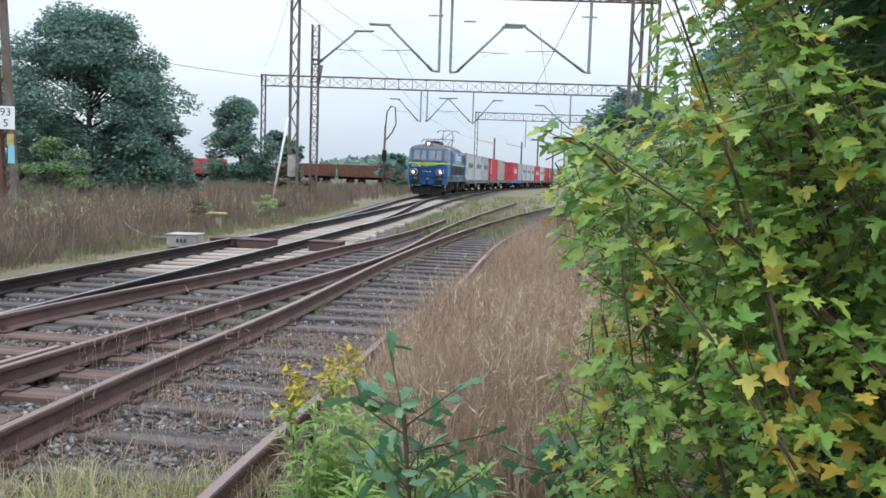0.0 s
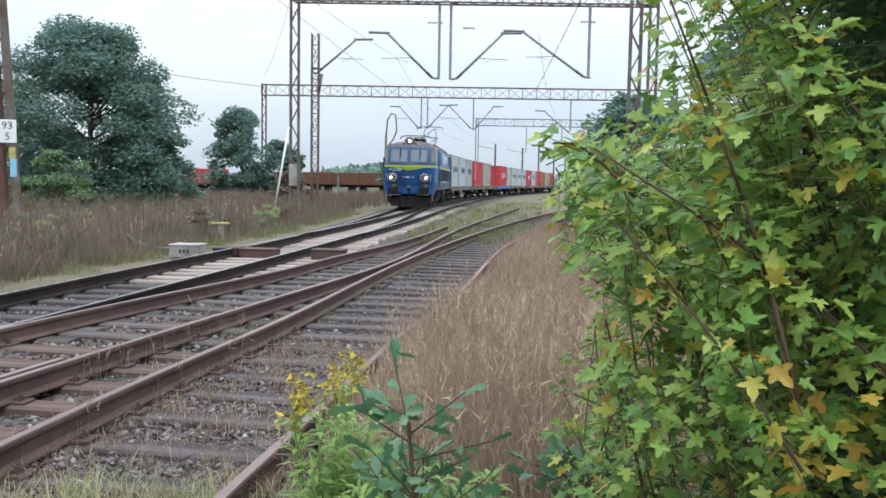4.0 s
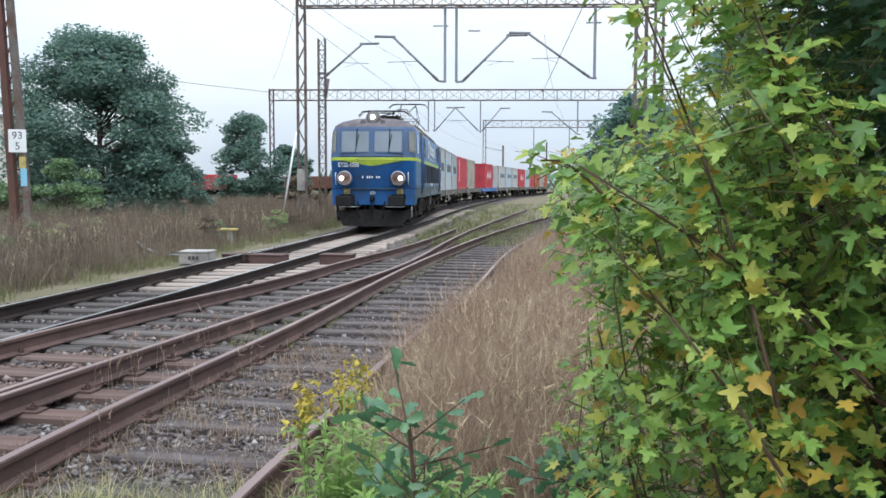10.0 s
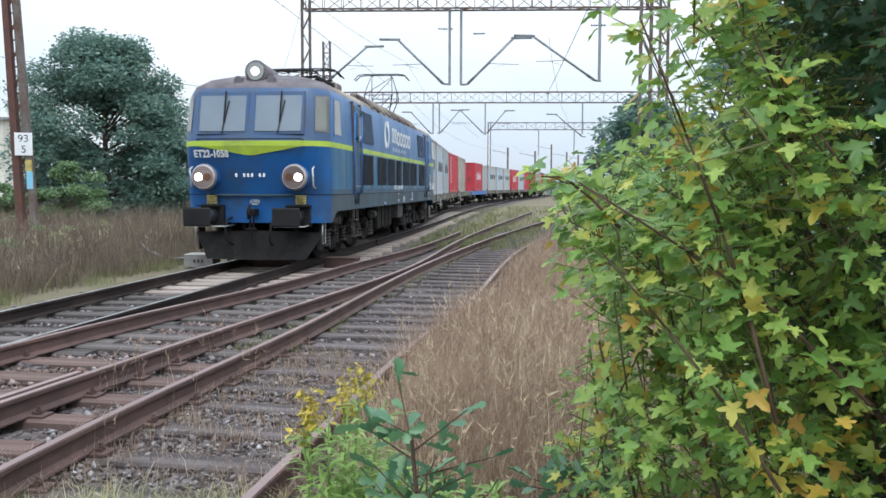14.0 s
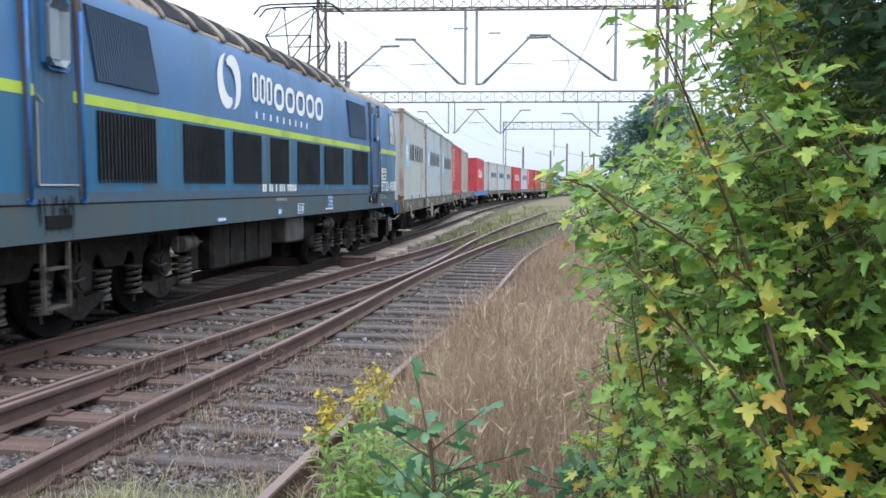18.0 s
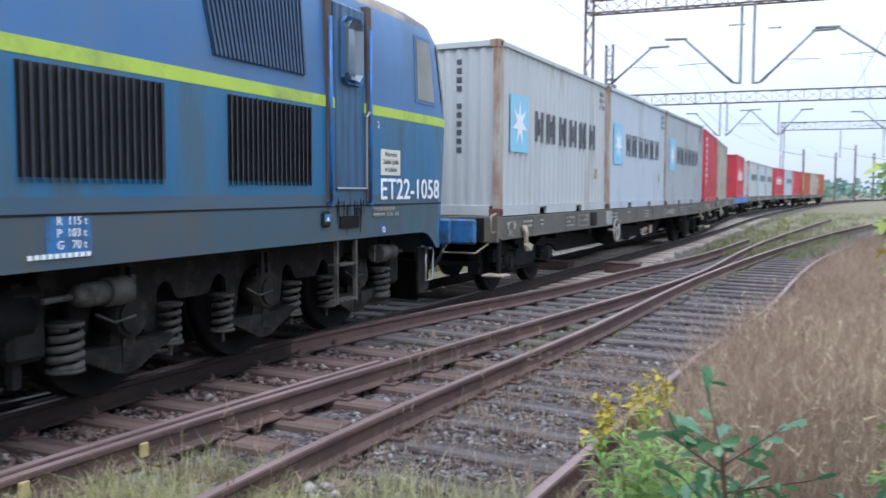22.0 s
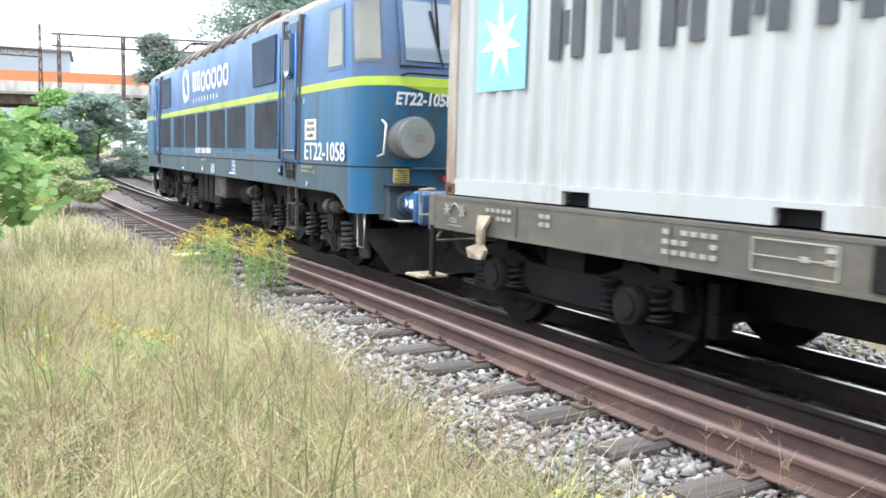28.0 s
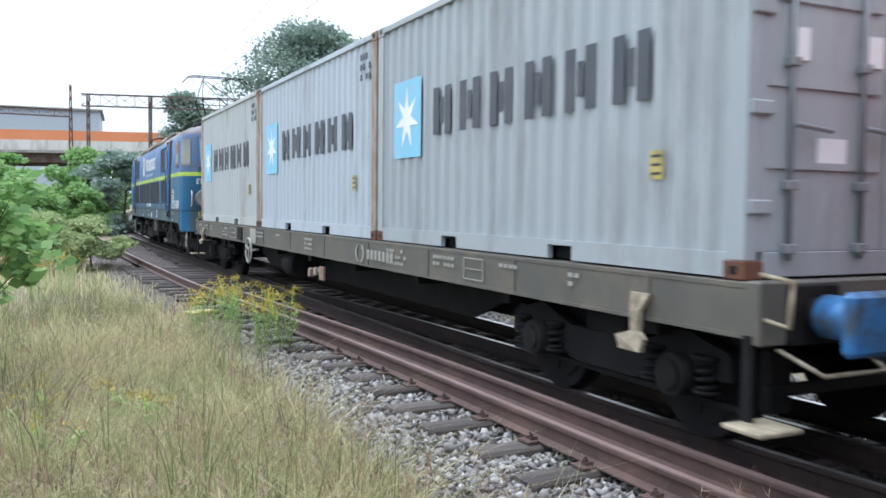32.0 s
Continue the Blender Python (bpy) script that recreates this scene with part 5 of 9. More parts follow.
# ---- small things on the rails ----
def fish_plate(x, y, z, turn, mat, w, h, name, label):
    bm = bmesh.new()
    bbox(bm, -w / 2, w / 2, -0.012, 0.012, 0, h, 0.004)
    for k in (-0.32, 0.32) if w > 0.1 else ():
        cyl(bm, (k * w, 0.012, h / 2), (k * w, 0.03, h / 2), 0.016, 6)
    ob = part(name, bm, MAT[mat], None, label)
    ob.matrix_basis = pose(x, y, z, 0, 0, turn)
    return tagged(ob, category="rail joint plate")


for line, y, w, h in ((R4, 1.54, 0.34, 0.075), (M_NEAR, 1.65, 0.30, 0.07), (R4, 3.42, 0.06, 0.09), (R4, 4.24, 0.06, 0.09), (R4, -1.75, 0.05, 0.07)):
    sl = float((line(y + 0.2) - line(y - 0.2)) / 0.4)
    fish_plate(float(line(y)) + 0.045, y, 0.045, math.degrees(math.atan2(1, sl)) - 180, "yellow_worn", w, h, "joint_plate", "worn yellow painted plate on the rail web")
bm = bmesh.new()
bmesh.ops.create_icosphere(bm, subdivisions=2, radius=0.06)
for v in bm.verts:
    v.co = Vector((v.co.x, v.co.y, v.co.z * 0.8)) * (1 + 0.22 * math.sin(v.co.x * 90) * math.cos(v.co.y * 70))
rl = part("rag", bm, MAT["red_small"], None, "crumpled red rag on the stones beside the rail")
rl.matrix_basis = pose(float(R4(1.52)) + 0.17, 1.52, 0.01)
tagged(rl, category="rag")


# ---- the train: x ahead, y to its left (the camera's side), z from the rail heads ----
def quad_strip(bm, rings, close=False, mi=0):
    for a, b in zip(rings, rings[1:]):
        k = len(a)
        for i in range(k if close else k - 1):
            j = (i + 1) % k
            f = bm.faces.new((a[i], a[j], b[j], b[i]))
            f.material_index, f.smooth = mi, True


def hull(z):
    """Half width and end of the locomotive's body at a height."""
    hw = np.interp(z, [0.84, 1.06, 1.40, 2.40, 3.36, 3.56, 3.70, 3.82, 3.90], [1.46, 1.49, 1.50, 1.50, 1.465, 1.38, 1.18, 0.80, 0.12])
    xe = np.interp(z, [0.84, 1.06, 1.40, 2.35, 2.46, 3.36, 3.56, 3.70, 3.82, 3.90], [8.66, 8.68, 8.70, 9.00, 9.00, 8.80, 8.72, 8.52, 8.10, 7.2])
    return float(hw), float(xe)


def outline(z, grow=0.0, half=False):
    hw, xe = hull(z)
    hw, xe = hw + grow, xe + grow
    k = min(1.0, xe / 8.6)
    w = float(np.clip((z - 1.4) / 0.9, 0, 1))     # the corners grow rounder towards the windows
    mix = lambda low, high: low + (high - low) * w
    q = [(-7.55 * k, hw), (-5, hw), (-2, hw), (2, hw), (5, hw), (7.55 * k, hw), (8.05 * k, hw * 0.995), (mix(8.32 * k, xe - 0.55), hw * 0.985), (xe - mix(0.16, 0.34), hw * mix(0.95, 0.945)),
         (xe - mix(0.07, 0.14), hw * mix(0.86, 0.83)), (xe - mix(0.035, 0.045), hw * mix(0.52, 0.69)), (xe - 0.008, hw * 0.25), (xe, 0)]
    front = q[5:]
    left_back = [(-x, y) for x, y in reversed(front)]
    left = left_back + q[1:5] + front
    right = [(x, -y) for x, y in reversed(left[1:-1])]
    return [(x, y, z) for x, y in (left if half else left + right)]


def skin(name, zs, mat, th, label="", grow=0.0, cap=False, nose=None, nose_x=8.3):
    bm = bmesh.new()
    rings = [[bm.verts.new(p) for p in outline(z, grow)] for z in zs]
    quad_strip(bm, rings[::-1], True)
    if cap:
        bm.faces.new(rings[-1])
    bmesh.ops.recalc_face_normals(bm, faces=bm.faces)
    if nose:
        for f in bm.faces:
            x = f.calc_center_median().x
            f.material_index = 1 if x > nose_x or (x < -nose_x and nose is not MAT["blue_front"]) else 2 if x < -nose_x else 0
    return part(name, bm, [mat, nose, MAT["blue"]] if nose else mat, th, label)


SIDE = pose(0, 0, 0, 90, 0, 180)      # lettering that faces +y: text runs towards -x


def side_text(text, x, z, size, mat, th, y=1.506, squeeze=1.0, name="lettering", bold=0.0, fit=None):
    return lettering(name, text, size, Matrix.Translation((x, y, z)) @ SIDE, mat, th, 0.002, "LEFT", squeeze, bold, fit)


def side_bars(name, cells, mat, th, y, label=""):
    """Flat bars (x0, x1, z0, z1) on a side that faces +y; large ones are parts of their own."""
    if name == "company_name_bars":
        for x0, x1, z0, z1 in cells:
            bm = bmesh.new()
            box(bm, min(x0, x1), max(x0, x1), y, y + 0.004, z0, z1)
            part("name_bar", bm, mat, th, label)
        return
    bm = bmesh.new()
    for x0, x1, z0, z1 in cells:
        box(bm, min(x0, x1), max(x0, x1), y, y + 0.004, z0, z1)
    return part(name, bm, mat, th, label)


def coil(bm, x, y, z0, z1, r, w, turns):
    n = int(turns * 12)
    tube(bm, [(x + r * math.cos(2 * math.pi * i / 12), y + r * math.sin(2 * math.pi * i / 12), z0 + (z1 - z0) * i / n) for i in range(n + 1)], w, 6)
    cyl(bm, (x, y, z0 - 0.025), (x, y, z0), r + 0.03, 14)
    cyl(bm, (x, y, z1), (x, y, z1 + 0.03), r + 0.03, 14)


def wheelset(th, x, r, name="wheelset"):
    bm = bmesh.new()
    for s in (-1, 1):
        cyl(bm, (0, s * 0.70, 0), (0, s * 0.825, 0), r, 28)
        cyl(bm, (0, s * 0.675, 0), (0, s * 0.70, 0), r + 0.028, 28)
        cyl(bm, (0, s * 0.825, 0), (0, s * 0.84, 0), r * 0.80, 24)
        for k in range(6):
            a = k * math.pi / 3
            cyl(bm, (r * 0.55 * math.cos(a), s * 0.83, r * 0.55 * math.sin(a)), (r * 0.55 * math.cos(a), s * 0.848, r * 0.55 * math.sin(a)), r * 0.13, 8)
    cyl(bm, (0, -1.0, 0), (0, 1.0, 0), 0.085, 12)
    ob = part(name, bm, MAT["under_dark"], th)
    ob.matrix_basis = pose(x, 0, r)
    return ob, r


WHEELS = []


def end_of_engine(th, s, lit):
    """Buffers, lamps, windows, plough and rails of one cab end; s is +1 ahead, -1 behind."""
    X = lambda v: s * v
    for y in (-0.875, 0.875):
        bm = bmesh.new()
        bbox(bm, *sorted((X(8.45), X(8.75))), y - 0.24, y + 0.24, 0.76, 1.20, 0.015)
        cyl(bm, (X(8.7), y, 0.98), (X(8.86), y, 0.98), 0.15, 16)
        b = part("buffer", bm, MAT["rubber"] if s > 0 else MAT["blue_grey"], th)
        bm = bmesh.new()
        cyl(bm, (X(8.84), y, 0.98), (X(9.49), y, 0.98), 0.118, 18)
        part("buffer_sleeve", bm, MAT["buffer_blue"] if s < 0 else MAT["blue_grey"], b)
        bm = bmesh.new()
        bbox(bm, *sorted((X(9.49), X(9.55))), y - 0.27, y + 0.27, 0.80, 1.16, 0.025)
        part("buffer_head", bm, MAT["rubber"] if s > 0 else MAT["buffer_blue"], b)
        if s < 0 and y > 0:
            bm = bmesh.new()
            box(bm, -9.20, -9.09, y + 0.112, y + 0.123, 0.94, 1.04)
            plate(bm, [(-8.98, y + 0.122, 0.94), (-9.06, y + 0.122, 0.99), (-8.98, y + 0.122, 1.04)], (0, 1, 0), 0.006)
            part("mark", bm, MAT["white"], b)
        # low headlamp
        yy = 0.90 if y > 0 else -0.92
        bm = bmesh.new()
        cyl(bm, (X(8.42), yy, 1.745), (X(9.02), yy, 1.745), 0.245, 24, 0.245)
        l = part("headlamp", bm, MAT["blue_front"] if s > 0 else MAT["lamp_rim"], th)
        bm = bmesh.new()
        cyl(bm, (X(9.01), yy, 1.745), (X(9.08), yy, 1.745), 0.262, 28, 0.225)
        part("lamp_rim", bm, MAT["lamp_ring"] if s > 0 else MAT["lamp_rim"], l)
        for k, dy in enumerate((-0.09, 0.09) if s > 0 else (-0.03,)):
            bm = bmesh.new()
            cyl(bm, (X(9.075), yy + dy, 1.745), (X(9.09), yy + dy, 1.745), 0.078 if s > 0 else 0.055, 18)
            on = lit and (dy > 0) == (yy > 0)
            part("bulb", bm, MAT["lamp_on"] if on else (MAT["lamp_glass"] if s < 0 else MAT["casting"]), l)
        bm = bmesh.new()
        cyl(bm, (X(9.06), yy, 1.745), (X(9.082), yy, 1.745), 0.215, 24)
        part("lens", bm, MAT["lamp_glass"] if s > 0 else MAT["lamp_off"], l)
        # yellow board, shelf, grab rail
        bm = bmesh.new()
        bbox(bm, *sorted((X(8.70), X(8.74))), yy - 0.065, yy + 0.145, 1.21, 1.39, 0.01)
        bd = part("board", bm, MAT["yellow"], th)
        bm = bmesh.new()
        for k in range(6):
            box(bm, *sorted((X(8.738), X(8.744))), yy - 0.045, yy + 0.09 + 0.035 * (k % 2), 1.23 + 0.026 * k, 1.238 + 0.026 * k)
        part("small_print", bm, MAT["under"], bd)
        bm = bmesh.new()
        box(bm, *sorted((X(8.66), X(8.88))), yy - 0.24, yy + 0.24, 1.165, 1.19)
        part("shelf", bm, MAT["under"], th)
        bm = bmesh.new()
        gy = 1.24 * (1 if y > 0 else -1)
        tube(bm, [(X(8.70), gy, 1.53), (X(8.88), gy, 1.56), (X(8.94), gy, 1.90), (X(8.82), gy, 1.95)], 0.015, 6)
        part("grab_rail", bm, MAT["plate"], th)
        # hanging step and shunter's rail
        bm = bmesh.new()
        sy = 1.32 * (1 if y > 0 else -1)
        tube(bm, [(X(8.30), sy, 0.84), (X(8.30), sy, 0.42), (X(8.52), sy, 0.42), (X(8.52), sy, 0.84)], 0.014, 6)
        part("step_iron", bm, MAT["steel"], th)
        bm = bmesh.new()
        tube(bm, [(X(8.66), y * 1.25, 0.80), (X(9.02), y * 1.25, 0.78), (X(9.05), y * 0.55, 0.78), (X(8.66), y * 0.5, 0.80)], 0.016, 6)
        part("shunter_rail", bm, MAT["steel"], th)
        # windscreen
        z0, z1 = 2.64, 3.36
        (_, e0), (_, e1) = hull(z0), hull(z1)
        y0, y1 = (0.10, 1.02) if y > 0 else (-1.02, -0.10)
        for nm, g, off, mt in (("windscreen_frame", 0.055, 0.012, "blue_nose"), ("windscreen", 0.0, 0.022, "glass")):
            bm = bmesh.new()
            c = [(X(e0 + off), y0 - g, z0 - g), (X(e0 + off), y1 + g, z0 - g), (X(e1 + off), y1 + g, z1 + g), (X(e1 + off), y0 - g, z1 + g)]
            plate(bm, c if s > 0 else c[::-1], (s, 0, 0.4), 0.05)
            part(nm, bm, MAT[mt], th)
        # curved pane round the corner of the cab, with its rubber
        for nm, g, off, mt in (("corner_window_rubber", 0.03, 0.006, "lamp_rim"), ("corner_window", 0.0, 0.012, "cab_glass")):
            bm = bmesh.new()
            rings = []
            for z in (2.66 - g, 3.0, 3.32 + g):
                o = [Vector(p) for p in outline(z, off, True)][-8:]
                pick = [o[2].lerp(o[3], 0.35 - g * 2), o[2].lerp(o[3], 0.7), o[3], o[3].lerp(o[4], 0.5), o[3].lerp(o[4], 0.93 + g)]
                rings.append([bm.verts.new((X(p.x), p.y if y > 0 else -p.y, p.z)) for p in pick])
            quad_strip(bm, rings)
            bmesh.ops.recalc_face_normals(bm, faces=bm.faces)
            part(nm, bm, MAT[mt], th)
        bm = bmesh.new()
        ym = (y0 + y1) / 2
        cyl(bm, (X(e0 + 0.05), ym, z0 - 0.05), (X(e1 + 0.07), ym + 0.12, z1 - 0.12), 0.012, 5)
        cyl(bm, (X(e0 * 0.5 + e1 * 0.5 + 0.07), ym + 0.03, z0 + 0.18), (X(e1 + 0.07), ym + 0.06, z1 + 0.06), 0.016, 5)
        part("wiper", bm, MAT["rubber"], th)
    bm = bmesh.new()
    tube(bm, [(X(8.92), 1.06, 2.47), (X(9.10), 1.04, 2.48), (X(9.13), 0.5, 2.48), (X(9.14), 0, 2.48), (X(9.13), -0.5, 2.48), (X(9.10), -1.04, 2.48), (X(8.92), -1.06, 2.47)], 0.012, 6)
    part("front_rail", bm, MAT["under"], th)
    # lamp on the roof
    bm = bmesh.new()
    cyl(bm, (X(7.6), 0, 3.80), (X(8.56), 0, 3.84), 0.20, 24, 0.225)
    l = part("roof_lamp", bm, MAT["roof_dark"], th)
    bm = bmesh.new()
    cyl(bm, (X(8.56), 0, 3.84), (X(8.60), 0, 3.84), 0.185, 24, 0.17)
    part("lens", bm, MAT["lamp_off"], l)
    bm = bmesh.new()
    cyl(bm, (X(8.595), 0, 3.84), (X(8.61), 0, 3.84), 0.08, 20)
    part("bulb", bm, MAT["lamp_on"] if lit else MAT["lamp_off"], l)
    for y in (-0.42, 0.42):
        bm = bmesh.new()
        cyl(bm, (X(8.15), y * 0.8, 3.68), (X(8.64), y * 0.8, 3.66), 0.05, 12, 0.09)
        part("horn", bm, MAT["roof_dark"], th)
    # lime dart under the front stripe
    bm = bmesh.new()
    (_, ea), (_, eb) = hull(2.34), hull(2.16)
    c = [(X(ea + 0.004), 1.05, 2.345), (X(eb + 0.012), 0.06, 2.17), (X(eb + 0.012), -0.06, 2.17), (X(ea + 0.004), -1.05, 2.345)]
    plate(bm, c if s < 0 else c[::-1], (s, 0, 0), 0.02)
    part("lime_dart", bm, MAT["lime"], th)
    # number and small markings on the nose
    facing = pose(0, 0, 0, 90, 0, 90 if s > 0 else -90)
    lettering("lettering", "ET22-1058", 0.20, Matrix.Translation((X(8.93), -1.14 if s > 0 else 1.12, 2.13)) @ pose(0, 0, 0, 0, 0, -2.6) @ facing @ pose(0, 0, 0, 18.5), MAT["white"], th, 0.004, "LEFT", 0.86, 0.005, (0.82, 0.155))
    bm = bmesh.new()
    for i in range(9):
        if i not in (1, 5, 8):
            box(bm, *sorted((X(8.86), X(8.876))), -0.34 + i * 0.08, -0.30 + i * 0.08, 1.75, 1.82)
    part("number_bars", bm, MAT["white"], th)
    bm = bmesh.new()
    bbox(bm, *sorted((X(8.69), X(8.725))), -0.095, 0.095, 1.20, 1.31, 0.04)
    e = part("emblem", bm, MAT["white"], th)
    bm = bmesh.new()
    bbox(bm, *sorted((X(8.70), X(8.729))), -0.08, 0.08, 1.215, 1.295, 0.03)
    part("emblem_field", bm, MAT["blue"], e)
    bm = bmesh.new()
    box(bm, *sorted((X(8.66), X(8.80))), -0.80, 0.80, 1.385, 1.41)
    part("ledge", bm, MAT["blue_grey"], th)
    if s < 0:
        bm = bmesh.new()
        box(bm, -8.78, -8.66, 0.34, 0.40, 1.24, 1.31)
        part("red_mark", bm, MAT["red_small"], th)
    for y in (-1, 1):
        bm = bmesh.new()
        plate(bm, [(X(8.12), y * 1.30, 0.84), (X(8.45), y * 1.30, 0.84), (X(8.52), y * 1.26, 0.30), (X(8.22), y * 1.26, 0.26)][::int(-s * y)], (0, y, 0), 0.03)
        part("plough_bracket", bm, MAT["bogie"], th)
    # coupling
    bm = bmesh.new()
    bbox(bm, *sorted((X(8.6), X(8.98))), -0.07, 0.07, 0.98, 1.12, 0.01)
    tube(bm, [(X(8.95), 0, 1.0), (X(9.10), 0, 0.95), (X(9.12), 0, 1.1), (X(9.02), 0, 1.18)], 0.035, 7)
    for y in (-0.035, 0.035):
        cyl(bm, (X(8.9), y, 1.0), (X(8.94), y, 0.52), 0.018, 6)
    cyl(bm, (X(8.93), -0.1, 0.72), (X(8.93), 0.1, 0.72), 0.03, 8)
    part("coupling_hook", bm, MAT["under"], th)
    for y in (-0.5, 0.42):
        bm = bmesh.new()
        tube(bm, [(X(8.66), y, 0.95), (X(8.90), y, 0.90), (X(9.02), y, 0.78), (X(9.05), y * 0.97, 0.62), (X(9.0), y * 0.94, 0.50), (X(8.9), y * 0.9, 0.43), (X(8.78), y * 0.88, 0.41)], 0.024, 7)
        part("brake_hose", bm, MAT["rubber"], th)
    # plough
    bm = bmesh.new()
    c = [(8.70, 1.02, 0.11), (8.86, 0.0, 0.11), (8.70, -1.02, 0.11), (8.44, -1.34, 0.64), (8.60, 0.0, 0.68), (8.44, 1.34, 0.64)]
    c = [(X(x), y, z) for x, y, z in c]
    for a in ((0, 1, 4, 5), (1, 2, 3, 4)):
        p = [c[i] for i in a]
        plate(bm, p if s > 0 else p[::-1], (s, 0, 0), 0.02)
    bmesh.ops.remove_doubles(bm, verts=bm.verts, dist=1e-4)
    part("plough", bm, MAT["under"], th)
    for y in (-0.8, -0.3, 0.25, 0.75):
        bm = bmesh.new()
        box(bm, *sorted((X(8.3), X(8.52))), y - 0.03, y + 0.03, 0.4, 0.84)
        part("plough_stay", bm, MAT["under"], th)


def pantograph(th, x, raised, s):
    p = empty("pantograph")
    p.parent = th
    p.matrix_basis = pose(x, 0, 3.84)
    bm = bmesh.new()
    for y in (-0.55, 0.55):
        bar(bm, (-0.85, y, 0.22), (0.85, y, 0.22), 0.06)
        for k in (-0.7, 0.7):
            for i in range(4):
                cyl(bm, (k, y, i * 0.05), (k, y, i * 0.05 + 0.028), 0.075, 10)
    for k in (-0.7, 0.0, 0.7):
        bar(bm, (k, -0.55, 0.22), (k, 0.55, 0.22), 0.05)
    part("base_frame", bm, MAT["under"], p)
    h = 1.70 if raised else 0.48
    mid = 0.92 if raised else 0.34
    w = 0.72 if raised else 0.95
    bm = bmesh.new()
    for sx in (-1, 1):
        for y in (-0.5, 0.5):
            cyl(bm, (sx * 0.28, y * 0.6, 0.24), (sx * w, y, mid), 0.018, 6)
            cyl(bm, (sx * w, y, mid), (sx * 0.10, y * 0.75, h - 0.10), 0.013, 6)
        cyl(bm, (sx * w, -0.5, mid), (sx * w, 0.5, mid), 0.013, 6)
        cyl(bm, (sx * w, -0.5, mid), (sx * 0.10, 0.37, h - 0.10), 0.012, 5)
        cyl(bm, (sx * 0.28, -0.3, 0.24), (sx * w, 0.5, mid), 0.014, 5)
    part("linkage", bm, MAT["under"], p)
    bm = bmesh.new()
    for sx in (-0.16, 0.16):
        tube(bm, [(sx, -0.98, h - 0.20), (sx, -0.82, h - 0.03), (sx, -0.6, h), (sx, 0.6, h), (sx, 0.82, h - 0.03), (sx, 0.98, h - 0.20)], 0.018, 6)
    bar(bm, (-0.16, -0.35, h - 0.06), (0.16, -0.35, h - 0.06), 0.03)
    bar(bm, (-0.16, 0.35, h - 0.06), (0.16, 0.35, h - 0.06), 0.03)
    part("collector_head", bm, MAT["under"], p)


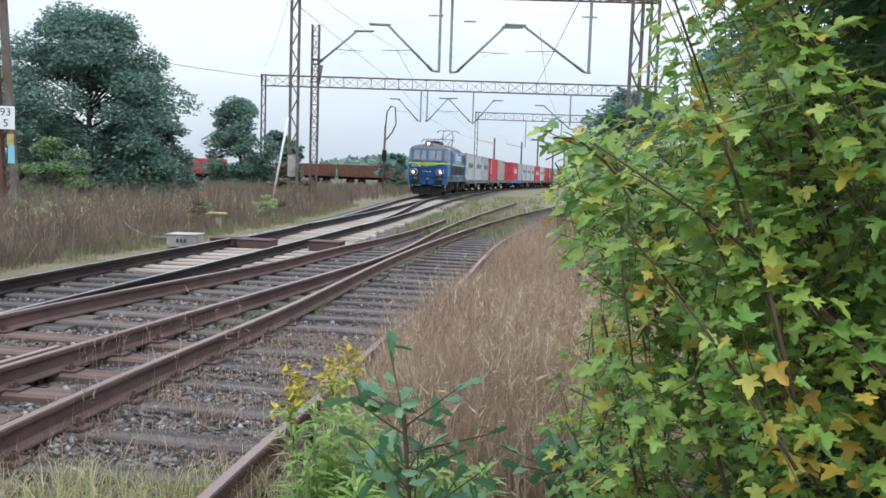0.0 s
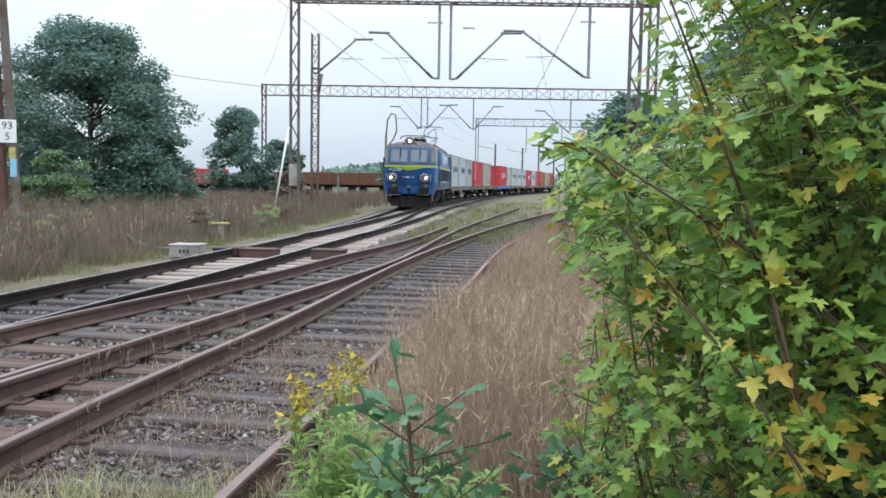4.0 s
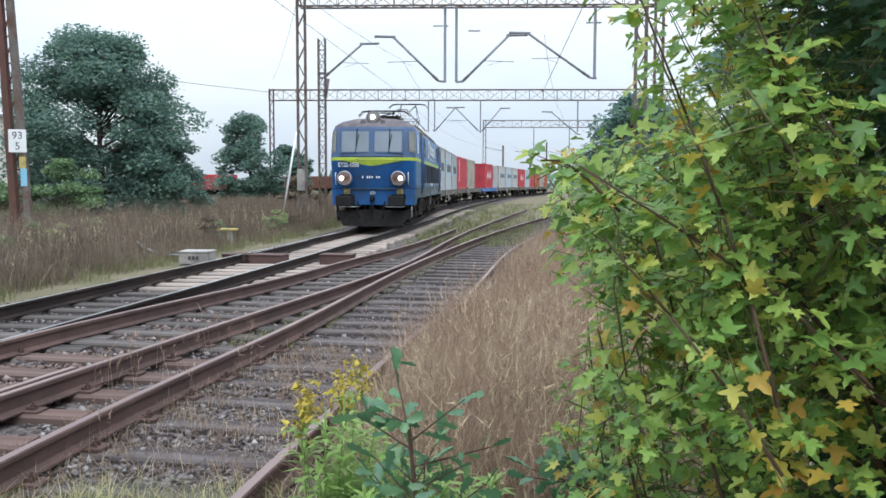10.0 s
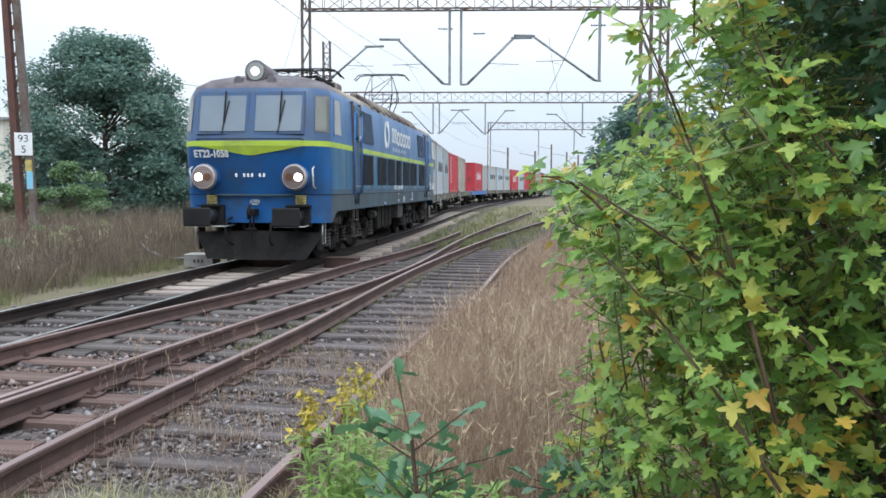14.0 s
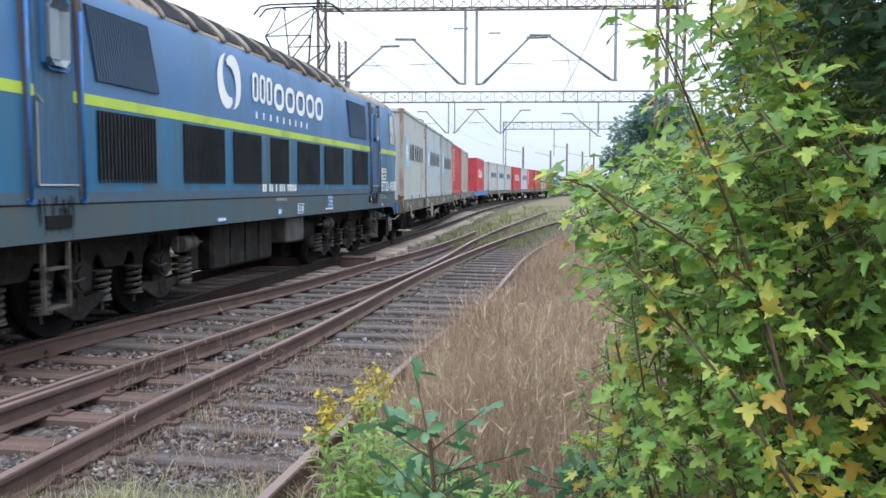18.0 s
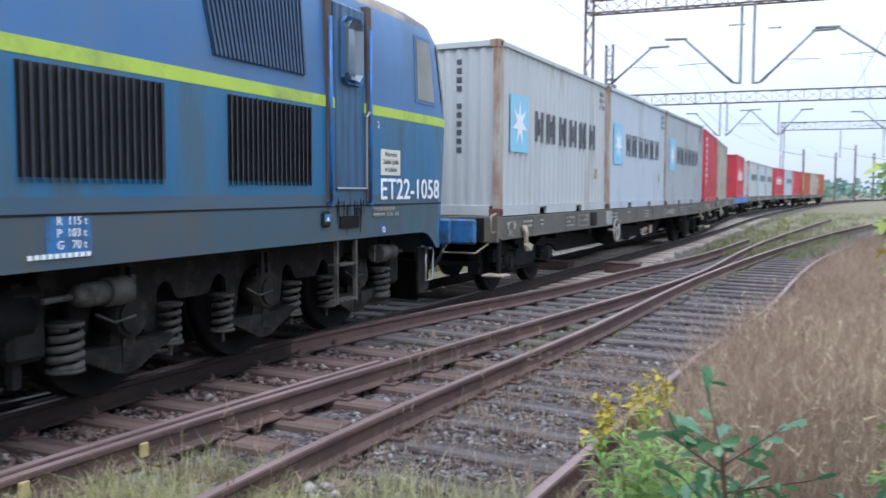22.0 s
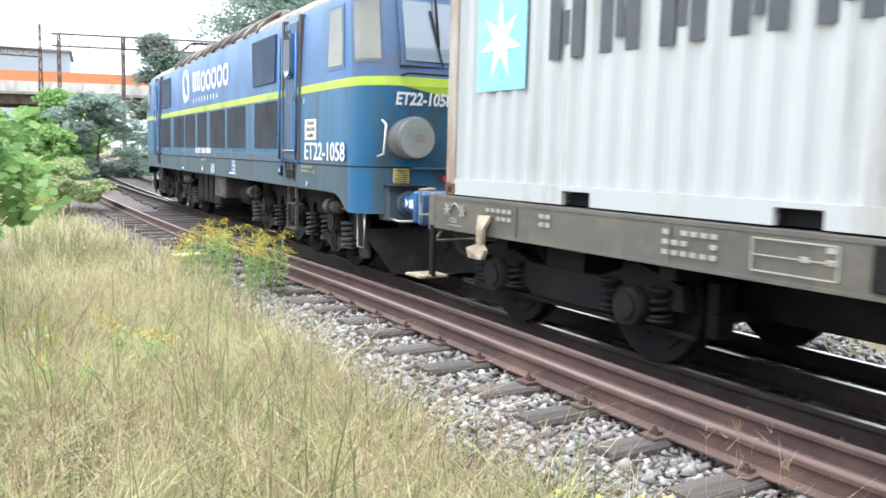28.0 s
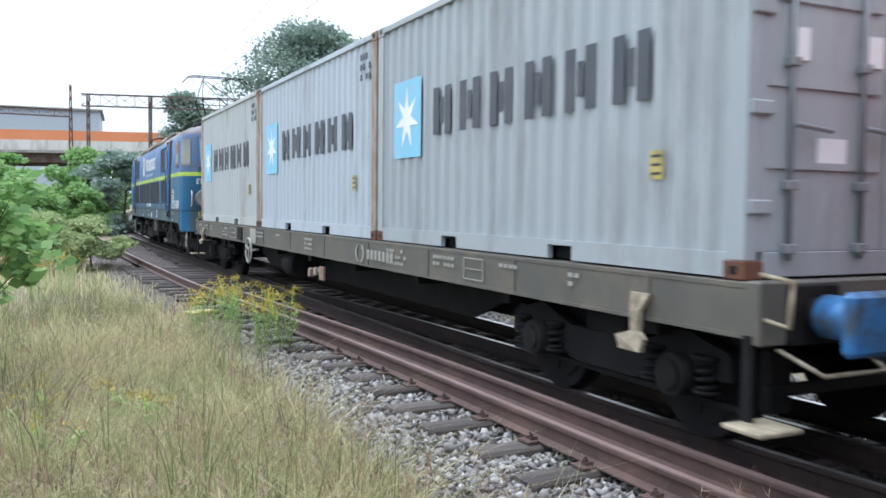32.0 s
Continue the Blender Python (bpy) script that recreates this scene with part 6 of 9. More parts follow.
def engine_bogie(th, xc):
    b = empty("bogie")
    b.parent = th
    b.matrix_basis = pose(xc, 0, 0)
    for s in (-1, 1):
        y = s * 1.0
        bm = bmesh.new()
        # side plate with an arch over every axle box
        pts = [(-2.45, 1.0), (2.45, 1.0)]
        low = []
        for k in range(99):
            x = 2.45 - 4.9 * k / 98
            d = min(abs(x - a) for a in (-1.75, 0.0, 1.75))
            if d < 0.26:
                z = 0.60 + 0.26 * math.sqrt(1 - (d / 0.26) ** 2)
            elif d < 0.41:
                z = 0.44
            elif d < 0.66:
                z = 0.62 + 0.20 * math.sqrt(max(0.0, 1 - ((d - 0.535) / 0.125) ** 2))
            else:
                z = 0.66 if d < 0.9 else 0.62
            low.append((x, z))
        plate(bm, [(x, y, z) for x, z in (pts + low)][::-s], (0, s, 0), 0.05)
        part("side_frame", bm, MAT["bogie"], b)
        for a in (-1.75, 0.0, 1.75):
            bm = bmesh.new()
            cyl(bm, (a, s * 0.92, 0.625), (a, s * 1.16, 0.625), 0.165, 18)
            cyl(bm, (a, s * 1.16, 0.625), (a, s * 1.185, 0.625), 0.13, 18)
            bmesh.ops.create_cone(bm, cap_ends=True, segments=4, radius1=0.13, radius2=0.10, depth=0.24, matrix=Matrix.Translation((a, s * 1.05, 0.40)))
            part("axle_box", bm, MAT["bogie"], b)
            for k in (-0.05, 0.05):
                bm = bmesh.new()
                bar(bm, (a + k, s * 1.10, 0.76), (a + k, s * 1.10, 0.98), 0.05)
                part("hanger", bm, MAT["bogie"], b)
            bm = bmesh.new()
            bar(bm, (a - 0.11, s * 1.06, 0.80), (a + 0.11, s * 1.06, 0.80), 0.07)
            part("crossbar", bm, MAT["bogie"], b)
            bm = bmesh.new()
            tube(bm, [(a, s * 1.19, 0.625), (a + 0.2, s * 1.19, 0.60), (a + 0.36, s * 1.17, 0.68)], 0.010, 5)
            part("earth_cable", bm, MAT["spring"], b)
            bm = bmesh.new()
            for k in range(10):
                w, z = 0.60 - 0.05 * k, 0.415 - 0.022 * k
                pts = [(a - w, z + 0.02), (a - w * 0.5, z), (a, z - 0.008), (a + w * 0.5, z), (a + w, z + 0.02)]
                o = [(x, s * 1.11, q) for x, q in pts] + [(x, s * 1.11, q - 0.0205) for x, q in reversed(pts)]
                plate(bm, o[::s], (0, s, 0), 0.13)
            box(bm, a - 0.06, a + 0.06, s * 1.05 - 0.075, s * 1.05 + 0.075, 0.235, 0.46)
            part("leaf_spring", bm, MAT["bogie"], b)
            for q in (-0.54, 0.54):
                if abs(a + q) > 2.2:
                    continue
                bm = bmesh.new()
                coil(bm, a + q, s * 1.04, 0.34, 0.62, 0.075, 0.024, 4)
                cyl(bm, (a + q, s * 1.04, 0.22), (a + q, s * 1.04, 0.34), 0.018, 6)
                part("coil_spring", bm, MAT["spring"], b)
        bm = bmesh.new()
        coil(bm, 2.32, s * 1.10, 0.33, 0.62, 0.10, 0.030, 4.2)
        part("coil_spring", bm, MAT["spring"], b)
        bm = bmesh.new()
        coil(bm, -2.32, s * 1.10, 0.33, 0.62, 0.10, 0.030, 4.2)
        part("coil_spring", bm, MAT["spring"], b)
        for e in (-1, 1):
            bm = bmesh.new()
            cyl(bm, (e * 1.92, s * 1.26, 0.84), (e * 2.12, s * 1.26, 0.84), 0.105, 14)
            cyl(bm, (e * 2.12, s * 1.26, 0.84), (e * 2.34, s * 1.26, 0.84), 0.085, 14)
            cyl(bm, (e * 2.34, s * 1.26, 0.84), (e * 2.40, s * 1.26, 0.84), 0.085, 14, 0.04)
            cyl(bm, (e * 2.40, s * 1.26, 0.84), (e * 2.62, s * 1.24, 0.83), 0.022, 8)
            bar(bm, (e * 1.86, s * 1.26, 0.76), (e * 1.86, s * 1.26, 0.94), 0.05)
            part("brake_cylinder", bm, MAT["spring"], b)
            bm = bmesh.new()
            bbox(bm, *sorted((e * 2.48, e * 2.78)), s * 1.05 - 0.08, s * 1.05 + 0.08, 0.42, 0.92, 0.04)
            bar(bm, (e * 2.68, s * 1.05, 0.95), (e * 2.66, s * 1.0, 0.25), 0.07)
            part("brake_hanger", bm, MAT["bogie"], b)
    bm = bmesh.new()
    box(bm, -2.4, 2.4, -0.62, 0.62, 0.55, 1.02)
    for a in (-1.75, 0, 1.75):
        box(bm, a - 0.45, a + 0.45, -0.5, 0.5, 0.25, 0.9)
    part("motor_frame", bm, MAT["under_dark"], b)
    # dark boxes added to stop light showing through between the axles
    for k in (-2.38, -0.875, 0.875, 2.38):
        bm = bmesh.new()
        bbox(bm, k - 0.42, k + 0.42, -0.60, 0.60, 0.20, 0.62, 0.03)
        part("gap_block", bm, MAT["under_dark"], b)
    return b


def build_engine():
    th = empty("electric_locomotive", label="dirty blue six-axle electric locomotive with a lime stripe", category="locomotive")
    skin("lower_body", [1.06, 1.40], MAT["blue_grey"], th, "grime-grey lower body side", nose=MAT["blue_front"])
    skin("dusty_band", [1.40, 1.51], MAT["blue_dusty"], th, "blue paint greyed with dust", nose=MAT["blue_front"])
    skin("body_side", [1.51, 1.7, 2.05, 2.35], MAT["blue"], th, "blue body side with rain streaks", nose=MAT["blue_front"])
    skin("stripe", [2.35, 2.455], MAT["lime"], th, "lime green waist stripe", 0.003)
    skin("upper_body", [2.455, 2.8, 3.36, 3.50], MAT["blue_up"], th, "faded blue upper body", nose=MAT["blue_nose"])
    skin("roof", [3.50, 3.56, 3.63, 3.70, 3.76, 3.82, 3.87, 3.90], MAT["roof"], th, "rust-stained cream roof, sooty at its ends", 0.0, True, MAT["roof_dark"], 7.3)
    skin("seam", [1.392, 1.408], MAT["under"], th, "", 0.004)
    bm = bmesh.new()
    bm.faces.new([bm.verts.new(p) for p in outline(1.065)])
    part("floor", bm, MAT["under_dark"], th)
    # nose aprons with the curved cut over the wheels
    for s in (-1, 1):
        bm = bmesh.new()
        hw, xe = hull(1.06)
        run = [(7.60, hw), (7.74, hw * .998), (7.86, hw * .995), (7.98, hw * .996), (8.08, hw * 0.994), (8.14, hw * .992), (8.2, hw * .990), (8.27, hw * .987), (8.32, hw * 0.985), (xe - 0.16, hw * 0.95), (xe - 0.07, hw * 0.86), (xe - 0.035, hw * 0.52), (xe, 0)]
        run = run + [(x, -y) for x, y in reversed(run[:-1])]
        cut = lambda x: float(np.interp(x, [7.60, 7.85, 8.0, 8.1, 8.2, 8.28, 8.32], [1.058, 1.055, 1.03, 0.98, 0.91, 0.85, 0.84]))
        a = [bm.verts.new((s * x, y, 1.062)) for x, y in run]
        b = [bm.verts.new((s * x, y, cut(x))) for x, y in run]
        quad_strip(bm, [a, b])
        for f in bm.faces:
            f.material_index = 1 if abs(f.calc_center_median().x) > 8.42 else 0
        part("nose_apron", bm, [MAT["blue_grey"], MAT["blue_front"] if s > 0 else MAT["blue"]], th)
    for y in (-1, 1):
        bm = bmesh.new()
        bbox(bm, -1.30, -0.40, *sorted((y * 0.9, y * 1.38)), 0.62, 1.05, 0.03)
        part("equipment_box", bm, MAT["hung_box"], th, "brown-grey equipment box under the floor")
        bm = bmesh.new()
        bbox(bm, -0.15, 2.15, *sorted((y * 0.7, y * 1.22)), 0.40, 1.05, 0.04)
        bb = part("battery_box", bm, MAT["bogie"], th, "sooty battery box under the floor")
        for k in (0.45, 1.0, 1.55):
            bm = bmesh.new()
            bar(bm, (k, y * 1.225, 0.45), (k, y * 1.225, 1.04), 0.03)
            part("rib", bm, MAT["bogie"], bb)
        bm = bmesh.new()
        cyl(bm, (-2.55, y * 0.95, 0.74), (-1.55, y * 0.95, 0.74), 0.22, 18)
        part("air_tank", bm, MAT["under"], th)
    # louvres along both sides
    lower = [(-5.36, -4.12), (-3.40, -2.15), (-1.84, -0.63), (-0.18, 0.63), (1.02, 2.05), (2.34, 3.54), (4.20, 5.385)]
    upper = [(-5.25, -5.22, -3.95, -3.78), (4.12, 4.30, 5.38, 5.52)]
    for y in (-1, 1):
        for x0, x1 in lower:
            bm = bmesh.new()
            box(bm, x0, x1, *sorted((y * 1.45, y * 1.502)), 1.63, 2.315)
            g = part("louvre", bm, MAT["grille"], th, "dark vertical-slatted ventilation louvre")
            bm = bmesh.new()
            n = int((x1 - x0) / 0.068)
            for k in range(n):
                c = Matrix.Translation((x0 + (k + 0.5) * (x1 - x0) / n, y * 1.512, 0)) @ pose(0, 0, 0, 0, 0, 42 * y)
                box(bm, -0.027, 0.027, -0.003, 0.004, 1.60, 2.315, c)
            part("slats", bm, MAT["slat"], g)
        for a0, a1, b0, b1 in upper:
            bm = bmesh.new()
            o = [(a0, y * 1.503, 2.60), (b0, y * 1.503, 2.60), (b1, y * 1.478, 3.32), (a1, y * 1.478, 3.32)]
            plate(bm, o[::-y], (0, y, 0.03), 0.05)
            g = part("louvre", bm, MAT["grille_blue"], th, "dark blue slatted louvre beside the cab door")
            bm = bmesh.new()
            n = int((b0 - a0) / 0.052)
            for k in range(n):
                t0 = (k + 0.5) / n
                lo, hi = Vector((a0 + (b0 - a0) * t0, y * 1.51, 2.60)), Vector((a1 + (b1 - a1) * t0, y * 1.485, 3.32))
                bar(bm, lo, hi, 0.030, 0.014)
            part("slats", bm, MAT["grille_blue"], g)
        # cab doors with rails, glass and streaked steps
        for s in (-1, 1):
            d0, d1 = s * 5.765, s * 6.365
            bm = bmesh.new()
            bbox(bm, *sorted((d0, d1)), *sorted((y * 1.40, y * 1.512)), 1.56, 3.38, 0.02)
            dr = part("cab_door", bm, MAT["blue_wet"], th, "blue cab door with rain streaks")
            bm = bmesh.new()
            cx = (d0 + d1) / 2
            bbox(bm, cx - 0.19, cx + 0.19, *sorted((y * 1.50, y * 1.522)), 2.60, 3.26, 0.06)
            part("door_window_frame", bm, MAT["blue_up"], dr)
            bm = bmesh.new()
            bbox(bm, cx - 0.15, cx + 0.15, *sorted((y * 1.51, y * 1.528)), 2.64, 3.22, 0.07)
            part("door_window", bm, MAT["glass"], dr)
            bm = bmesh.new()
            cyl(bm, (d0, y * 1.53, 1.575), (d1, y * 1.53, 1.575), 0.012, 6)
            cyl(bm, (d1, y * 1.53, 1.575), (d1, y * 1.53, 2.3), 0.012, 6)
            cyl(bm, (d1 - s * 0.05, y * 1.55, 2.30), (d1 + s * 0.03, y * 1.55, 2.36), 0.014, 6)
            part("door_rail", bm, MAT["steel"], dr)
            for xx in (s * 5.66, s * 6.46):
                bm = bmesh.new()
                box(bm, xx - 0.05, xx + 0.05, *sorted((y * 1.42, y * 1.507)), 1.42, 3.44)
                part("pillar", bm, MAT["pillar"], th)
                bm = bmesh.new()
                cyl(bm, (xx + 0.03, y * 1.545, 1.44), (xx + 0.03, y * 1.545, 3.20), 0.019, 8)
                cyl(bm, (xx + 0.03, y * 1.545, 1.46), (xx + 0.03, y * 1.50, 1.44), 0.016, 6)
                bbox(bm, xx - 0.03, xx + 0.03, *sorted((y * 1.5, y * 1.55)), 1.40, 1.45, 0.008)
                part("handrail", bm, MAT["rail_blue"], th, "blue handrail beside the cab door")
            drip = random.Random(int(40 + 3 * s + y))
            bm = bmesh.new()
            for k in range(44):
                x0, top, ln, wd = s * drip.uniform(5.80, 6.36), drip.uniform(1.36, 1.49), drip.uniform(0.05, 0.30), drip.uniform(0.0015, 0.006)
                z0 = max(1.075, top - ln)
                plate(bm, [(x0 - wd, y * 1.5075, top), (x0 - wd * 0.4, y * 1.5075, z0), (x0 + wd * 0.4, y * 1.5075, z0), (x0 + wd, y * 1.5075, top)][::-int(-y)], (0, y, 0), 0.002)
            tagged(part("drip_stain", bm, MAT["under_dark"], th, "dark oily drip stains"), kind="stuff")
            bm = bmesh.new()
            box(bm, *sorted((s * 5.86, s * 6.24)), *sorted((y * 1.40, y * 1.512)), 1.18, 1.30)
            part("foothold", bm, MAT["under_dark"], th)
            bm = bmesh.new()
            a, b = s * 5.86, s * 6.24
            for xx in (a, b):
                bm = bmesh.new()
                box(bm, xx - 0.014, xx + 0.014, *sorted((y * 1.44, y * 1.48)), 0.42, 1.08)
                part("ladder_rail", bm, MAT["spring"], th)
            for z in (0.44, 0.80):
                bm = bmesh.new()
                box(bm, a + (0.014 if a < b else -0.014), b - (0.014 if a < b else -0.014), *sorted((y * 1.36, y * 1.5)), z, z + 0.02)
                part("rung", bm, MAT["spring"], th)
            for x0, x1 in ((7.66, 8.16),):
                k = 0.992
                for nm, g, o, mt in (("side_window_frame", 0.04, 0.010, "blue_up"), ("side_window", 0.0, 0.017, "cab_glass")):
                    bm = bmesh.new()
                    (h0, _), (h1, _) = hull(2.60), hull(3.32)
                    c = [(s * (x0 - g), y * (h0 + o), 2.62 - g), (s * (x1 + g), y * (h0 * k + o), 2.62 - g), (s * (x1 + g - 0.10), y * (h1 * k + o), 3.32 + g), (s * (x0 - g), y * (h1 + o), 3.32 + g)]
                    plate(bm, c[::-1] if s * y > 0 else c, (0, y, 0), 0.03)
                    part(nm, bm, MAT[mt], th)
            if y > 0 and s < 0:
                # class number and works plate, at the right of each cab as one faces the side
                tx = -6.73
                side_text("ET22-1058", tx, 1.455, 0.345, MAT["white"], th, fit=(1.56, 0.234), bold=0.003)
                bm = bmesh.new()
                px = tx
                bbox(bm, px - 0.47, px, 1.50, 1.508, 1.72, 2.0, 0.004)
                pl = part("works_plate", bm, MAT["plate"], th, "cream works plate with dark lettering")
                for k, tx2 in enumerate(("Wschodni", "Zakład Spółki", "w Lublinie")):
                    lettering("lettering", tx2, 0.078, Matrix.Translation((px - 0.235, 1.5095, 1.925 - 0.082 * k)) @ SIDE, MAT["ink"], pl, 0.001, "CENTER", 0.9)
                side_text("2", tx + 0.08, 2.22, 0.10, MAT["white"], th)
                side_text("PÓŁNOCNY ZAKŁAD SPÓŁKI", tx + 0.17, 1.335, 0.06, MAT["wagon_text"], th, fit=(0.50, 0.05))
                side_text("NAPRAWA POZIOM P4", tx + 0.17, 1.275, 0.055, MAT["wagon_text"], th, fit=(0.27, 0.04))
                side_text("22-06-  015", tx - 0.13, 1.275, 0.065, MAT["wagon_text"], th)
                side_bars("blue_mark", [(tx - 0.02, tx - 0.14, 1.09, 1.17)], MAT["buffer_blue"], th, 1.494)
                bm = bmesh.new()
                bmesh.ops.create_circle(bm, segments=16, radius=0.026)
                ring = [(tx - 0.08 + 0.027 * math.cos(i * math.pi / 8), 1.5, 1.13 + 0.027 * math.sin(i * math.pi / 8)) for i in range(17)]
                tube(bm, ring, 0.006, 5)
                part("ring_mark", bm, MAT["white"], th)
                sx = s * 5.585
                bm = bmesh.new()
                bbox(bm, sx - 0.07, sx + 0.07, 1.49, 1.53, 1.20, 1.36, 0.02)
                sb = part("socket_box", bm, MAT["under"], th)
                bm = bmesh.new()
                box(bm, sx - 0.055, sx + 0.055, 1.53, 1.534, 1.25, 1.33)
                bd_ = part("blue_plate", bm, MAT["buffer_blue"], sb)
                bm = bmesh.new()
                plate(bm, [(sx - 0.03, 1.539, 1.265), (sx + 0.03, 1.539, 1.265), (sx, 1.539, 1.30)][::-1], (0, 1, 0), 0.004)
                part("arrow", bm, MAT["white"], sb)
    # white company emblem and name on the upper side, as plain shapes
    y = 1.482
    bm = bmesh.new()
    for f in (1, -1):
        n, cx, cz = 12, 2.12, 2.98
        for i in range(n):
            p = []
            for t in (i / n, (i + 1) / n):
                a = radians(62 + 190 * t)
                w = 0.19 * math.sin(math.pi * min(1.0, 0.06 + t)) ** 0.7
                for r in (0.265 - w * 0.5, 0.265 + w * 0.5):
                    p.append((cx + f * (r * math.cos(a) - 0.04), y + 0.012, cz + f * (1.25 * r * math.sin(a) - 0.05)))
            plate(bm, [p[0], p[1], p[3], p[2]], (0, 1, 0), 0.006)
    part("emblem", bm, MAT["white"], th, "white swirl emblem on the side")

    def loop_shape(x, w, z0, z1, st):
        """A plain rounded ring that stands for one large letter."""
        bm = bmesh.new()
        r, n = min(w, z1 - z0) * 0.42, 4
        pts = []
        for qx, qz, a0 in ((x - r, z1 - r, 0), (x - w + r, z1 - r, 90), (x - w + r, z0 + r, 180), (x - r, z0 + r, 270)):
            for i in range(n + 1):
                a = radians(a0 + 90 * i / n)
                pts.append((qx + r * math.cos(a), qz + r * math.sin(a), math.cos(a), math.sin(a)))
        k = len(pts)
        for i in range(k):
            (xa, za, ca, sa), (xb, zb, cb, sb) = pts[i], pts[(i + 1) % k]
            plate(bm, [(xa, y + 0.012, za), (xa - st * ca, y + 0.012, za - st * sa), (xb - st * cb, y + 0.012, zb - st * sb), (xb, y + 0.012, zb)], (0, 1, 0), 0.006)
        bmesh.ops.remove_doubles(bm, verts=bm.verts, dist=1e-4)
        part("name_shape", bm, MAT["white"], th)

    for k in range(3):
        loop_shape(1.30 - 0.28 * k, 0.23, 2.80, 3.22, 0.06)
    for k in range(5):
        loop_shape(0.42 - 0.52 * k, 0.44, 2.76, 3.17, 0.085)
    side_bars("company_name_bars", [(1.20 - k * 0.29, 1.20 - k * 0.29 - 0.055, 2.56, 2.66) for k in range(9)], MAT["white"], th, y + 0.014)
    # vehicle number as bars, load table
    side_bars("number_bars", [(0.97 - k * 0.0915, 0.97 - k * 0.0915 - 0.055, 1.485, 1.60) for k in range(17) if k not in (2, 5, 7, 11)], MAT["white"], th, 1.5)
    side_bars("number_bars", [(0.38 - k * 0.07, 0.38 - k * 0.07 - 0.04, 1.335, 1.38) for k in range(7)], MAT["wagon_text"], th, 1.5)
    for k, t2 in enumerate(("R  115 t", "P  103 t", "G   70 t")):
        side_text(t2, -2.42, 1.335 - 0.075 * k, 0.075, MAT["white"], th, 1.502)
    side_bars("blue_field", [(-2.34, -2.70, 1.13, 1.41)], MAT["buffer_blue"], th, 1.496)
    side_bars("small_lettering", [(-2.20 - k * 0.05, -2.20 - k * 0.05 - 0.035, 1.13, 1.16) for k in range(10)], MAT["white"], th, 1.5)
    side_bars("blue_field", [(2.6, 2.3, 1.09, 1.16), (0.35, 0.15, 1.09, 1.24), (-0.62, -0.94, 1.10, 1.28)], MAT["buffer_blue"], th, 1.497)
    side_bars("small_lettering", [(2.58 - k * 0.05, 2.58 - k * 0.05 - 0.03, 1.105, 1.145) for k in range(5)] + [(0.31 - k * 0.05, 0.31 - k * 0.05 - 0.03, 1.13, 1.2) for k in range(3)], MAT["white"], th, 1.502)
    side_bars("white_border", [(-0.63, -0.93, 1.265, 1.275), (-0.63, -0.93, 1.105, 1.115), (-0.63, -0.645, 1.115, 1.265), (-0.915, -0.93, 1.115, 1.265)], MAT["white"], th, 1.502)
    side_text("125", -0.665, 1.145, 0.13, MAT["white"], th, 1.503, fit=(0.22, 0.09))
    # roof gear
    for y in (-1, 1):
        for k in range(9):
            x = -3.8 + k * 0.86
            bm = bmesh.new()
            pts = [(x, y * 1.41, 3.50), (x + 0.76, y * 1.41, 3.50), (x + 0.76, y * 1.02, 3.87), (x, y * 1.02, 3.87)]
            plate(bm, pts[::y], (0, y, 1), 0.10)
            rl = part("roof_louvre", bm, MAT["roof_dark"], th)
            bm = bmesh.new()
            for i in range(8):
                t = (i + 0.5) / 8
                yy, zz = y * (1.40 - 0.36 * t), 3.545 + 0.335 * t
                box(bm, x + 0.05, x + 0.71, *sorted((yy - 0.014, yy + 0.020)), zz, zz + 0.016)
            part("slats", bm, MAT["slat"], rl)
            for e in (x - 0.05, x + 0.76):
                bm = bmesh.new()
                tube(bm, [(e, y * 1.44, 3.50), (e, y * 1.38, 3.60), (e, y * 1.26, 3.72), (e, y * 1.10, 3.83), (e, y * 1.0, 3.88)], 0.028, 6)
                part("rib", bm, MAT["roof"], rl)
        bm = bmesh.new()
        bbox(bm, -4.05, 4.1, *sorted((y * 0.90, y * 1.02)), 3.74, 3.885, 0.02)
        part("roof_kerb", bm, MAT["roof"], th, "cream kerb above the roof louvres")
    bm = bmesh.new()
    bbox(bm, 3.0, 3.75, -0.45, 0.45, 3.84, 4.22, 0.03)
    part("roof_box", bm, MAT["roof"], th, "weathered box on the roof")
    bm = bmesh.new()
    cyl(bm, (-3.6, 0.1, 4.14), (2.8, 0.1, 4.14), 0.02, 6)
    for k in range(6):
        for i in range(4):
            cyl(bm, (-3.4 + k * 1.2, 0.1, 3.86 + i * 0.06), (-3.4 + k * 1.2, 0.1, 3.89 + i * 0.06), 0.07, 9)
    part("roof_conductor", bm, MAT["casting"], th)
    pantograph(th, 5.2, False, 1)
    pantograph(th, -5.2, True, -1)
    end_of_engine(th, 1, True)
    end_of_engine(th, -1, False)
    for xc in (5.15, -5.15):
        engine_bogie(th, xc)
        for a in (-1.75, 0, 1.75):
            WHEELS.append(wheelset(th, xc + a, 0.625))
    return th


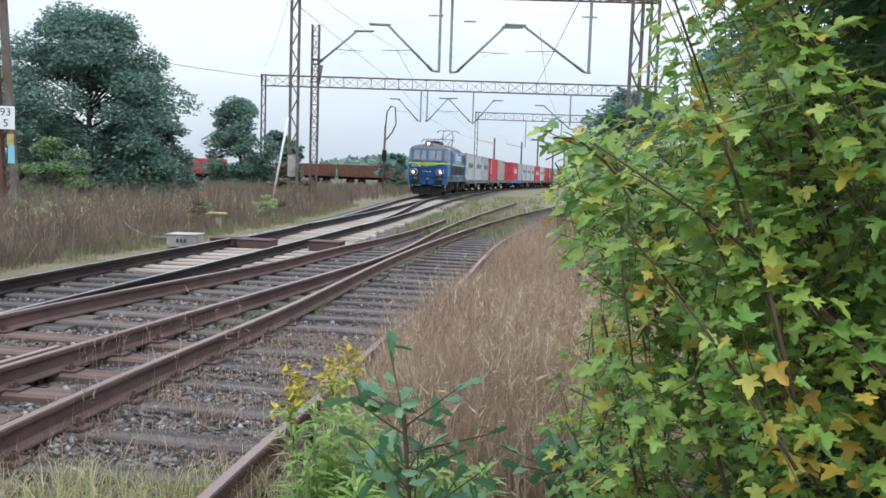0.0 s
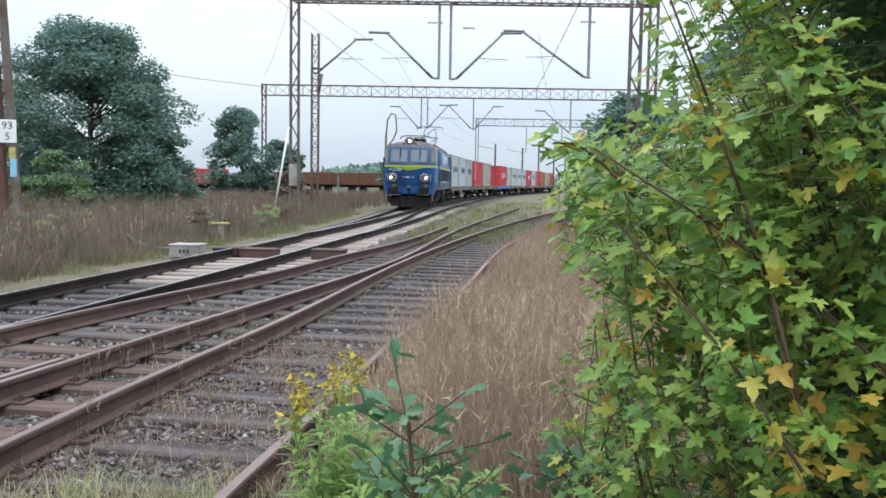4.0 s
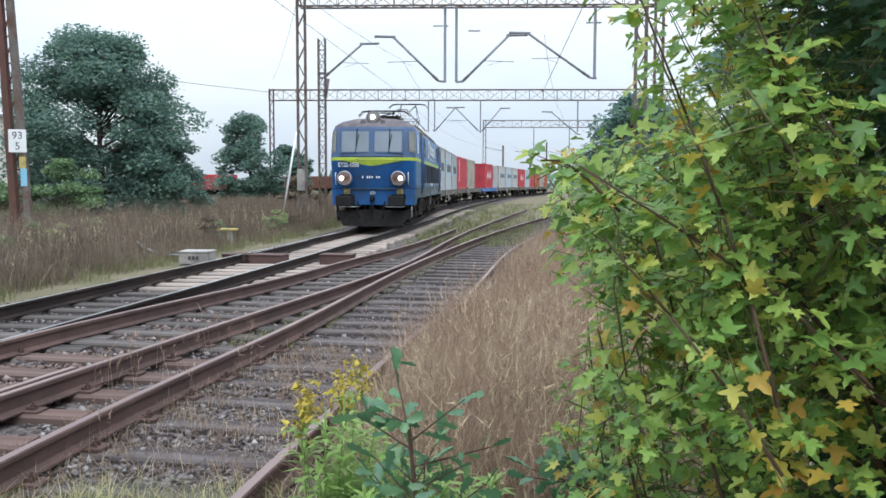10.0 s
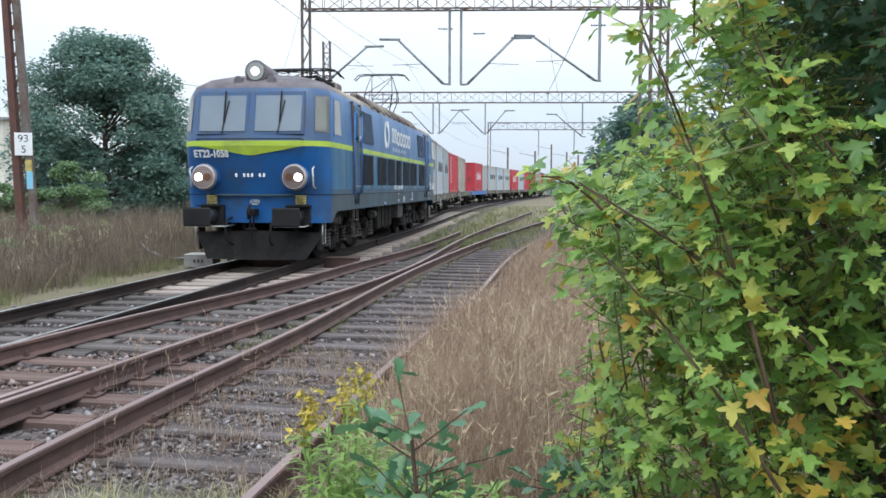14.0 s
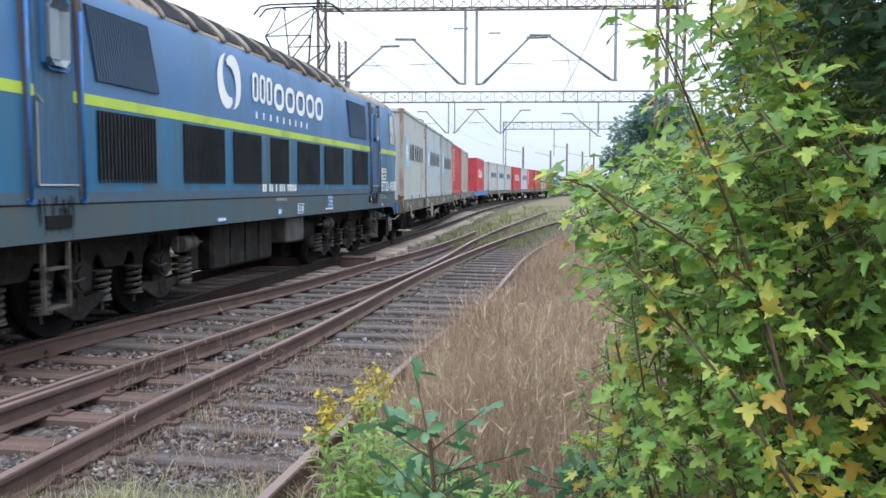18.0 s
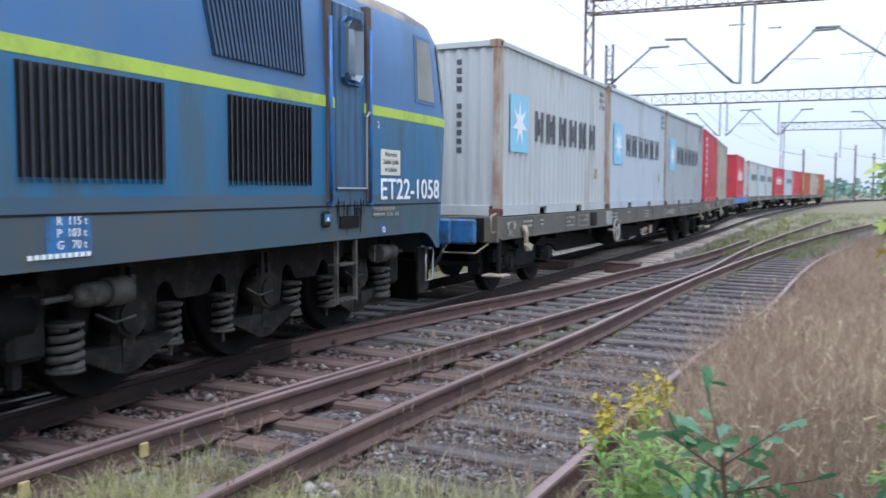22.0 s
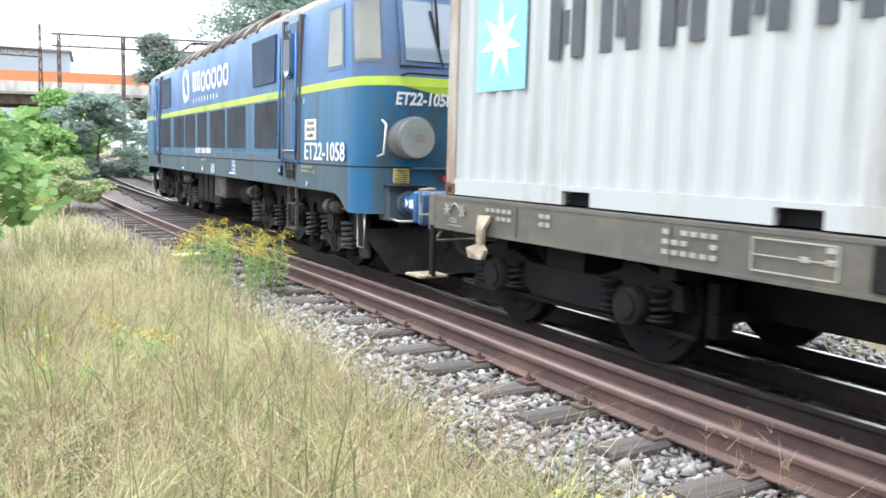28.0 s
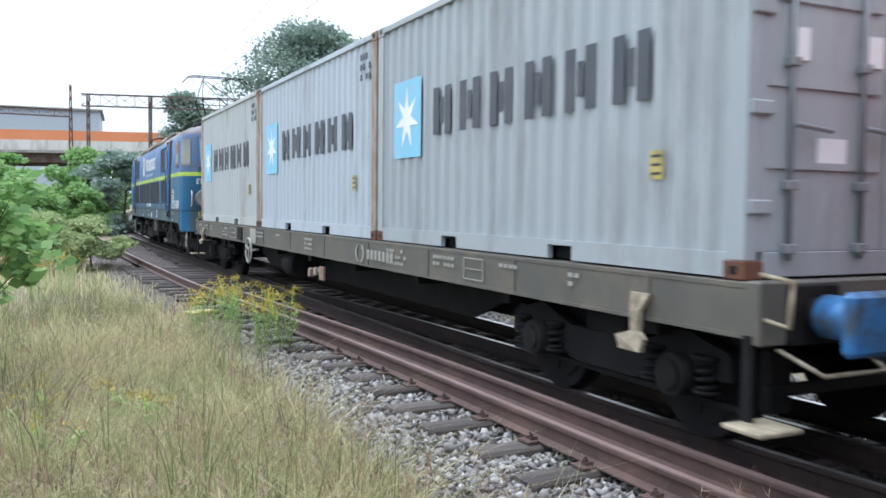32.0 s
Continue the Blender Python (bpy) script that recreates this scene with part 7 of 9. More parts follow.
# ---- container wagons ----
def wagon_bogie(th, xc):
    b = empty("bogie")
    b.parent = th
    b.matrix_basis = pose(xc, 0, 0)
    for s in (-1, 1):
        bm = bmesh.new()
        o = [(-1.35, 0.66), (-0.9, 0.78), (-0.45, 0.62), (0.45, 0.62), (0.9, 0.78), (1.35, 0.66), (1.38, 0.48), (1.15, 0.46), (0.9, 0.60), (0.66, 0.46), (0.40, 0.34), (-0.40, 0.34), (-0.66, 0.46), (-0.9, 0.60), (-1.15, 0.46), (-1.38, 0.48)]
        plate(bm, [(x, s * 1.02, z) for x, z in o][::s], (0, s, 0), 0.09)
        part("side_frame", bm, MAT["under_dark"], b)
        for a in (-0.9, 0.9):
            bm = bmesh.new()
            cyl(bm, (a, s * 0.9, 0.46), (a, s * 1.13, 0.46), 0.15, 16)
            cyl(bm, (a, s * 1.13, 0.46), (a, s * 1.15, 0.46), 0.10, 16)
            part("axle_box", bm, MAT["under"], b)
            for q in (-0.27, 0.27):
                bm = bmesh.new()
                coil(bm, a + q, s * 1.03, 0.40, 0.60, 0.07, 0.017, 3.5)
                part("coil_spring", bm, MAT["under_dark"], b)
        bm = bmesh.new()
        for k in (-1.5, 1.5):
            box(bm, k - 0.05, k + 0.05, *sorted((s * 0.68, s * 0.86)), 0.30, 0.70)
        bar(bm, (-1.45, s * 0.95, 0.30), (1.45, s * 0.95, 0.30), 0.04)
        part("brake_shoe", bm, MAT["under_dark"], b)
    bm = bmesh.new()
    box(bm, -0.25, 0.25, -1.0, 1.0, 0.45, 0.78)
    for k in (-1.55, 1.55):
        bar(bm, (k, -0.9, 0.45), (k, 0.9, 0.45), 0.07)
    part("bolster", bm, MAT["under_dark"], b)


def build_wagon(length, mat, detailed=True):
    th = empty("container_wagon", label="dirty olive-grey flat container wagon", category="wagon")
    h = length / 2 - 0.62
    for s in (-1, 1):
        bm = bmesh.new()
        bbox(bm, -h, h, *sorted((s * 1.18, s * 1.28)), 0.84, 1.16, 0.012)
        box(bm, -h, h, *sorted((s * 1.10, s * 1.285)), 1.135, 1.165)
        box(bm, -h, h, *sorted((s * 1.10, s * 1.29)), 0.835, 0.86)
        for k in range(int(h * 2 / 1.8)):
            x = -h + 0.9 + k * 1.8
            box(bm, x - 0.02, x + 0.02, *sorted((s * 1.1, s * 1.292)), 0.86, 1.14)
        part("side_sill", bm, mat, th)
        bm = bmesh.new()
        o = [(-h + 3.3, 0.86), (-h + 4.7, 0.36), (h - 4.7, 0.36), (h - 3.3, 0.86)]
        plate(bm, [(x, s * 0.62, z) for x, z in o][::-s], (0, s, 0), 0.05)
        part("fish_belly_girder", bm, MAT["under_dark"], th)
    bm = bmesh.new()
    box(bm, -h, h, -1.12, 1.12, 0.98, 1.10)
    for k in range(9):
        x = -h + (k + 0.5) * 2 * h / 9
        box(bm, x - 0.08, x + 0.08, -1.15, 1.15, 0.72, 1.0)
    # centre box added to block light from the far side
    box(bm, -h + 2.8, h - 2.8, -0.32, 0.32, 0.40, 0.98)
    part("deck", bm, MAT["under_dark"], th)
    for s in (-1, 1):
        bm = bmesh.new()
        bbox(bm, *sorted((s * (h - 0.02), s * (h + 0.10))), -1.29, 1.29, 0.80, 1.18, 0.012)
        part("headstock", bm, mat, th)
        for y in (-0.875, 0.875):
            bm = bmesh.new()
            bbox(bm, *sorted((s * (h + 0.08), s * (h + 0.14))), y - 0.2, y + 0.2, 0.80, 1.16, 0.01)
            cyl(bm, (s * (h + 0.12), y, 0.98), (s * (h + 0.24), y, 0.98), 0.105, 14)
            b = part("buffer", bm, MAT["under"], th)
            bm = bmesh.new()
            cyl(bm, (s * (h + 0.22), y, 0.98), (s * (h + 0.52), y, 0.98), 0.13, 18)
            part("buffer_sleeve", bm, MAT["buffer_blue"], b)
            bm = bmesh.new()
            bbox(bm, *sorted((s * (h + 0.52), s * (h + 0.60))), y - 0.27, y + 0.27, 0.80, 1.16, 0.03)
            part("buffer_head", bm, MAT["buffer_blue"], b)
            bm = bmesh.new()
            yy = y * 1.46
            bbox(bm, *sorted((s * (h - 0.02), s * (h + 0.28))), yy - 0.17, yy + 0.17, 0.32, 0.35, 0.008)
            st = part("end_step", bm, MAT["hook_cream"], th)
            bm = bmesh.new()
            box(bm, *sorted((s * (h - 0.02), s * (h + 0.05))), yy - 0.02, yy + 0.02, 0.33, 0.86)
            part("step_bracket", bm, MAT["under_dark"], st)
            bm = bmesh.new()
            tube(bm, [(s * (h + 0.08), y * 1.42, 0.96), (s * (h + 0.30), y * 1.45, 0.94), (s * (h + 0.32), y * 1.45, 1.20), (s * (h + 0.06), y * 1.42, 1.22)], 0.016, 6)
            tube(bm, [(s * (h + 0.10), y * 1.3, 0.78), (s * (h + 0.36), y * 1.2, 0.66), (s * (h + 0.36), y * 0.6, 0.66), (s * (h + 0.10), y * 0.55, 0.78)], 0.014, 6)
            part("grab_iron", bm, MAT["hook_cream"], th)
            bm = bmesh.new()
            x = s * (h - 0.95)
            yo = y / 0.875
            plate(bm, [(x - 0.10, yo * 1.31, 1.02), (x + 0.10, yo * 1.31, 1.02), (x + 0.05, yo * 1.36, 0.90), (x + 0.04, yo * 1.36, 0.76), (x + 0.15, yo * 1.40, 0.72), (x + 0.11, yo * 1.40, 0.63), (x - 0.11, yo * 1.40, 0.63), (x - 0.15, yo * 1.40, 0.72), (x - 0.04, yo * 1.36, 0.76), (x - 0.05, yo * 1.36, 0.90)][::int(-yo)], (0, yo, 0), 0.04)
            part("tie_hook", bm, MAT["hook_cream"], th)
        bm = bmesh.new()
        tube(bm, [(s * (h + 0.1), 0.5, 0.92), (s * (h + 0.22), 0.5, 0.80), (s * (h + 0.36), 0.49, 0.58), (s * (h + 0.52), 0.47, 0.47), (s * (h + 0.72), 0.45, 0.44), (s * (h + 0.90), 0.43, 0.50), (s * (h + 1.0), 0.42, 0.66), (s * (h + 1.04), 0.42, 0.84)], 0.024, 7)
        part("brake_hose", bm, MAT["rubber"], th)
        bm = bmesh.new()
        bbox(bm, *sorted((s * h, s * (h + 0.35))), -0.06, 0.06, 0.98, 1.1, 0.01)
        part("draw_hook", bm, MAT["under"], th)
    if detailed:
        y = 1.29
        cells = []
        rnd = random.Random(4)
        for x0, nn, rows in ((8.3, 5, 2), (7.5, 2, 2), (6.1, 6, 3), (5.0, 3, 2), (3.1, 8, 2), (1.6, 4, 1), (-0.2, 5, 3), (-3.6, 7, 3), (-4.9, 6, 2), (-6.3, 4, 1), (-7.4, 2, 2)):
            for r in range(rows):
                for k in range(nn):
                    if rnd.random() < 0.85:
                        cells.append((x0 - k * 0.085, x0 - k * 0.085 - 0.055, 1.06 - r * 0.07, 1.095 - r * 0.07))
        side_bars("lettering_bars", cells, MAT["wagon_text"], th, y)
        frame_cells = []
        for x0, x1 in ((5.35, 4.75), (-5.6, -6.0)):
            frame_cells += [(x0, x1, 1.10, 1.11), (x0, x1, 0.90, 0.91), (x0, x0 - 0.012, 0.90, 1.11), (x1 + 0.012, x1, 0.90, 1.11), (x0, x1, 1.0, 1.008)]
        side_bars("table_lines", frame_cells, MAT["wagon_text"], th, y)
        emb = [(-2.93 - k * 0.13, -2.93 - k * 0.13 - 0.085, 0.93, 1.05) for k in range(7)]
        side_bars("company_name_bars", emb, MAT["wagon_text"], th, y)
        bm = bmesh.new()
        for dx, f in ((0.0, 1), (-0.07, -1)):
            arc = [(-2.64 + dx + 0.08 * f * math.sin(math.pi * i / 6), 0.88 + 0.22 * i / 6) for i in range(7)]
            for (xa, za), (xb, zb) in zip(arc, arc[1:]):
                plate(bm, [(xa, y + 0.006, za), (xa + f * 0.05, y + 0.006, za), (xb + f * 0.05, y + 0.006, zb), (xb, y + 0.006, zb)][::-f], (0, 1, 0), 0.006)
        part("emblem", bm, MAT["wagon_text"], th)
        bm = bmesh.new()
        bbox(bm, 4.15, 4.55, 1.285, 1.305, 0.88, 1.14, 0.006)
        part("dark_panel", bm, MAT["under"], th)
        bm = bmesh.new()
        bbox(bm, 2.98, 3.42, 1.285, 1.303, 0.86, 1.14, 0.006)
        part("pale_panel", bm, MAT["wagon_text"], th)
        for k, x in enumerate((h - 0.28, h - 0.55)):
            bm = bmesh.new()
            for a in (0, 60, 120):
                d = Vector((0.065 * math.cos(radians(a)), 0, 0.065 * math.sin(radians(a))))
                c = Vector((x, 1.297, 1.04))
                bar(bm, c - d, c + d, 0.016, 0.006)
            part("star_mark", bm, MAT["wagon_text"], th)
        bm = bmesh.new()
        tube(bm, [(h - 0.33 - 0.17 * k / 8, 1.296, 1.05 + 0.05 * math.sin(math.pi * k / 8)) for k in range(9)], 0.008, 5)
        part("arc_mark", bm, MAT["wagon_text"], th)
        side_text("1251", h - 0.31, 0.915, 0.075, MAT["wagon_text"], th, 1.295)
        side_bars("underline", [(h - 0.27, h - 0.53, 0.885, 0.893)], MAT["wagon_text"], th, 1.29)
        # hand brake wheel
        bm = bmesh.new()
        c = Vector((3.03, 1.42, 0.74))
        ring = [c + Vector((0.23 * math.cos(i * math.pi / 12), 0, 0.23 * math.sin(i * math.pi / 12))) for i in range(25)]
        tube(bm, ring, 0.018, 6)
        for k in range(3):
            a = k * 2 * math.pi / 3 + 0.5
            cyl(bm, c, c + Vector((0.23 * math.cos(a), 0, 0.23 * math.sin(a))), 0.016, 6)
        cyl(bm, c, c + Vector((0, -0.2, 0)), 0.025, 8)
        part("brake_wheel", bm, MAT["wagon_text"], th)
        bm = bmesh.new()
        cyl(bm, (1.2, 0.88, 0.56), (1.9, 0.88, 0.56), 0.22, 20)
        part("air_tank", bm, MAT["under"], th)
        bm = bmesh.new()
        bbox(bm, -1.10, -0.90, 1.24, 1.28, 0.50, 0.70, 0.008)
        bar(bm, (-0.95, 1.2, 0.62), (-0.2, 1.2, 0.62), 0.03)
        bbox(bm, -0.62, -0.52, 1.17, 1.25, 0.54, 0.66, 0.008)
        bbox(bm, -0.34, -0.24, 1.17, 1.25, 0.50, 0.62, 0.008)
        part("brake_changeover", bm, MAT["rust_post"], th)
    for xc in (h - 1.75, -(h - 1.75)):
        wagon_bogie(th, xc)
        for a in (-0.9, 0.9):
            w = wheelset(th, xc + a, 0.46)
            if detailed:
                WHEELS.append(w)
    return th


def build_container(mat, label, marks, doors_back=False, length=6.058, post="rust_post"):
    """x runs along it, z from its underside; the marked side faces +y."""
    th = empty("shipping_container", label=label, category="container", group="containers on the train")
    h, w, t = length / 2, 1.219, 2.591
    M = MAT[mat]

    def wavy(a, b, n, at):
        bm = bmesh.new()
        prof = [(0.0, 0.0), (0.10, 0.0), (0.34, -0.028), (0.58, -0.028), (0.82, 0.0)]
        cols = []
        for k in range(n):
            for u, d in prof:
                cols.append((a + (b - a) * (k + u) / n, d))
        cols.append((b, 0.0))
        lo = [bm.verts.new(at(x, d, 0.165)) for x, d in cols]
        hi = [bm.verts.new(at(x, d, t - 0.07)) for x, d in cols]
        quad_strip(bm, [lo, hi])
        for f in bm.faces:
            f.smooth = False
        return bm
    for s in (-1, 1):
        part("side_panel", wavy(-h + 0.13, h - 0.13, 24, lambda x, d, z: (x, s * (w - 0.022 + d), z)), M, th)
        bm = bmesh.new()
        bbox(bm, -h + 0.1, h - 0.1, *sorted((s * (w - 0.06), s * w)), t - 0.085, t - 0.012, 0.006)
        part("top_rail", bm, M, th)
        bm = bmesh.new()
        o = [(-h + 0.1, 0.012), (-1.2, 0.012), (-1.2, 0.125), (-0.85, 0.125), (-0.85, 0.012), (0.85, 0.012), (0.85, 0.125), (1.2, 0.125), (1.2, 0.012), (h - 0.1, 0.012), (h - 0.1, 0.165), (-h + 0.1, 0.165)]
        plate(bm, [(x, s * (w - 0.006), z) for x, z in o][::-s], (0, s, 0), 0.05)
        part("bottom_rail", bm, M, th)
        bm = bmesh.new()
        for a, b in ((-1.2, -0.85), (0.85, 1.2)):
            box(bm, a, b, *sorted((s * (w - 0.5), s * (w - 0.10))), 0.012, 0.125)
        part("fork_pocket", bm, MAT["under_dark"], th)
    for sx in (-1, 1):
        for sy in (-1, 1):
            bm = bmesh.new()
            bbox(bm, *sorted((sx * (h - 0.165), sx * (h - 0.004))), *sorted((sy * (w - 0.11), sy * (w - 0.003))), 0.118, t - 0.118, 0.008)
            part("corner_post", bm, MAT[post], th)
            for z in (0.0, t - 0.118):
                bm = bmesh.new()
                bbox(bm, *sorted((sx * (h - 0.178), sx * h)), *sorted((sy * (w - 0.162), sy * w)), z, z + 0.118, 0.008)
                cs = part("corner_casting", bm, MAT["casting"] if z == 0.0 else MAT[post], th)
                bm = bmesh.new()
                bbox(bm, *sorted((sx * (h - 0.12), sx * (h - 0.055))), *sorted((sy * (w - 0.02), sy * (w + 0.002))), z + 0.03, z + 0.088, 0.004)
                part("hole", bm, MAT["under_dark"], cs)
        back = sx < 0 and doors_back
        if not back:
            part("end_panel", wavy(-w + 0.1, w - 0.1, 12, lambda x, d, z: (sx * (h - 0.03 + d), x, z)), M, th)
            if marks and sx > 0:
                bm = bmesh.new()
                for k in range(11):
                    if k != 4:
                        box(bm, h - 0.03, h - 0.02, 0.52, 0.60, 2.25 - k * 0.13, 2.33 - k * 0.13)
                part("number_bars", bm, MAT["logo_dark"], th)
        else:
            for k, (a, b) in enumerate(((-w + 0.11, -0.01), (0.01, w - 0.11))):
                bm = bmesh.new()
                bbox(bm, -h + 0.01, -h + 0.05, a, b, 0.17, t - 0.10, 0.006)
                for z in (0.68, 1.18, 1.70):
                    box(bm, -h - 0.008, -h + 0.02, a + 0.06, b - 0.06, z, z + 0.045)
                d = part("door", bm, M, th)
                for y in (a + 0.25, b - 0.22):
                    bm = bmesh.new()
                    cyl(bm, (-h - 0.03, y, 0.12), (-h - 0.03, y, t - 0.1), 0.021, 8)
                    for z in (0.16, 0.55, 1.3, 2.0, t - 0.16):
                        bbox(bm, -h - 0.06, -h + 0.0, y - 0.045, y + 0.045, z, z + 0.06, 0.006)
                    cyl(bm, (-h - 0.06, y, 0.95), (-h - 0.06, y - 0.32, 0.92), 0.016, 6)
                    part("locking_bar", bm, MAT["galv"], d)
                for z in (0.4, 1.0, 1.6, 2.2):
                    bm = bmesh.new()
                    y = a if k == 0 else b
                    bbox(bm, -h - 0.02, -h + 0.03, y - 0.09, y + 0.09, z, z + 0.09, 0.01)
                    part("hinge", bm, MAT[post], d)
            bm = bmesh.new()
            box(bm, -h - 0.002, -h + 0.008, 0.28, 0.55, 1.95, 2.30)
            part("logo_panel", bm, MAT["logo_blue"], th)
            bm = bmesh.new()
            for y, z, a, b in ((0.8, 1.35, 0.16, 0.2), (0.5, 0.7, 0.26, 0.18), (-0.4, 2.0, 0.5, 0.08), (-0.4, 1.85, 0.4, 0.06), (0.15, 1.35, 0.2, 0.2)):
                box(bm, -h - 0.003, -h + 0.008, y - a / 2, y + a / 2, z, z + b)
            part("door_labels", bm, MAT["white"], th)
        bm = bmesh.new()
        bbox(bm, *sorted((sx * (h - 0.10), sx * (h - 0.004))), -w + 0.16, w - 0.16, 0.012, 0.17, 0.006)
        part("end_rail", bm, M, th)
        bm = bmesh.new()
        bbox(bm, *sorted((sx * (h - 0.10), sx * (h - 0.004))), -w + 0.16, w - 0.16, t - 0.10, t - 0.01, 0.006)
        part("end_rail", bm, M, th)
    bm = bmesh.new()
    box(bm, -h + 0.08, h - 0.08, -w + 0.05, w - 0.05, t - 0.05, t - 0.02)
    part("roof", bm, M, th)
    bm = bmesh.new()
    box(bm, -h + 0.1, h - 0.1, -w + 0.07, w - 0.07, 0.12, 0.165)
    part("floor", bm, MAT["under_dark"], th)
    y = w - 0.020
    if marks == "star":
        bm = bmesh.new()
        box(bm, h - 1.26, h - 0.49, y, y + 0.004, 0.98, 1.86)
        lp = part("logo_panel", bm, MAT["logo_blue"], th, "sky blue square panel")
        bm = bmesh.new()
        pts = []
        for i in range(14):
            r = 0.36 if i % 2 == 0 else 0.13
            a = math.pi / 2 + i * math.pi / 7
            pts.append((h - 0.875 - r * math.cos(a) * 0.92, y + 0.008, 1.42 + r * math.sin(a)))
        c = bm.verts.new((h - 0.875, y + 0.008, 1.42))
        vs = [bm.verts.new(p) for p in pts]
        for i in range(14):
            bm.faces.new((c, vs[i], vs[(i + 1) % 14]))
        part("white_star", bm, MAT["white"], lp)
        cells = []
        x = h - 1.58
        for k in range(6):
            cells += [(x, x - 0.14, 1.19, 1.68), (x - 0.17, x - 0.25, 1.30, 1.57), (x - 0.28, x - 0.42, 1.19, 1.68)]
            x -= 0.625
        side_bars("company_name_bars", cells, MAT["logo_dark"], th, y, "dark blocky lettering bars")
        side_bars("number_bars", [(-h + 0.62 - k * 0.10, -h + 0.56 - k * 0.10, 2.30 - r * 0.13, 2.38 - r * 0.13) for k in range(4) for r in range(3) if (k + r) % 4 != 3], MAT["logo_dark"], th, y)
        side_bars("warning_label", [(-h + 0.91, -h + 0.77, 0.63, 0.83)], MAT["yellow"], th, y)
        side_bars("label_lines", [(-h + 0.89, -h + 0.79, z, z + 0.02) for z in (0.66, 0.72, 0.78)], MAT["ink"], th, y + 0.003)
    elif marks == "wave":
        cells = []
        for k in range(5):
            x = 1.6 - k * 0.66
            cells += [(x, x - 0.16, 1.05, 1.70 + 0.14 * (k % 2)), (x - 0.30, x - 0.44, 1.05, 1.55)]
        side_bars("company_name_bars", cells, MAT["white"], th, y, "white lettering bars")
    elif marks == "upright":
        side_bars("company_name_bars", [(h - 0.7, h - 1.0, 2.2 - k * 0.22, 2.34 - k * 0.22) for k in range(8)], MAT["white"], th, y)
    return th


LOCO = build_engine()
WAGON = build_wagon(19.74, MAT["wagon"])
WAGON2 = copy_thing(WAGON, pose(0, 0, 0))
WAGON3 = tagged(build_wagon(13.6, MAT["wagon_blue"], False), "short blue container wagon")
REST = [copy_thing(WAGON, pose(0, 0, 0)) for _ in range(3)]
STAR1 = build_container("cont_grey", "light grey container with rust-streaked posts and a blue star panel", "star")
STAR2 = build_container("cont_pale", "pale blue-grey container with a blue star panel", "star")
STAR3 = build_container("cont_dull", "dull grey container with end doors and a blue star panel", "star", True, post="cont_dull")
RED1 = build_container("cont_red", "dark red corrugated steel shipping container", "upright", post="cont_red")
BEIGE = build_container("cont_beige", "weathered beige-grey corrugated shipping container", "", post="cont_beige")
RED2 = build_container("cont_red", "red container with white lettering bars", "wave", post="cont_red")
ORANGE = build_container("cont_orange", "rust-orange corrugated steel shipping container", "upright", post="cont_orange")

# vehicle, its length, its pivots' half spacing, its loads (thing, offset ahead of the middle)
TRAIN = [(LOCO, 19.1, 5.15, []),
         (WAGON, 19.74, 7.3, [(STAR1, 6.12), (STAR2, 0.0), (STAR3, -6.12)]),
         (WAGON2, 19.74, 7.3, [(RED1, 6.12), (BEIGE, -0.9)]),
         (WAGON3, 13.6, 4.4, [(RED2, 0.6)]),
         (REST[0], 19.74, 7.3, [(copy_thing(STAR1, pose(0, 0, 0)), 6.12), (copy_thing(STAR2, pose(0, 0, 0)), 0.0), (copy_thing(STAR1, pose(0, 0, 0)), -6.12)]),
         (REST[1], 19.74, 7.3, [(copy_thing(RED2, pose(0, 0, 0)), 6.12), (copy_thing(STAR2, pose(0, 0, 0)), 0.0), (copy_thing(RED1, pose(0, 0, 0)), -6.12)]),
         (REST[2], 19.74, 7.3, [(ORANGE, 6.12), (copy_thing(BEIGE, pose(0, 0, 0)), 0.0), (copy_thing(ORANGE, pose(0, 0, 0)), -6.12)])]

# distance run along the line against y
LINE_Y = np.linspace(-200, 340, 5401)
LINE_X = MAIN(LINE_Y)
LINE_S = np.concatenate([[0], np.cumsum(np.hypot(np.diff(LINE_X), np.diff(LINE_Y)))])
S0 = float(np.interp(0, LINE_Y, LINE_S))
# front buffers of the first wagon, as y on the line, against time
LEAD = [(0, 81.5), (6, 60.4), (9, 50.6), (13, 38.1), (17, 26.1), (20.5, 15.9), (21.5, 12.78), (23, 8.1), (24, 5.05), (25, 2.09), (25.5, 0.66), (26, -0.85), (26.5, -2.56), (28.5, -9.71), (29, -11.47), (30, -14.99), (32, -22.25)]
lead = spline(LEAD)


def on_line(s):
    y = float(np.interp(s + S0, LINE_S, LINE_Y))
    return Vector((float(np.interp(y, LINE_Y, LINE_X)), y, RAIL))


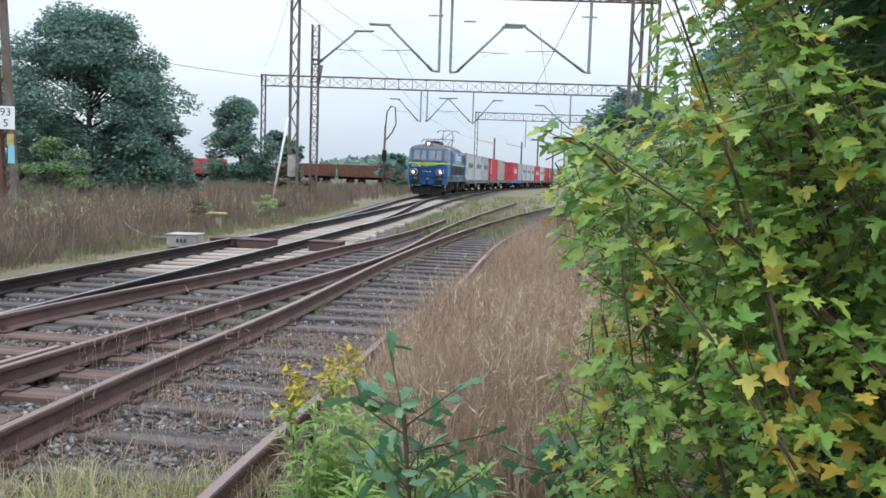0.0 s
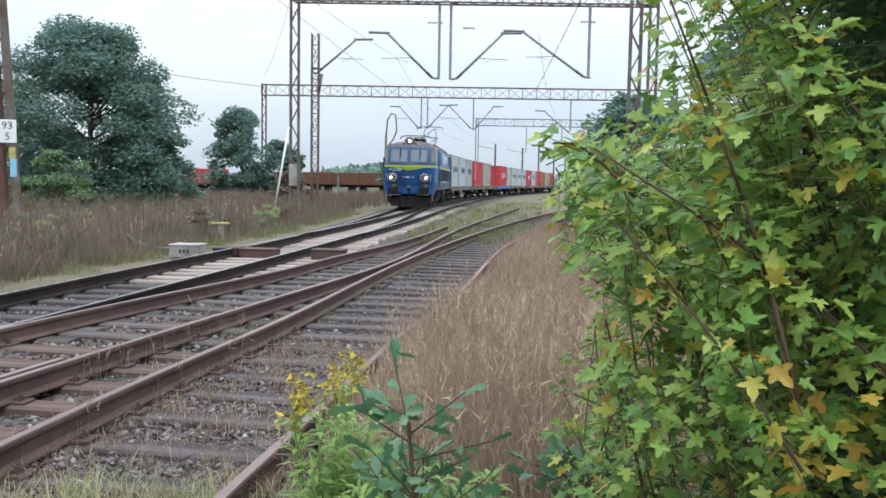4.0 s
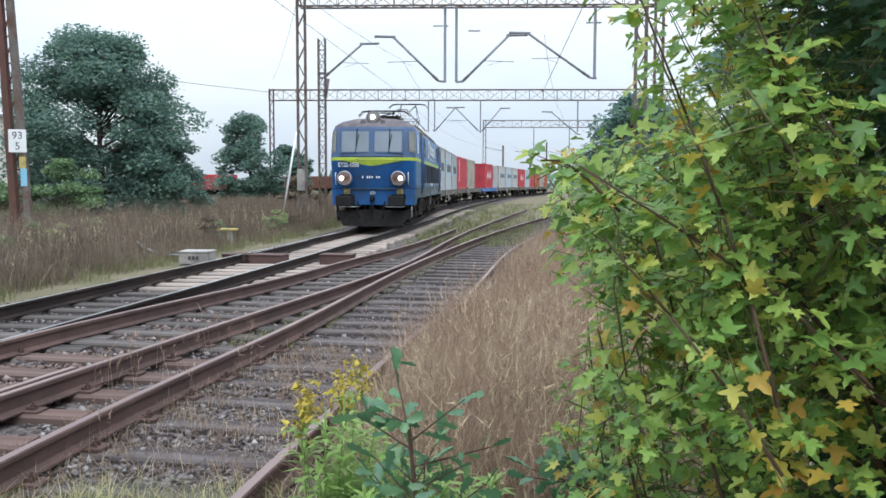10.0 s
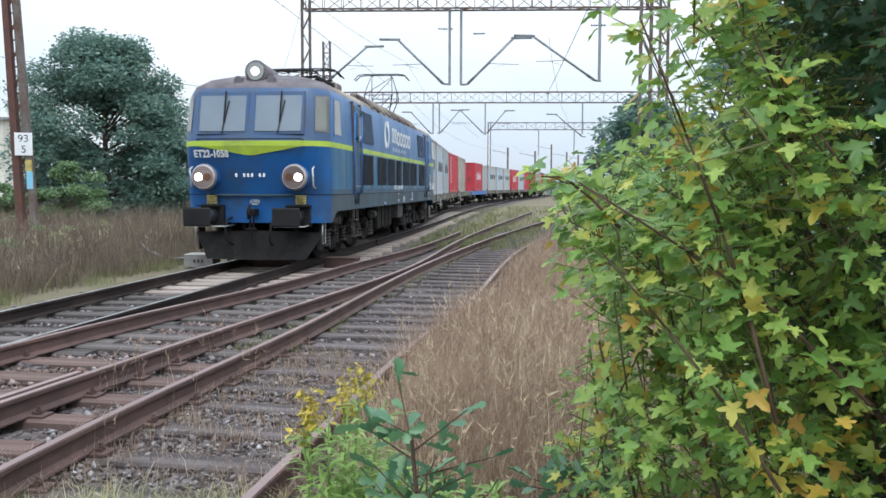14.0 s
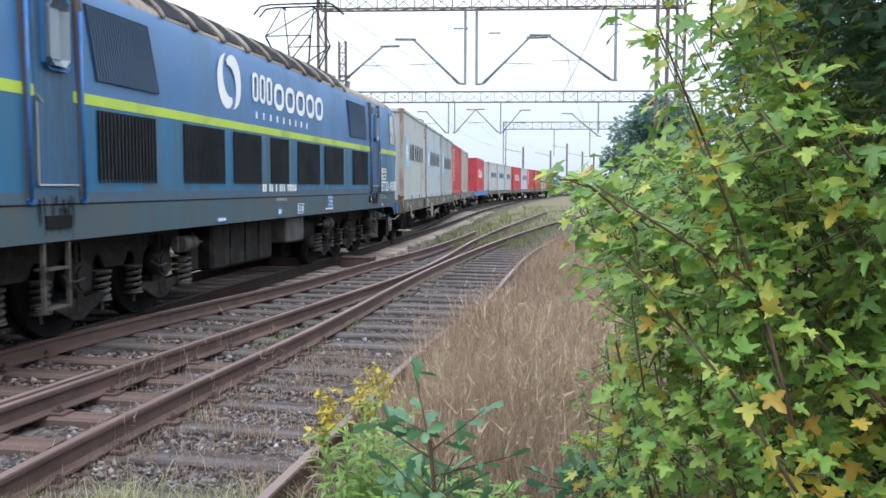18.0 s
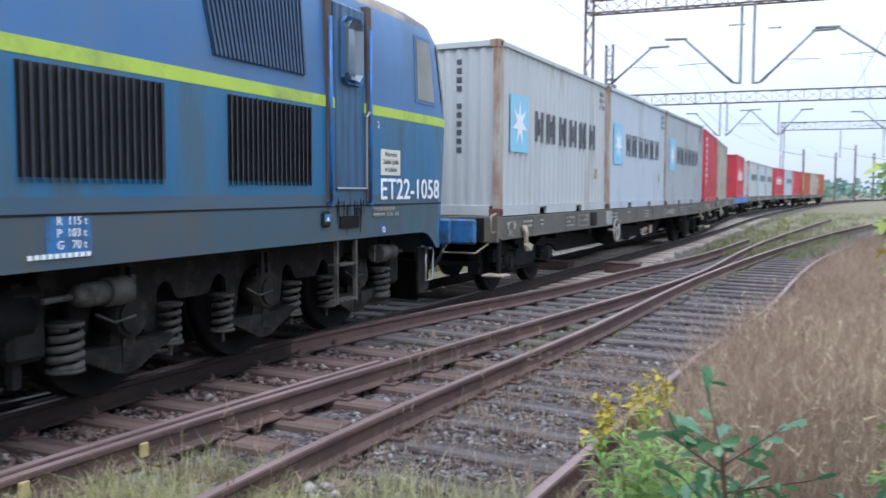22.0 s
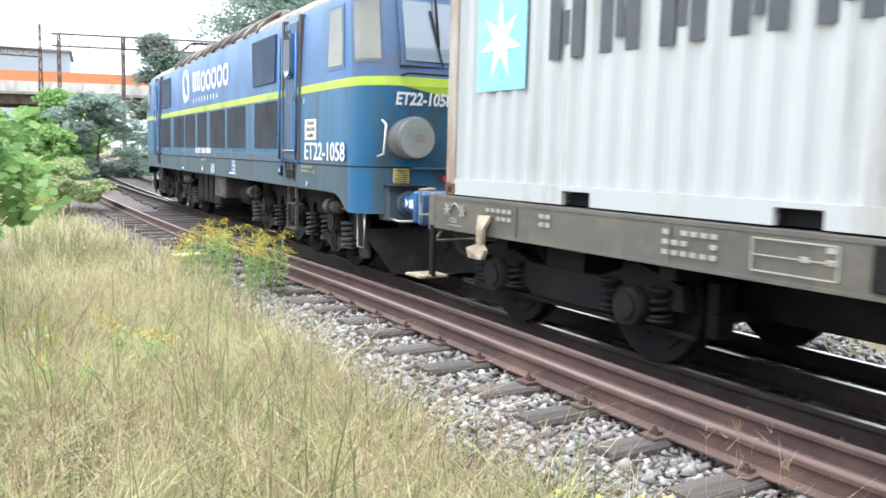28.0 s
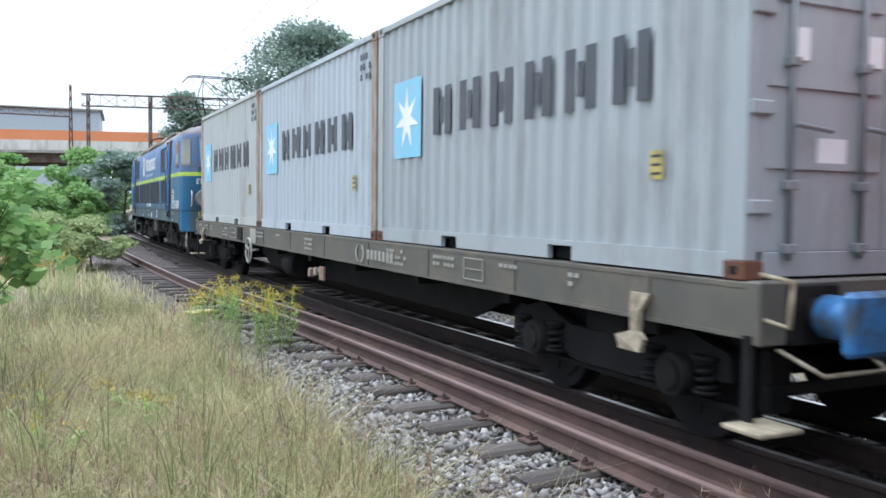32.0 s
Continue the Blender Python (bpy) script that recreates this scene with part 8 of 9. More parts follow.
def train_motion():
    step = 0.4
    times = [i * step for i in range(int(32 / step) + 1)]
    heads = {t: float(np.interp(float(lead(t)), LINE_Y, LINE_S)) - S0 for t in times}
    back = -TRAIN[0][1]
    for thing, length, half, loads in TRAIN:
        mid = back + length / 2 + (0.15 if thing is not LOCO else 0.0)
        rows, rows2 = [], {id(l): [] for l, _ in loads}
        for t in times:
            s = heads[t] + mid
            a, b = on_line(s - half), on_line(s + half)
            d = a - b
            m = Matrix.Translation((a + b) / 2) @ Matrix.Rotation(math.atan2(d.y, d.x), 4, "Z")
            rows.append((t, m))
            for l, x in loads:
                rows2[id(l)].append((t, m @ Matrix.Translation((x, 0, 1.17))))
        walk(thing, rows)
        for l, _ in loads:
            walk(l, rows2[id(l)])
        back += length
    step = 0.1
    for ob, r in WHEELS:
        rows = []
        x = ob.matrix_basis.translation.x
        for i in range(int(32 / 0.15) + 1):
            t = i * 0.15
            s = float(np.interp(float(lead(t)), LINE_Y, LINE_S))
            rows.append((t, pose(x, 0, r, 0, math.degrees(-s / r) % 360.0)))
        walk(ob, rows)


# ---- plants ----
def frames(direction, rng, n):
    """Random upright frames about given directions: side, ahead, normal."""
    d = direction / np.linalg.norm(direction, axis=1, keepdims=True)
    r = rng.normal(0, 1, (n, 3))
    s = np.cross(d, r)
    s /= np.linalg.norm(s, axis=1, keepdims=True)
    return s, d, np.cross(s, d)


MAPLE_HALF = [(0.0, 0.0), (0.15, -0.09), (0.36, -0.06), (0.34, 0.08), (0.27, 0.15), (0.50, 0.30), (0.58, 0.46), (0.42, 0.50), (0.25, 0.46), (0.19, 0.60), (0.20, 0.78), (0.10, 0.90)]
OAK_HALF = [(0.0, 0.0), (0.05, 0.12), (0.14, 0.22), (0.10, 0.32), (0.22, 0.46), (0.15, 0.56), (0.26, 0.74), (0.18, 0.84), (0.16, 1.0)]


def leaf_shape(half):
    """A leaf from half of its outline: points in a plane, and triangles as a fan about its middle rib."""
    o = half + [(0.0, 1.0)] + [(-x, y) for x, y in reversed(half[1:])]
    v = np.array([(0.0, 0.36)] + o)
    k = len(o)
    t = np.array([(0, 1 + i, 1 + (i + 1) % k) for i in range(k)])
    return v, t


def sky_frames(direction, outward, rng, n):
    """Frames of leaves held out from their twigs with the upper face towards the light: side, ahead, normal."""
    nn = np.array([0, 0, 1.0]) + outward * 0.42 + rng.normal(0, 0.36, (n, 3))
    nn /= np.linalg.norm(nn, axis=1, keepdims=True)
    d = direction - nn * np.sum(direction * nn, axis=1, keepdims=True)
    d /= np.linalg.norm(d, axis=1, keepdims=True) + 1e-9
    return np.cross(d, nn), d, nn


def leaves_np(half, pos, direction, size, rng, curl=0.25, outward=None):
    v2, t = leaf_shape(half)
    n, k = len(pos), len(v2)
    s, d, nn = frames(direction, rng, n) if outward is None else sky_frames(direction, outward, rng, n)
    flip = np.where(nn[:, 2:] < 0, -1.0, 1.0)
    s, nn = s * flip, nn * flip
    u, w = v2[None, :, 0], v2[None, :, 1]
    c = rng.uniform(-0.1, 1, (n, 1)) * curl
    lift = -c * (w ** 2) * 0.6 + np.abs(u) * rng.uniform(-0.1, 0.55, (n, 1)) + 0.02 * rng.normal(0, 1, (n, k))
    p = pos[:, None] + size[:, None, None] * (s[:, None] * u[..., None] + d[:, None] * w[..., None] + nn[:, None] * lift[..., None])
    return p.reshape(-1, 3), (t[None] + (np.arange(n) * k)[:, None, None]).reshape(-1, 3)


def blades(name, xy, height, width, lean, mat, seed, label, category="grass", z=-0.08, bend=0.5):
    """Grass blades of three triangles each, bent over at the tip."""
    rng = np.random.default_rng(seed)
    n = len(xy)
    a, b = rng.uniform(0, 2 * np.pi, n), rng.uniform(0, 2 * np.pi, n)
    tuft = 0.72 + 0.28 * np.sin(xy[:, 0] * 5.1 + 1.7 * np.sin(xy[:, 1] * 3.3)) * np.cos(xy[:, 1] * 4.3 + xy[:, 0])
    h = height * rng.uniform(0.55, 1.25, n) * (0.55 + 0.6 * tuft)
    w = width * rng.uniform(0.7, 1.4, n)
    side = np.stack([np.cos(a), np.sin(a), 0 * a], -1) * w[:, None] / 2
    l = lean * rng.normal(0, 1, n)
    tilt = np.stack([np.cos(b), np.sin(b), 0 * b], -1)
    root = np.column_stack([xy, np.full(n, z)])
    mid = root + tilt * (l * h * 0.45)[:, None] + np.array([0, 0, 1]) * (h * 0.55)[:, None]
    tip = root + tilt * ((l * (1 + bend) + bend * 0.25) * h)[:, None] + np.array([0, 0, 1]) * (h * (1 - 0.12 * bend))[:, None]
    v = np.stack([root - side, root + side, mid - side * 0.7, mid + side * 0.7, tip], 1).reshape(-1, 3)
    t = np.array([(0, 1, 3), (0, 3, 2), (2, 3, 4)])[None] + (np.arange(n) * 5)[:, None, None]
    return tagged(mesh_np(name, v, t, MAT[mat]), label, category, kind="stuff")


def patch(rng, n, left, right, y0, y1, bias=1.0, clump=0.0, per=12):
    """Plan points between two lines, drawn together into tufts."""
    k = max(1, n // per)
    y = y0 + (y1 - y0) * rng.uniform(0, 1, k) ** bias
    a, b = left(y), right(y)
    x = a + (b - a) * rng.uniform(0, 1, k)
    xy = np.repeat(np.stack([x, y], -1), per, 0)
    return xy + rng.normal(0, clump, xy.shape) if clump else xy


def seeds(name, xy, height, mat, seed, label, z=-0.08):
    """Tall thin stalks with a loose seed head of short hairs."""
    rng = np.random.default_rng(seed)
    n = len(xy)
    h = height * rng.uniform(0.6, 1.15, n)
    lean = rng.normal(0, 0.14, (n, 2)) * h[:, None]
    root = np.column_stack([xy, np.full(n, z)])
    tip = root + np.column_stack([lean, h])
    a = rng.uniform(0, np.pi, n)
    sd = np.stack([np.cos(a), np.sin(a), 0 * a], -1) * 0.0022
    V, T, c = [root - sd, root + sd, tip], [np.stack([np.arange(n), np.arange(n) + n, np.arange(n) + 2 * n], -1)], 3 * n
    for k in range(7):
        f = rng.uniform(0.72, 1.0, n)[:, None]
        p = root + (tip - root) * f
        q = p + rng.normal(0, 0.035, (n, 3)) + np.array([0, 0, 0.05])
        e = rng.normal(0, 0.004, (n, 3))
        V += [p, p + e, q]
        T.append(np.stack([np.arange(n) + c, np.arange(n) + c + n, np.arange(n) + c + 2 * n], -1))
        c += 3 * n
    return tagged(mesh_np(name, np.concatenate(V), np.concatenate(T), MAT[mat]), label, "grass", kind="stuff")


prng = np.random.default_rng(21)
# dry tall grass between the siding and the bush
blades("dry_grass", patch(prng, 32000, lambda y: R6(y) + 0.30 + 0.25 * np.clip(6 - y, 0, 2) / 2, lambda y: 0.75 + 0.14 * y, 3.9, 10, 1.1, 0.13, 60), 0.60, 0.0055, 0.36, "dry", 31, "tall dry red-brown grass beside the siding", bend=0.5)
blades("dry_grass", patch(prng, 22000, lambda y: R6(y) + 0.2, lambda y: 1.3 + 0.12 * y, 9, 30, 1.3, 0.08, 14), 0.55, 0.009, 0.25, "dry", 32, "dry brown grass farther along the siding", bend=0.6)
seeds("seed_stalks", patch(prng, 1300, lambda y: R6(y) + 0.45, lambda y: 0.7 + 0.14 * y, 3.6, 14, 1.0, 0.06, 3), 0.85, "dry", 33, "straw-coloured seed stalks above the dry grass")
blades("track_weeds", patch(prng, 7000, lambda y: R5(y) - 0.4, lambda y: R6(y) - 0.15, 1.2, 9, 1.5, 0.07, 16), 0.15, 0.005, 0.5, "dry", 34, "short withered weeds between the siding rails", bend=0.9)
blades("track_weeds", patch(prng, 13000, lambda y: R5(y) - 1.1, lambda y: R6(y) + 0.9, 0.6, 4.5, 1.0, 0.07, 26), 0.24, 0.005, 0.5, "meadow", 68, "pale grass over the end of the siding", bend=0.8)
blades("track_weeds", patch(prng, 4000, lambda y: R5(y) - 1.0, lambda y: R6(y) + 0.9, 0.8, 4.6, 1.0, 0.07, 26), 0.18, 0.006, 0.5, "green_grass", 69, "green weeds over the end of the siding", bend=0.8)
blades("meadow_grass", patch(prng, 9000, lambda y: -2.4 + 0 * y, lambda y: 5.5 + 0 * y, 0.7, -1.4, 1.0, 0.10, 26), 0.16, 0.006, 0.6, "meadow", 70, "short trodden grass round the stand", bend=0.9)
blades("track_weeds", patch(prng, 6500, lambda y: R5(y) - 0.8, lambda y: R6(y) + 0.2, 1.6, 4.0, 1.0, 0.06, 16), 0.20, 0.005, 0.5, "meadow", 35, "low mixed grass at the end of the siding", bend=0.9)
blades("track_weeds", patch(prng, 3000, lambda y: R4(y) + 0.15, lambda y: R5(y) + 0.0, 9, 32, 1.4, 0.12, 16), 0.14, 0.010, 0.5, "green_grass", 36, "green weeds between the diverging tracks", bend=0.9)
blades("track_weeds", patch(prng, 5500, lambda y: M_NEAR(y) + 1.1 + 0 * y, lambda y: R4(y) + 2.2, 24, 75, 1.4, 0.2, 14), 0.28, 0.02, 0.4, "green_grass", 37, "green and dry weeds between the far tracks")
seeds("seed_stalks", patch(prng, 170, lambda y: R4(y) + 0.1, lambda y: R5(np.maximum(y, 1.0)) + 0.3, -4, 9, 1.0, 0.05, 2), 0.42, "dry", 38, "thin pale stalks along the rusty rail", -0.04)
seeds("straw_stalks", patch(prng, 900, lambda y: R6(y) + 0.5, lambda y: 0.6 + 0.14 * y, 3.2, 9, 1.0, 0.05, 3), 0.72, "straw", 46, "pale straw stalks leaning over the dry grass")
# weeds on the far side of the main track
blades("green_verge", patch(prng, 11000, lambda y: M_FAR(y) - 3.4, lambda y: M_FAR(y) - 1.5, 9, 45, 1.3, 0.14, 26), 0.24, 0.009, 0.45, "green_grass", 41, "green tufts along the edge of the ballast")
blades("brown_verge", patch(prng, 16000, lambda y: M_FAR(y) - 4.2, lambda y: M_FAR(y) - 1.8, 9, 45, 1.3, 0.14, 26), 0.42, 0.010, 0.45, "weed", 49, "withered tufts along the edge of the ballast")
blades("brown_weeds", patch(prng, 40000, lambda y: -10 - 0.55 * y, lambda y: M_FAR(y) - 2.6, 12, 48, 1.2, 0.32, 40), 0.68, 0.014, 0.60, "weed", 42, "waist-high purple-brown weeds in the field")
blades("brown_weeds", patch(prng, 26000, lambda y: -20 - 0.35 * y, lambda y: M_FAR(y) - 2.4, 46, 110, 1.2, 0.4, 16), 0.85, 0.035, 0.2, "weed", 43, "far brown weeds before the trees")
blades("green_verge", patch(prng, 7000, lambda y: -30 + 0 * y, lambda y: M_FAR(y) - 3.0, 12, 40, 1.2, 0.3, 16), 0.45, 0.016, 0.3, "green_grass", 44, "green tufts among the brown weeds")
seeds("weed_stalks", patch(prng, 5200, lambda y: -9 - 0.5 * y, lambda y: M_FAR(y) - 2.4, 12, 46, 1.2, 0.35, 5), 1.15, "weed", 47, "thin dark weed stalks with loose heads in the field")
seeds("weed_stalks", patch(prng, 1500, lambda y: -9 - 0.5 * y, lambda y: M_FAR(y) - 2.0, 12, 40, 1.2, 0.35, 4), 0.95, "straw", 48, "pale dry stalks among the weeds")
blades("brown_weeds", patch(prng, 9000, lambda y: -9 - 0.5 * y, lambda y: M_FAR(y) - 3.4, 13, 50, 1.1, 0.30, 60), 1.05, 0.018, 0.30, "weed", 45, "taller purple-brown clumps in the field")
blades("tall_weeds", patch(prng, 12000, lambda y: M_FAR(y) - 24, lambda y: M_FAR(y) - 9, 1.5, 16, 1.0, 0.30, 24), 0.95, 0.026, 0.30, "meadow", 59, "waist-high yellowing weeds before the buildings")
blades("tall_weeds", patch(prng, 5000, lambda y: M_FAR(y) - 24, lambda y: M_FAR(y) - 10, 1.0, 16, 1.0, 0.30, 24), 1.05, 0.024, 0.30, "weed", 64, "waist-high withered weeds before the buildings")
blades("rough_grass", patch(prng, 16000, lambda y: M_FAR(y) - 25, lambda y: M_FAR(y) - 8, -26, 2.5, 1.0, 0.30, 24), 0.42, 0.026, 0.30, "fresh_grass", 65, "pale green rough grass before the shed")
# the meadow beside the camera and behind it
blades("meadow_grass", patch(prng, 46000, lambda y: R4(y) + 1.55, lambda y: 1.2 - 0.25 * y, -1.2, -11, 1.1, 0.10, 48), 0.50, 0.0066, 0.75, "meadow", 51, "knee-high yellowing meadow grass", bend=0.7)
blades("meadow_grass", patch(prng, 26000, lambda y: R4(np.clip(y, -44, 0)) + 1.0, lambda y: 5.0 - 0.3 * y, -10, -44, 1.2, 0.14, 16), 0.42, 0.014, 0.5, "meadow", 52, "yellowing meadow grass along the track")
blades("meadow_grass", patch(prng, 9000, lambda y: R4(y) + 1.3, lambda y: R4(y) + 4.5, -3.5, 1.2, 1.0, 0.06, 14), 0.22, 0.005, 0.5, "meadow", 53, "short thin grass on the stones", bend=0.9)
blades("meadow_green", patch(prng, 16000, lambda y: R4(y) + 1.6, lambda y: 3 - 0.4 * y, -2, -16, 1.1, 0.12, 60), 0.46, 0.008, 0.45, "green_grass", 54, "green blades mixed into the meadow")
blades("dry_grass", patch(prng, 16000, lambda y: R4(y) + 1.5, lambda y: 1.2 - 0.25 * y, -1.2, -12, 1.0, 0.10, 40), 0.44, 0.0055, 0.75, "dry", 58, "brown dry grass among the meadow", bend=0.8)
blades("meadow_weeds", patch(prng, 2600, lambda y: R4(y) + 1.7, lambda y: 1.0 - 0.3 * y, -2.4, -15, 1.0, 0.09, 26), 0.72, 0.011, 0.4, "green_grass", 62, "taller green weeds in the meadow")
blades("meadow_weeds", patch(prng, 2200, lambda y: R4(y) + 1.6, lambda y: 1.0 - 0.3 * y, -2.2, -15, 1.0, 0.10, 22), 0.66, 0.008, 0.5, "weed", 63, "withered brown weeds in the meadow")
seeds("seed_stalks", patch(prng, 2600, lambda y: R4(y) + 1.5, lambda y: 1.0 - 0.3 * y, -2, -14, 1.1, 0.08, 3), 0.62, "dry", 55, "pale seed stalks in the meadow")
blades("far_side_grass", patch(prng, 32000, lambda y: M_FAR(y) - 14, lambda y: M_FAR(y) - 1.7, -30, 3, 1.0, 0.2, 16), 0.34, 0.018, 0.35, "fresh_grass", 56, "rough grass beyond the main track")
blades("far_side_grass", patch(prng, 18000, lambda y: M_FAR(y) - 20, lambda y: M_FAR(y) - 1.9, -30, 3, 1.0, 0.25, 16), 0.50, 0.018, 0.3, "meadow", 57, "tall pale grass beyond the main track")
blades("far_side_weeds", patch(prng, 15000, lambda y: M_FAR(y) - 14, lambda y: M_FAR(y) - 1.9, 3, 15, 1.0, 0.16, 22), 0.50, 0.012, 0.4, "weed", 66, "rough brown weeds beyond the main track")
blades("far_side_weeds", patch(prng, 6000, lambda y: M_FAR(y) - 14, lambda y: M_FAR(y) - 1.8, 3, 15, 1.0, 0.16, 22), 0.34, 0.011, 0.4, "green_grass", 67, "low green weeds beyond the main track")


def crown_points(rng, n, height, radii, lumps, low):
    """Leaf positions gathered in flat sprays on and in an uneven crown, each spray thickest at its upper rim."""
    h = low + (1 - low) * rng.uniform(0, 1, lumps) ** 0.85
    f = (h - low) / (1 - low)
    prof = np.interp(f, [0, 0.15, 0.4, 0.65, 0.85, 1.0], [0.85, 0.98, 1.0, 0.90, 0.66, 0.22])
    a = rng.uniform(0, 2 * np.pi, lumps)
    r = prof * np.sqrt(rng.uniform(0.06, 1.0, lumps)) * rng.uniform(0.82, 1.08, lumps)
    c = np.stack([radii[0] * r * np.cos(a), radii[1] * r * np.sin(a), h * height * 0.93], -1)
    k = rng.integers(0, lumps, n)
    spread = np.array(radii) * rng.uniform(0.11, 0.22, (lumps, 1)) * np.array([1.15, 1.15, 0.62])
    q = rng.normal(0, 1, (n, 3))
    q /= np.linalg.norm(q, axis=1, keepdims=True)
    q *= rng.uniform(0.15, 1.0, (n, 1)) ** 0.45 * rng.uniform(0.9, 1.25, (n, 1))
    droop = -0.10 * (q[:, 0] ** 2 + q[:, 1] ** 2) * radii[2] * 0.5
    pos = c[k] + q * spread[k] * 1.35
    pos[:, 2] += droop
    return pos, c


def tree(name, x, y, height, radii, n, size, mat, seed, label, trunk=0.22, low=0.05, lumps=46):
    rng = np.random.default_rng(seed)
    th = empty(name, pose(x, y, -0.1), label=label, category="bush" if height < 4 else "tree")
    pos, lump = crown_points(rng, n, height, radii, lumps, low)
    pos[:, 2] = np.clip(np.abs(pos[:, 2]), 0.0, height)
    a = rng.uniform(0, 2 * np.pi, n)
    d = np.stack([np.cos(a), np.sin(a), rng.uniform(-0.6, 0.5, n)], -1)
    s, d, nn = frames(d, rng, n)
    sz = size * rng.uniform(0.6, 1.4, (n, 1))
    v = np.stack([pos, pos + d * sz * 0.5 + s * sz * 0.30, pos + d * sz, pos + d * sz * 0.5 - s * sz * 0.30], 1).reshape(-1, 3)
    t = np.array([(0, 1, 2), (0, 2, 3)])[None] + (np.arange(n) * 4)[:, None, None]
    mesh_np("crown", v, t, MAT[mat], th)
    bm = bmesh.new()
    p = [Vector((0, 0, -0.1)), Vector((0.05, 0.04, height * 0.25)), Vector((-0.05, 0.05, height * 0.5)), Vector((0.1 * radii[0], 0, height * 0.78))]
    for i in range(3):
        cyl(bm, p[i], p[i + 1], trunk * (1 - 0.28 * i), 9, trunk * (0.72 - 0.28 * i))
    part("trunk", bm, MAT["bark"], th)
    bm = bmesh.new()
    for i in range(min(lumps, 30)):
        e = Vector(lump[i])
        b = Vector((0, 0.04, min(e.z * 0.7, height * 0.7)))
        m = b + (e - b) * 0.5 + Vector((0, 0, 0.04 * height * rng.uniform(-0.5, 1)))
        cyl(bm, b, m, trunk * 0.26, 6, trunk * 0.16)
        cyl(bm, m, e, trunk * 0.16, 5, trunk * 0.05)
    tagged(part("limb", bm, MAT["bark"], th), kind="stuff")
    return th


tree("locust_tree", -18.0, 41.0, 9.3, (4.3, 3.6, 4.2), 84000, 0.17, "leaf_tree", 61, "broad blue-green tree with layered feathery foliage", 0.22, 0.05, 130)
tree("locust_tree", -14.9, 40.5, 4.6, (2.1, 1.8, 2.2), 22000, 0.16, "leaf_tree", 62, "low blue-green growth beside the broad tree", 0.12, 0.03, 50)
tree("young_tree", -17.6, 36.5, 2.9, (1.6, 1.3, 1.5), 12000, 0.13, "leaf_mid", 63, "dull green young growth under the tree", 0.06, 0.03, 30)
tree("young_tree", -20.8, 36.0, 2.2, (1.8, 1.4, 1.2), 6000, 0.15, "leaf_mid", 64, "low green bush at the edge of the field", 0.05, 0.03, 26)
tree("roadside_tree", -21.4, 82, 8.8, (3.4, 3.0, 4.0), 20000, 0.27, "leaf_tree", 65, "rounded grey-green tree beyond the weeds", 0.2, 0.05, 60)
tree("roadside_tree", -18.0, 84, 6.0, (2.2, 2.0, 2.6), 5000, 0.36, "leaf_tree", 66, "smaller grey-green tree beyond the weeds", 0.15, 0.05, 30)
tree("shrub", -12.6, 62, 2.4, (1.7, 1.4, 1.2), 3500, 0.2, "weed", 67, "brownish shrub in the weeds", 0.05, 0.02, 20)
tree("shrub", -7.4, 95, 4.2, (1.9, 1.6, 2.2), 3000, 0.3, "leaf_tree", 68, "green shrub beside the signal", 0.08, 0.02, 20)
tree("trackside_tree", 7.0, 37, 6.0, (2.4, 2.4, 2.9), 16000, 0.19, "leaf_tree", 69, "dense green tree beside the siding", 0.14, 0.02, 60)
tree("trackside_shrub", 4.6, 24, 2.7, (1.5, 2.4, 1.5), 9000, 0.14, "leaf_light", 70, "leafy green shrub beside the siding", 0.06, 0.02, 40)
tree("trackside_shrub", 3.0, 13.5, 2.1, (1.2, 2.2, 1.2), 9000, 0.10, "leaf_light", 71, "leafy green shrub near the dry grass", 0.05, 0.02, 40)
tree("trackside_tree", 9.5, 28, 7.5, (3.0, 3.5, 3.6), 14000, 0.22, "leaf_tree", 72, "dark green tree behind the maple bush", 0.16, 0.02, 60)
tree("bridge_tree", -19.0, -42, 11.8, (4.6, 3.8, 4.2), 46000, 0.18, "leaf_hazed", 73, "tall grey-green tree behind the train", 0.26, 0.34, 100)
tree("bridge_tree", -26.5, -46, 9.5, (3.6, 3.2, 3.4), 9000, 0.32, "leaf_hazed", 74, "tall tree behind the containers", 0.22, 0.1, 50)
tree("bridge_tree", -18.4, -64, 10.4, (4.0, 3.4, 3.8), 18000, 0.28, "leaf_hazed", 75, "tree beside the road bridge", 0.2, 0.08, 44)
tree("embankment_shrub", -10.4, -57, 5.4, (3.0, 3.0, 2.6), 11000, 0.27, "leaf_light", 76, "green shrubs on the embankment", 0.08, 0.02, 44)
tree("embankment_shrub", -4.6, -50, 4.6, (3.0, 2.8, 2.2), 11000, 0.24, "leaf_light", 77, "green shrubs at the edge of the meadow", 0.07, 0.02, 44)
tree("embankment_shrub", -5.0, -26.0, 1.55, (1.0, 1.8, 0.8), 9000, 0.10, "leaf_pale", 84, "low fluffy yellow-green growth beside the track", 0.03, 0.02, 40)
tree("embankment_shrub", -3.4, -25.0, 1.7, (1.2, 1.8, 0.9), 8000, 0.11, "leaf_pale", 78, "low pale green growth in the meadow", 0.03, 0.02, 40)
tree("embankment_shrub", -6.55, -36.5, 2.75, (0.85, 1.2, 1.2), 7000, 0.16, "leaf_light", 85, "green shrub beside the curve of the track", 0.05, 0.02, 36)
tree("embankment_shrub", -4.6, -38.0, 3.4, (1.5, 1.6, 1.5), 7000, 0.19, "leaf_light", 87, "green shrubs behind the meadow", 0.06, 0.02, 36)
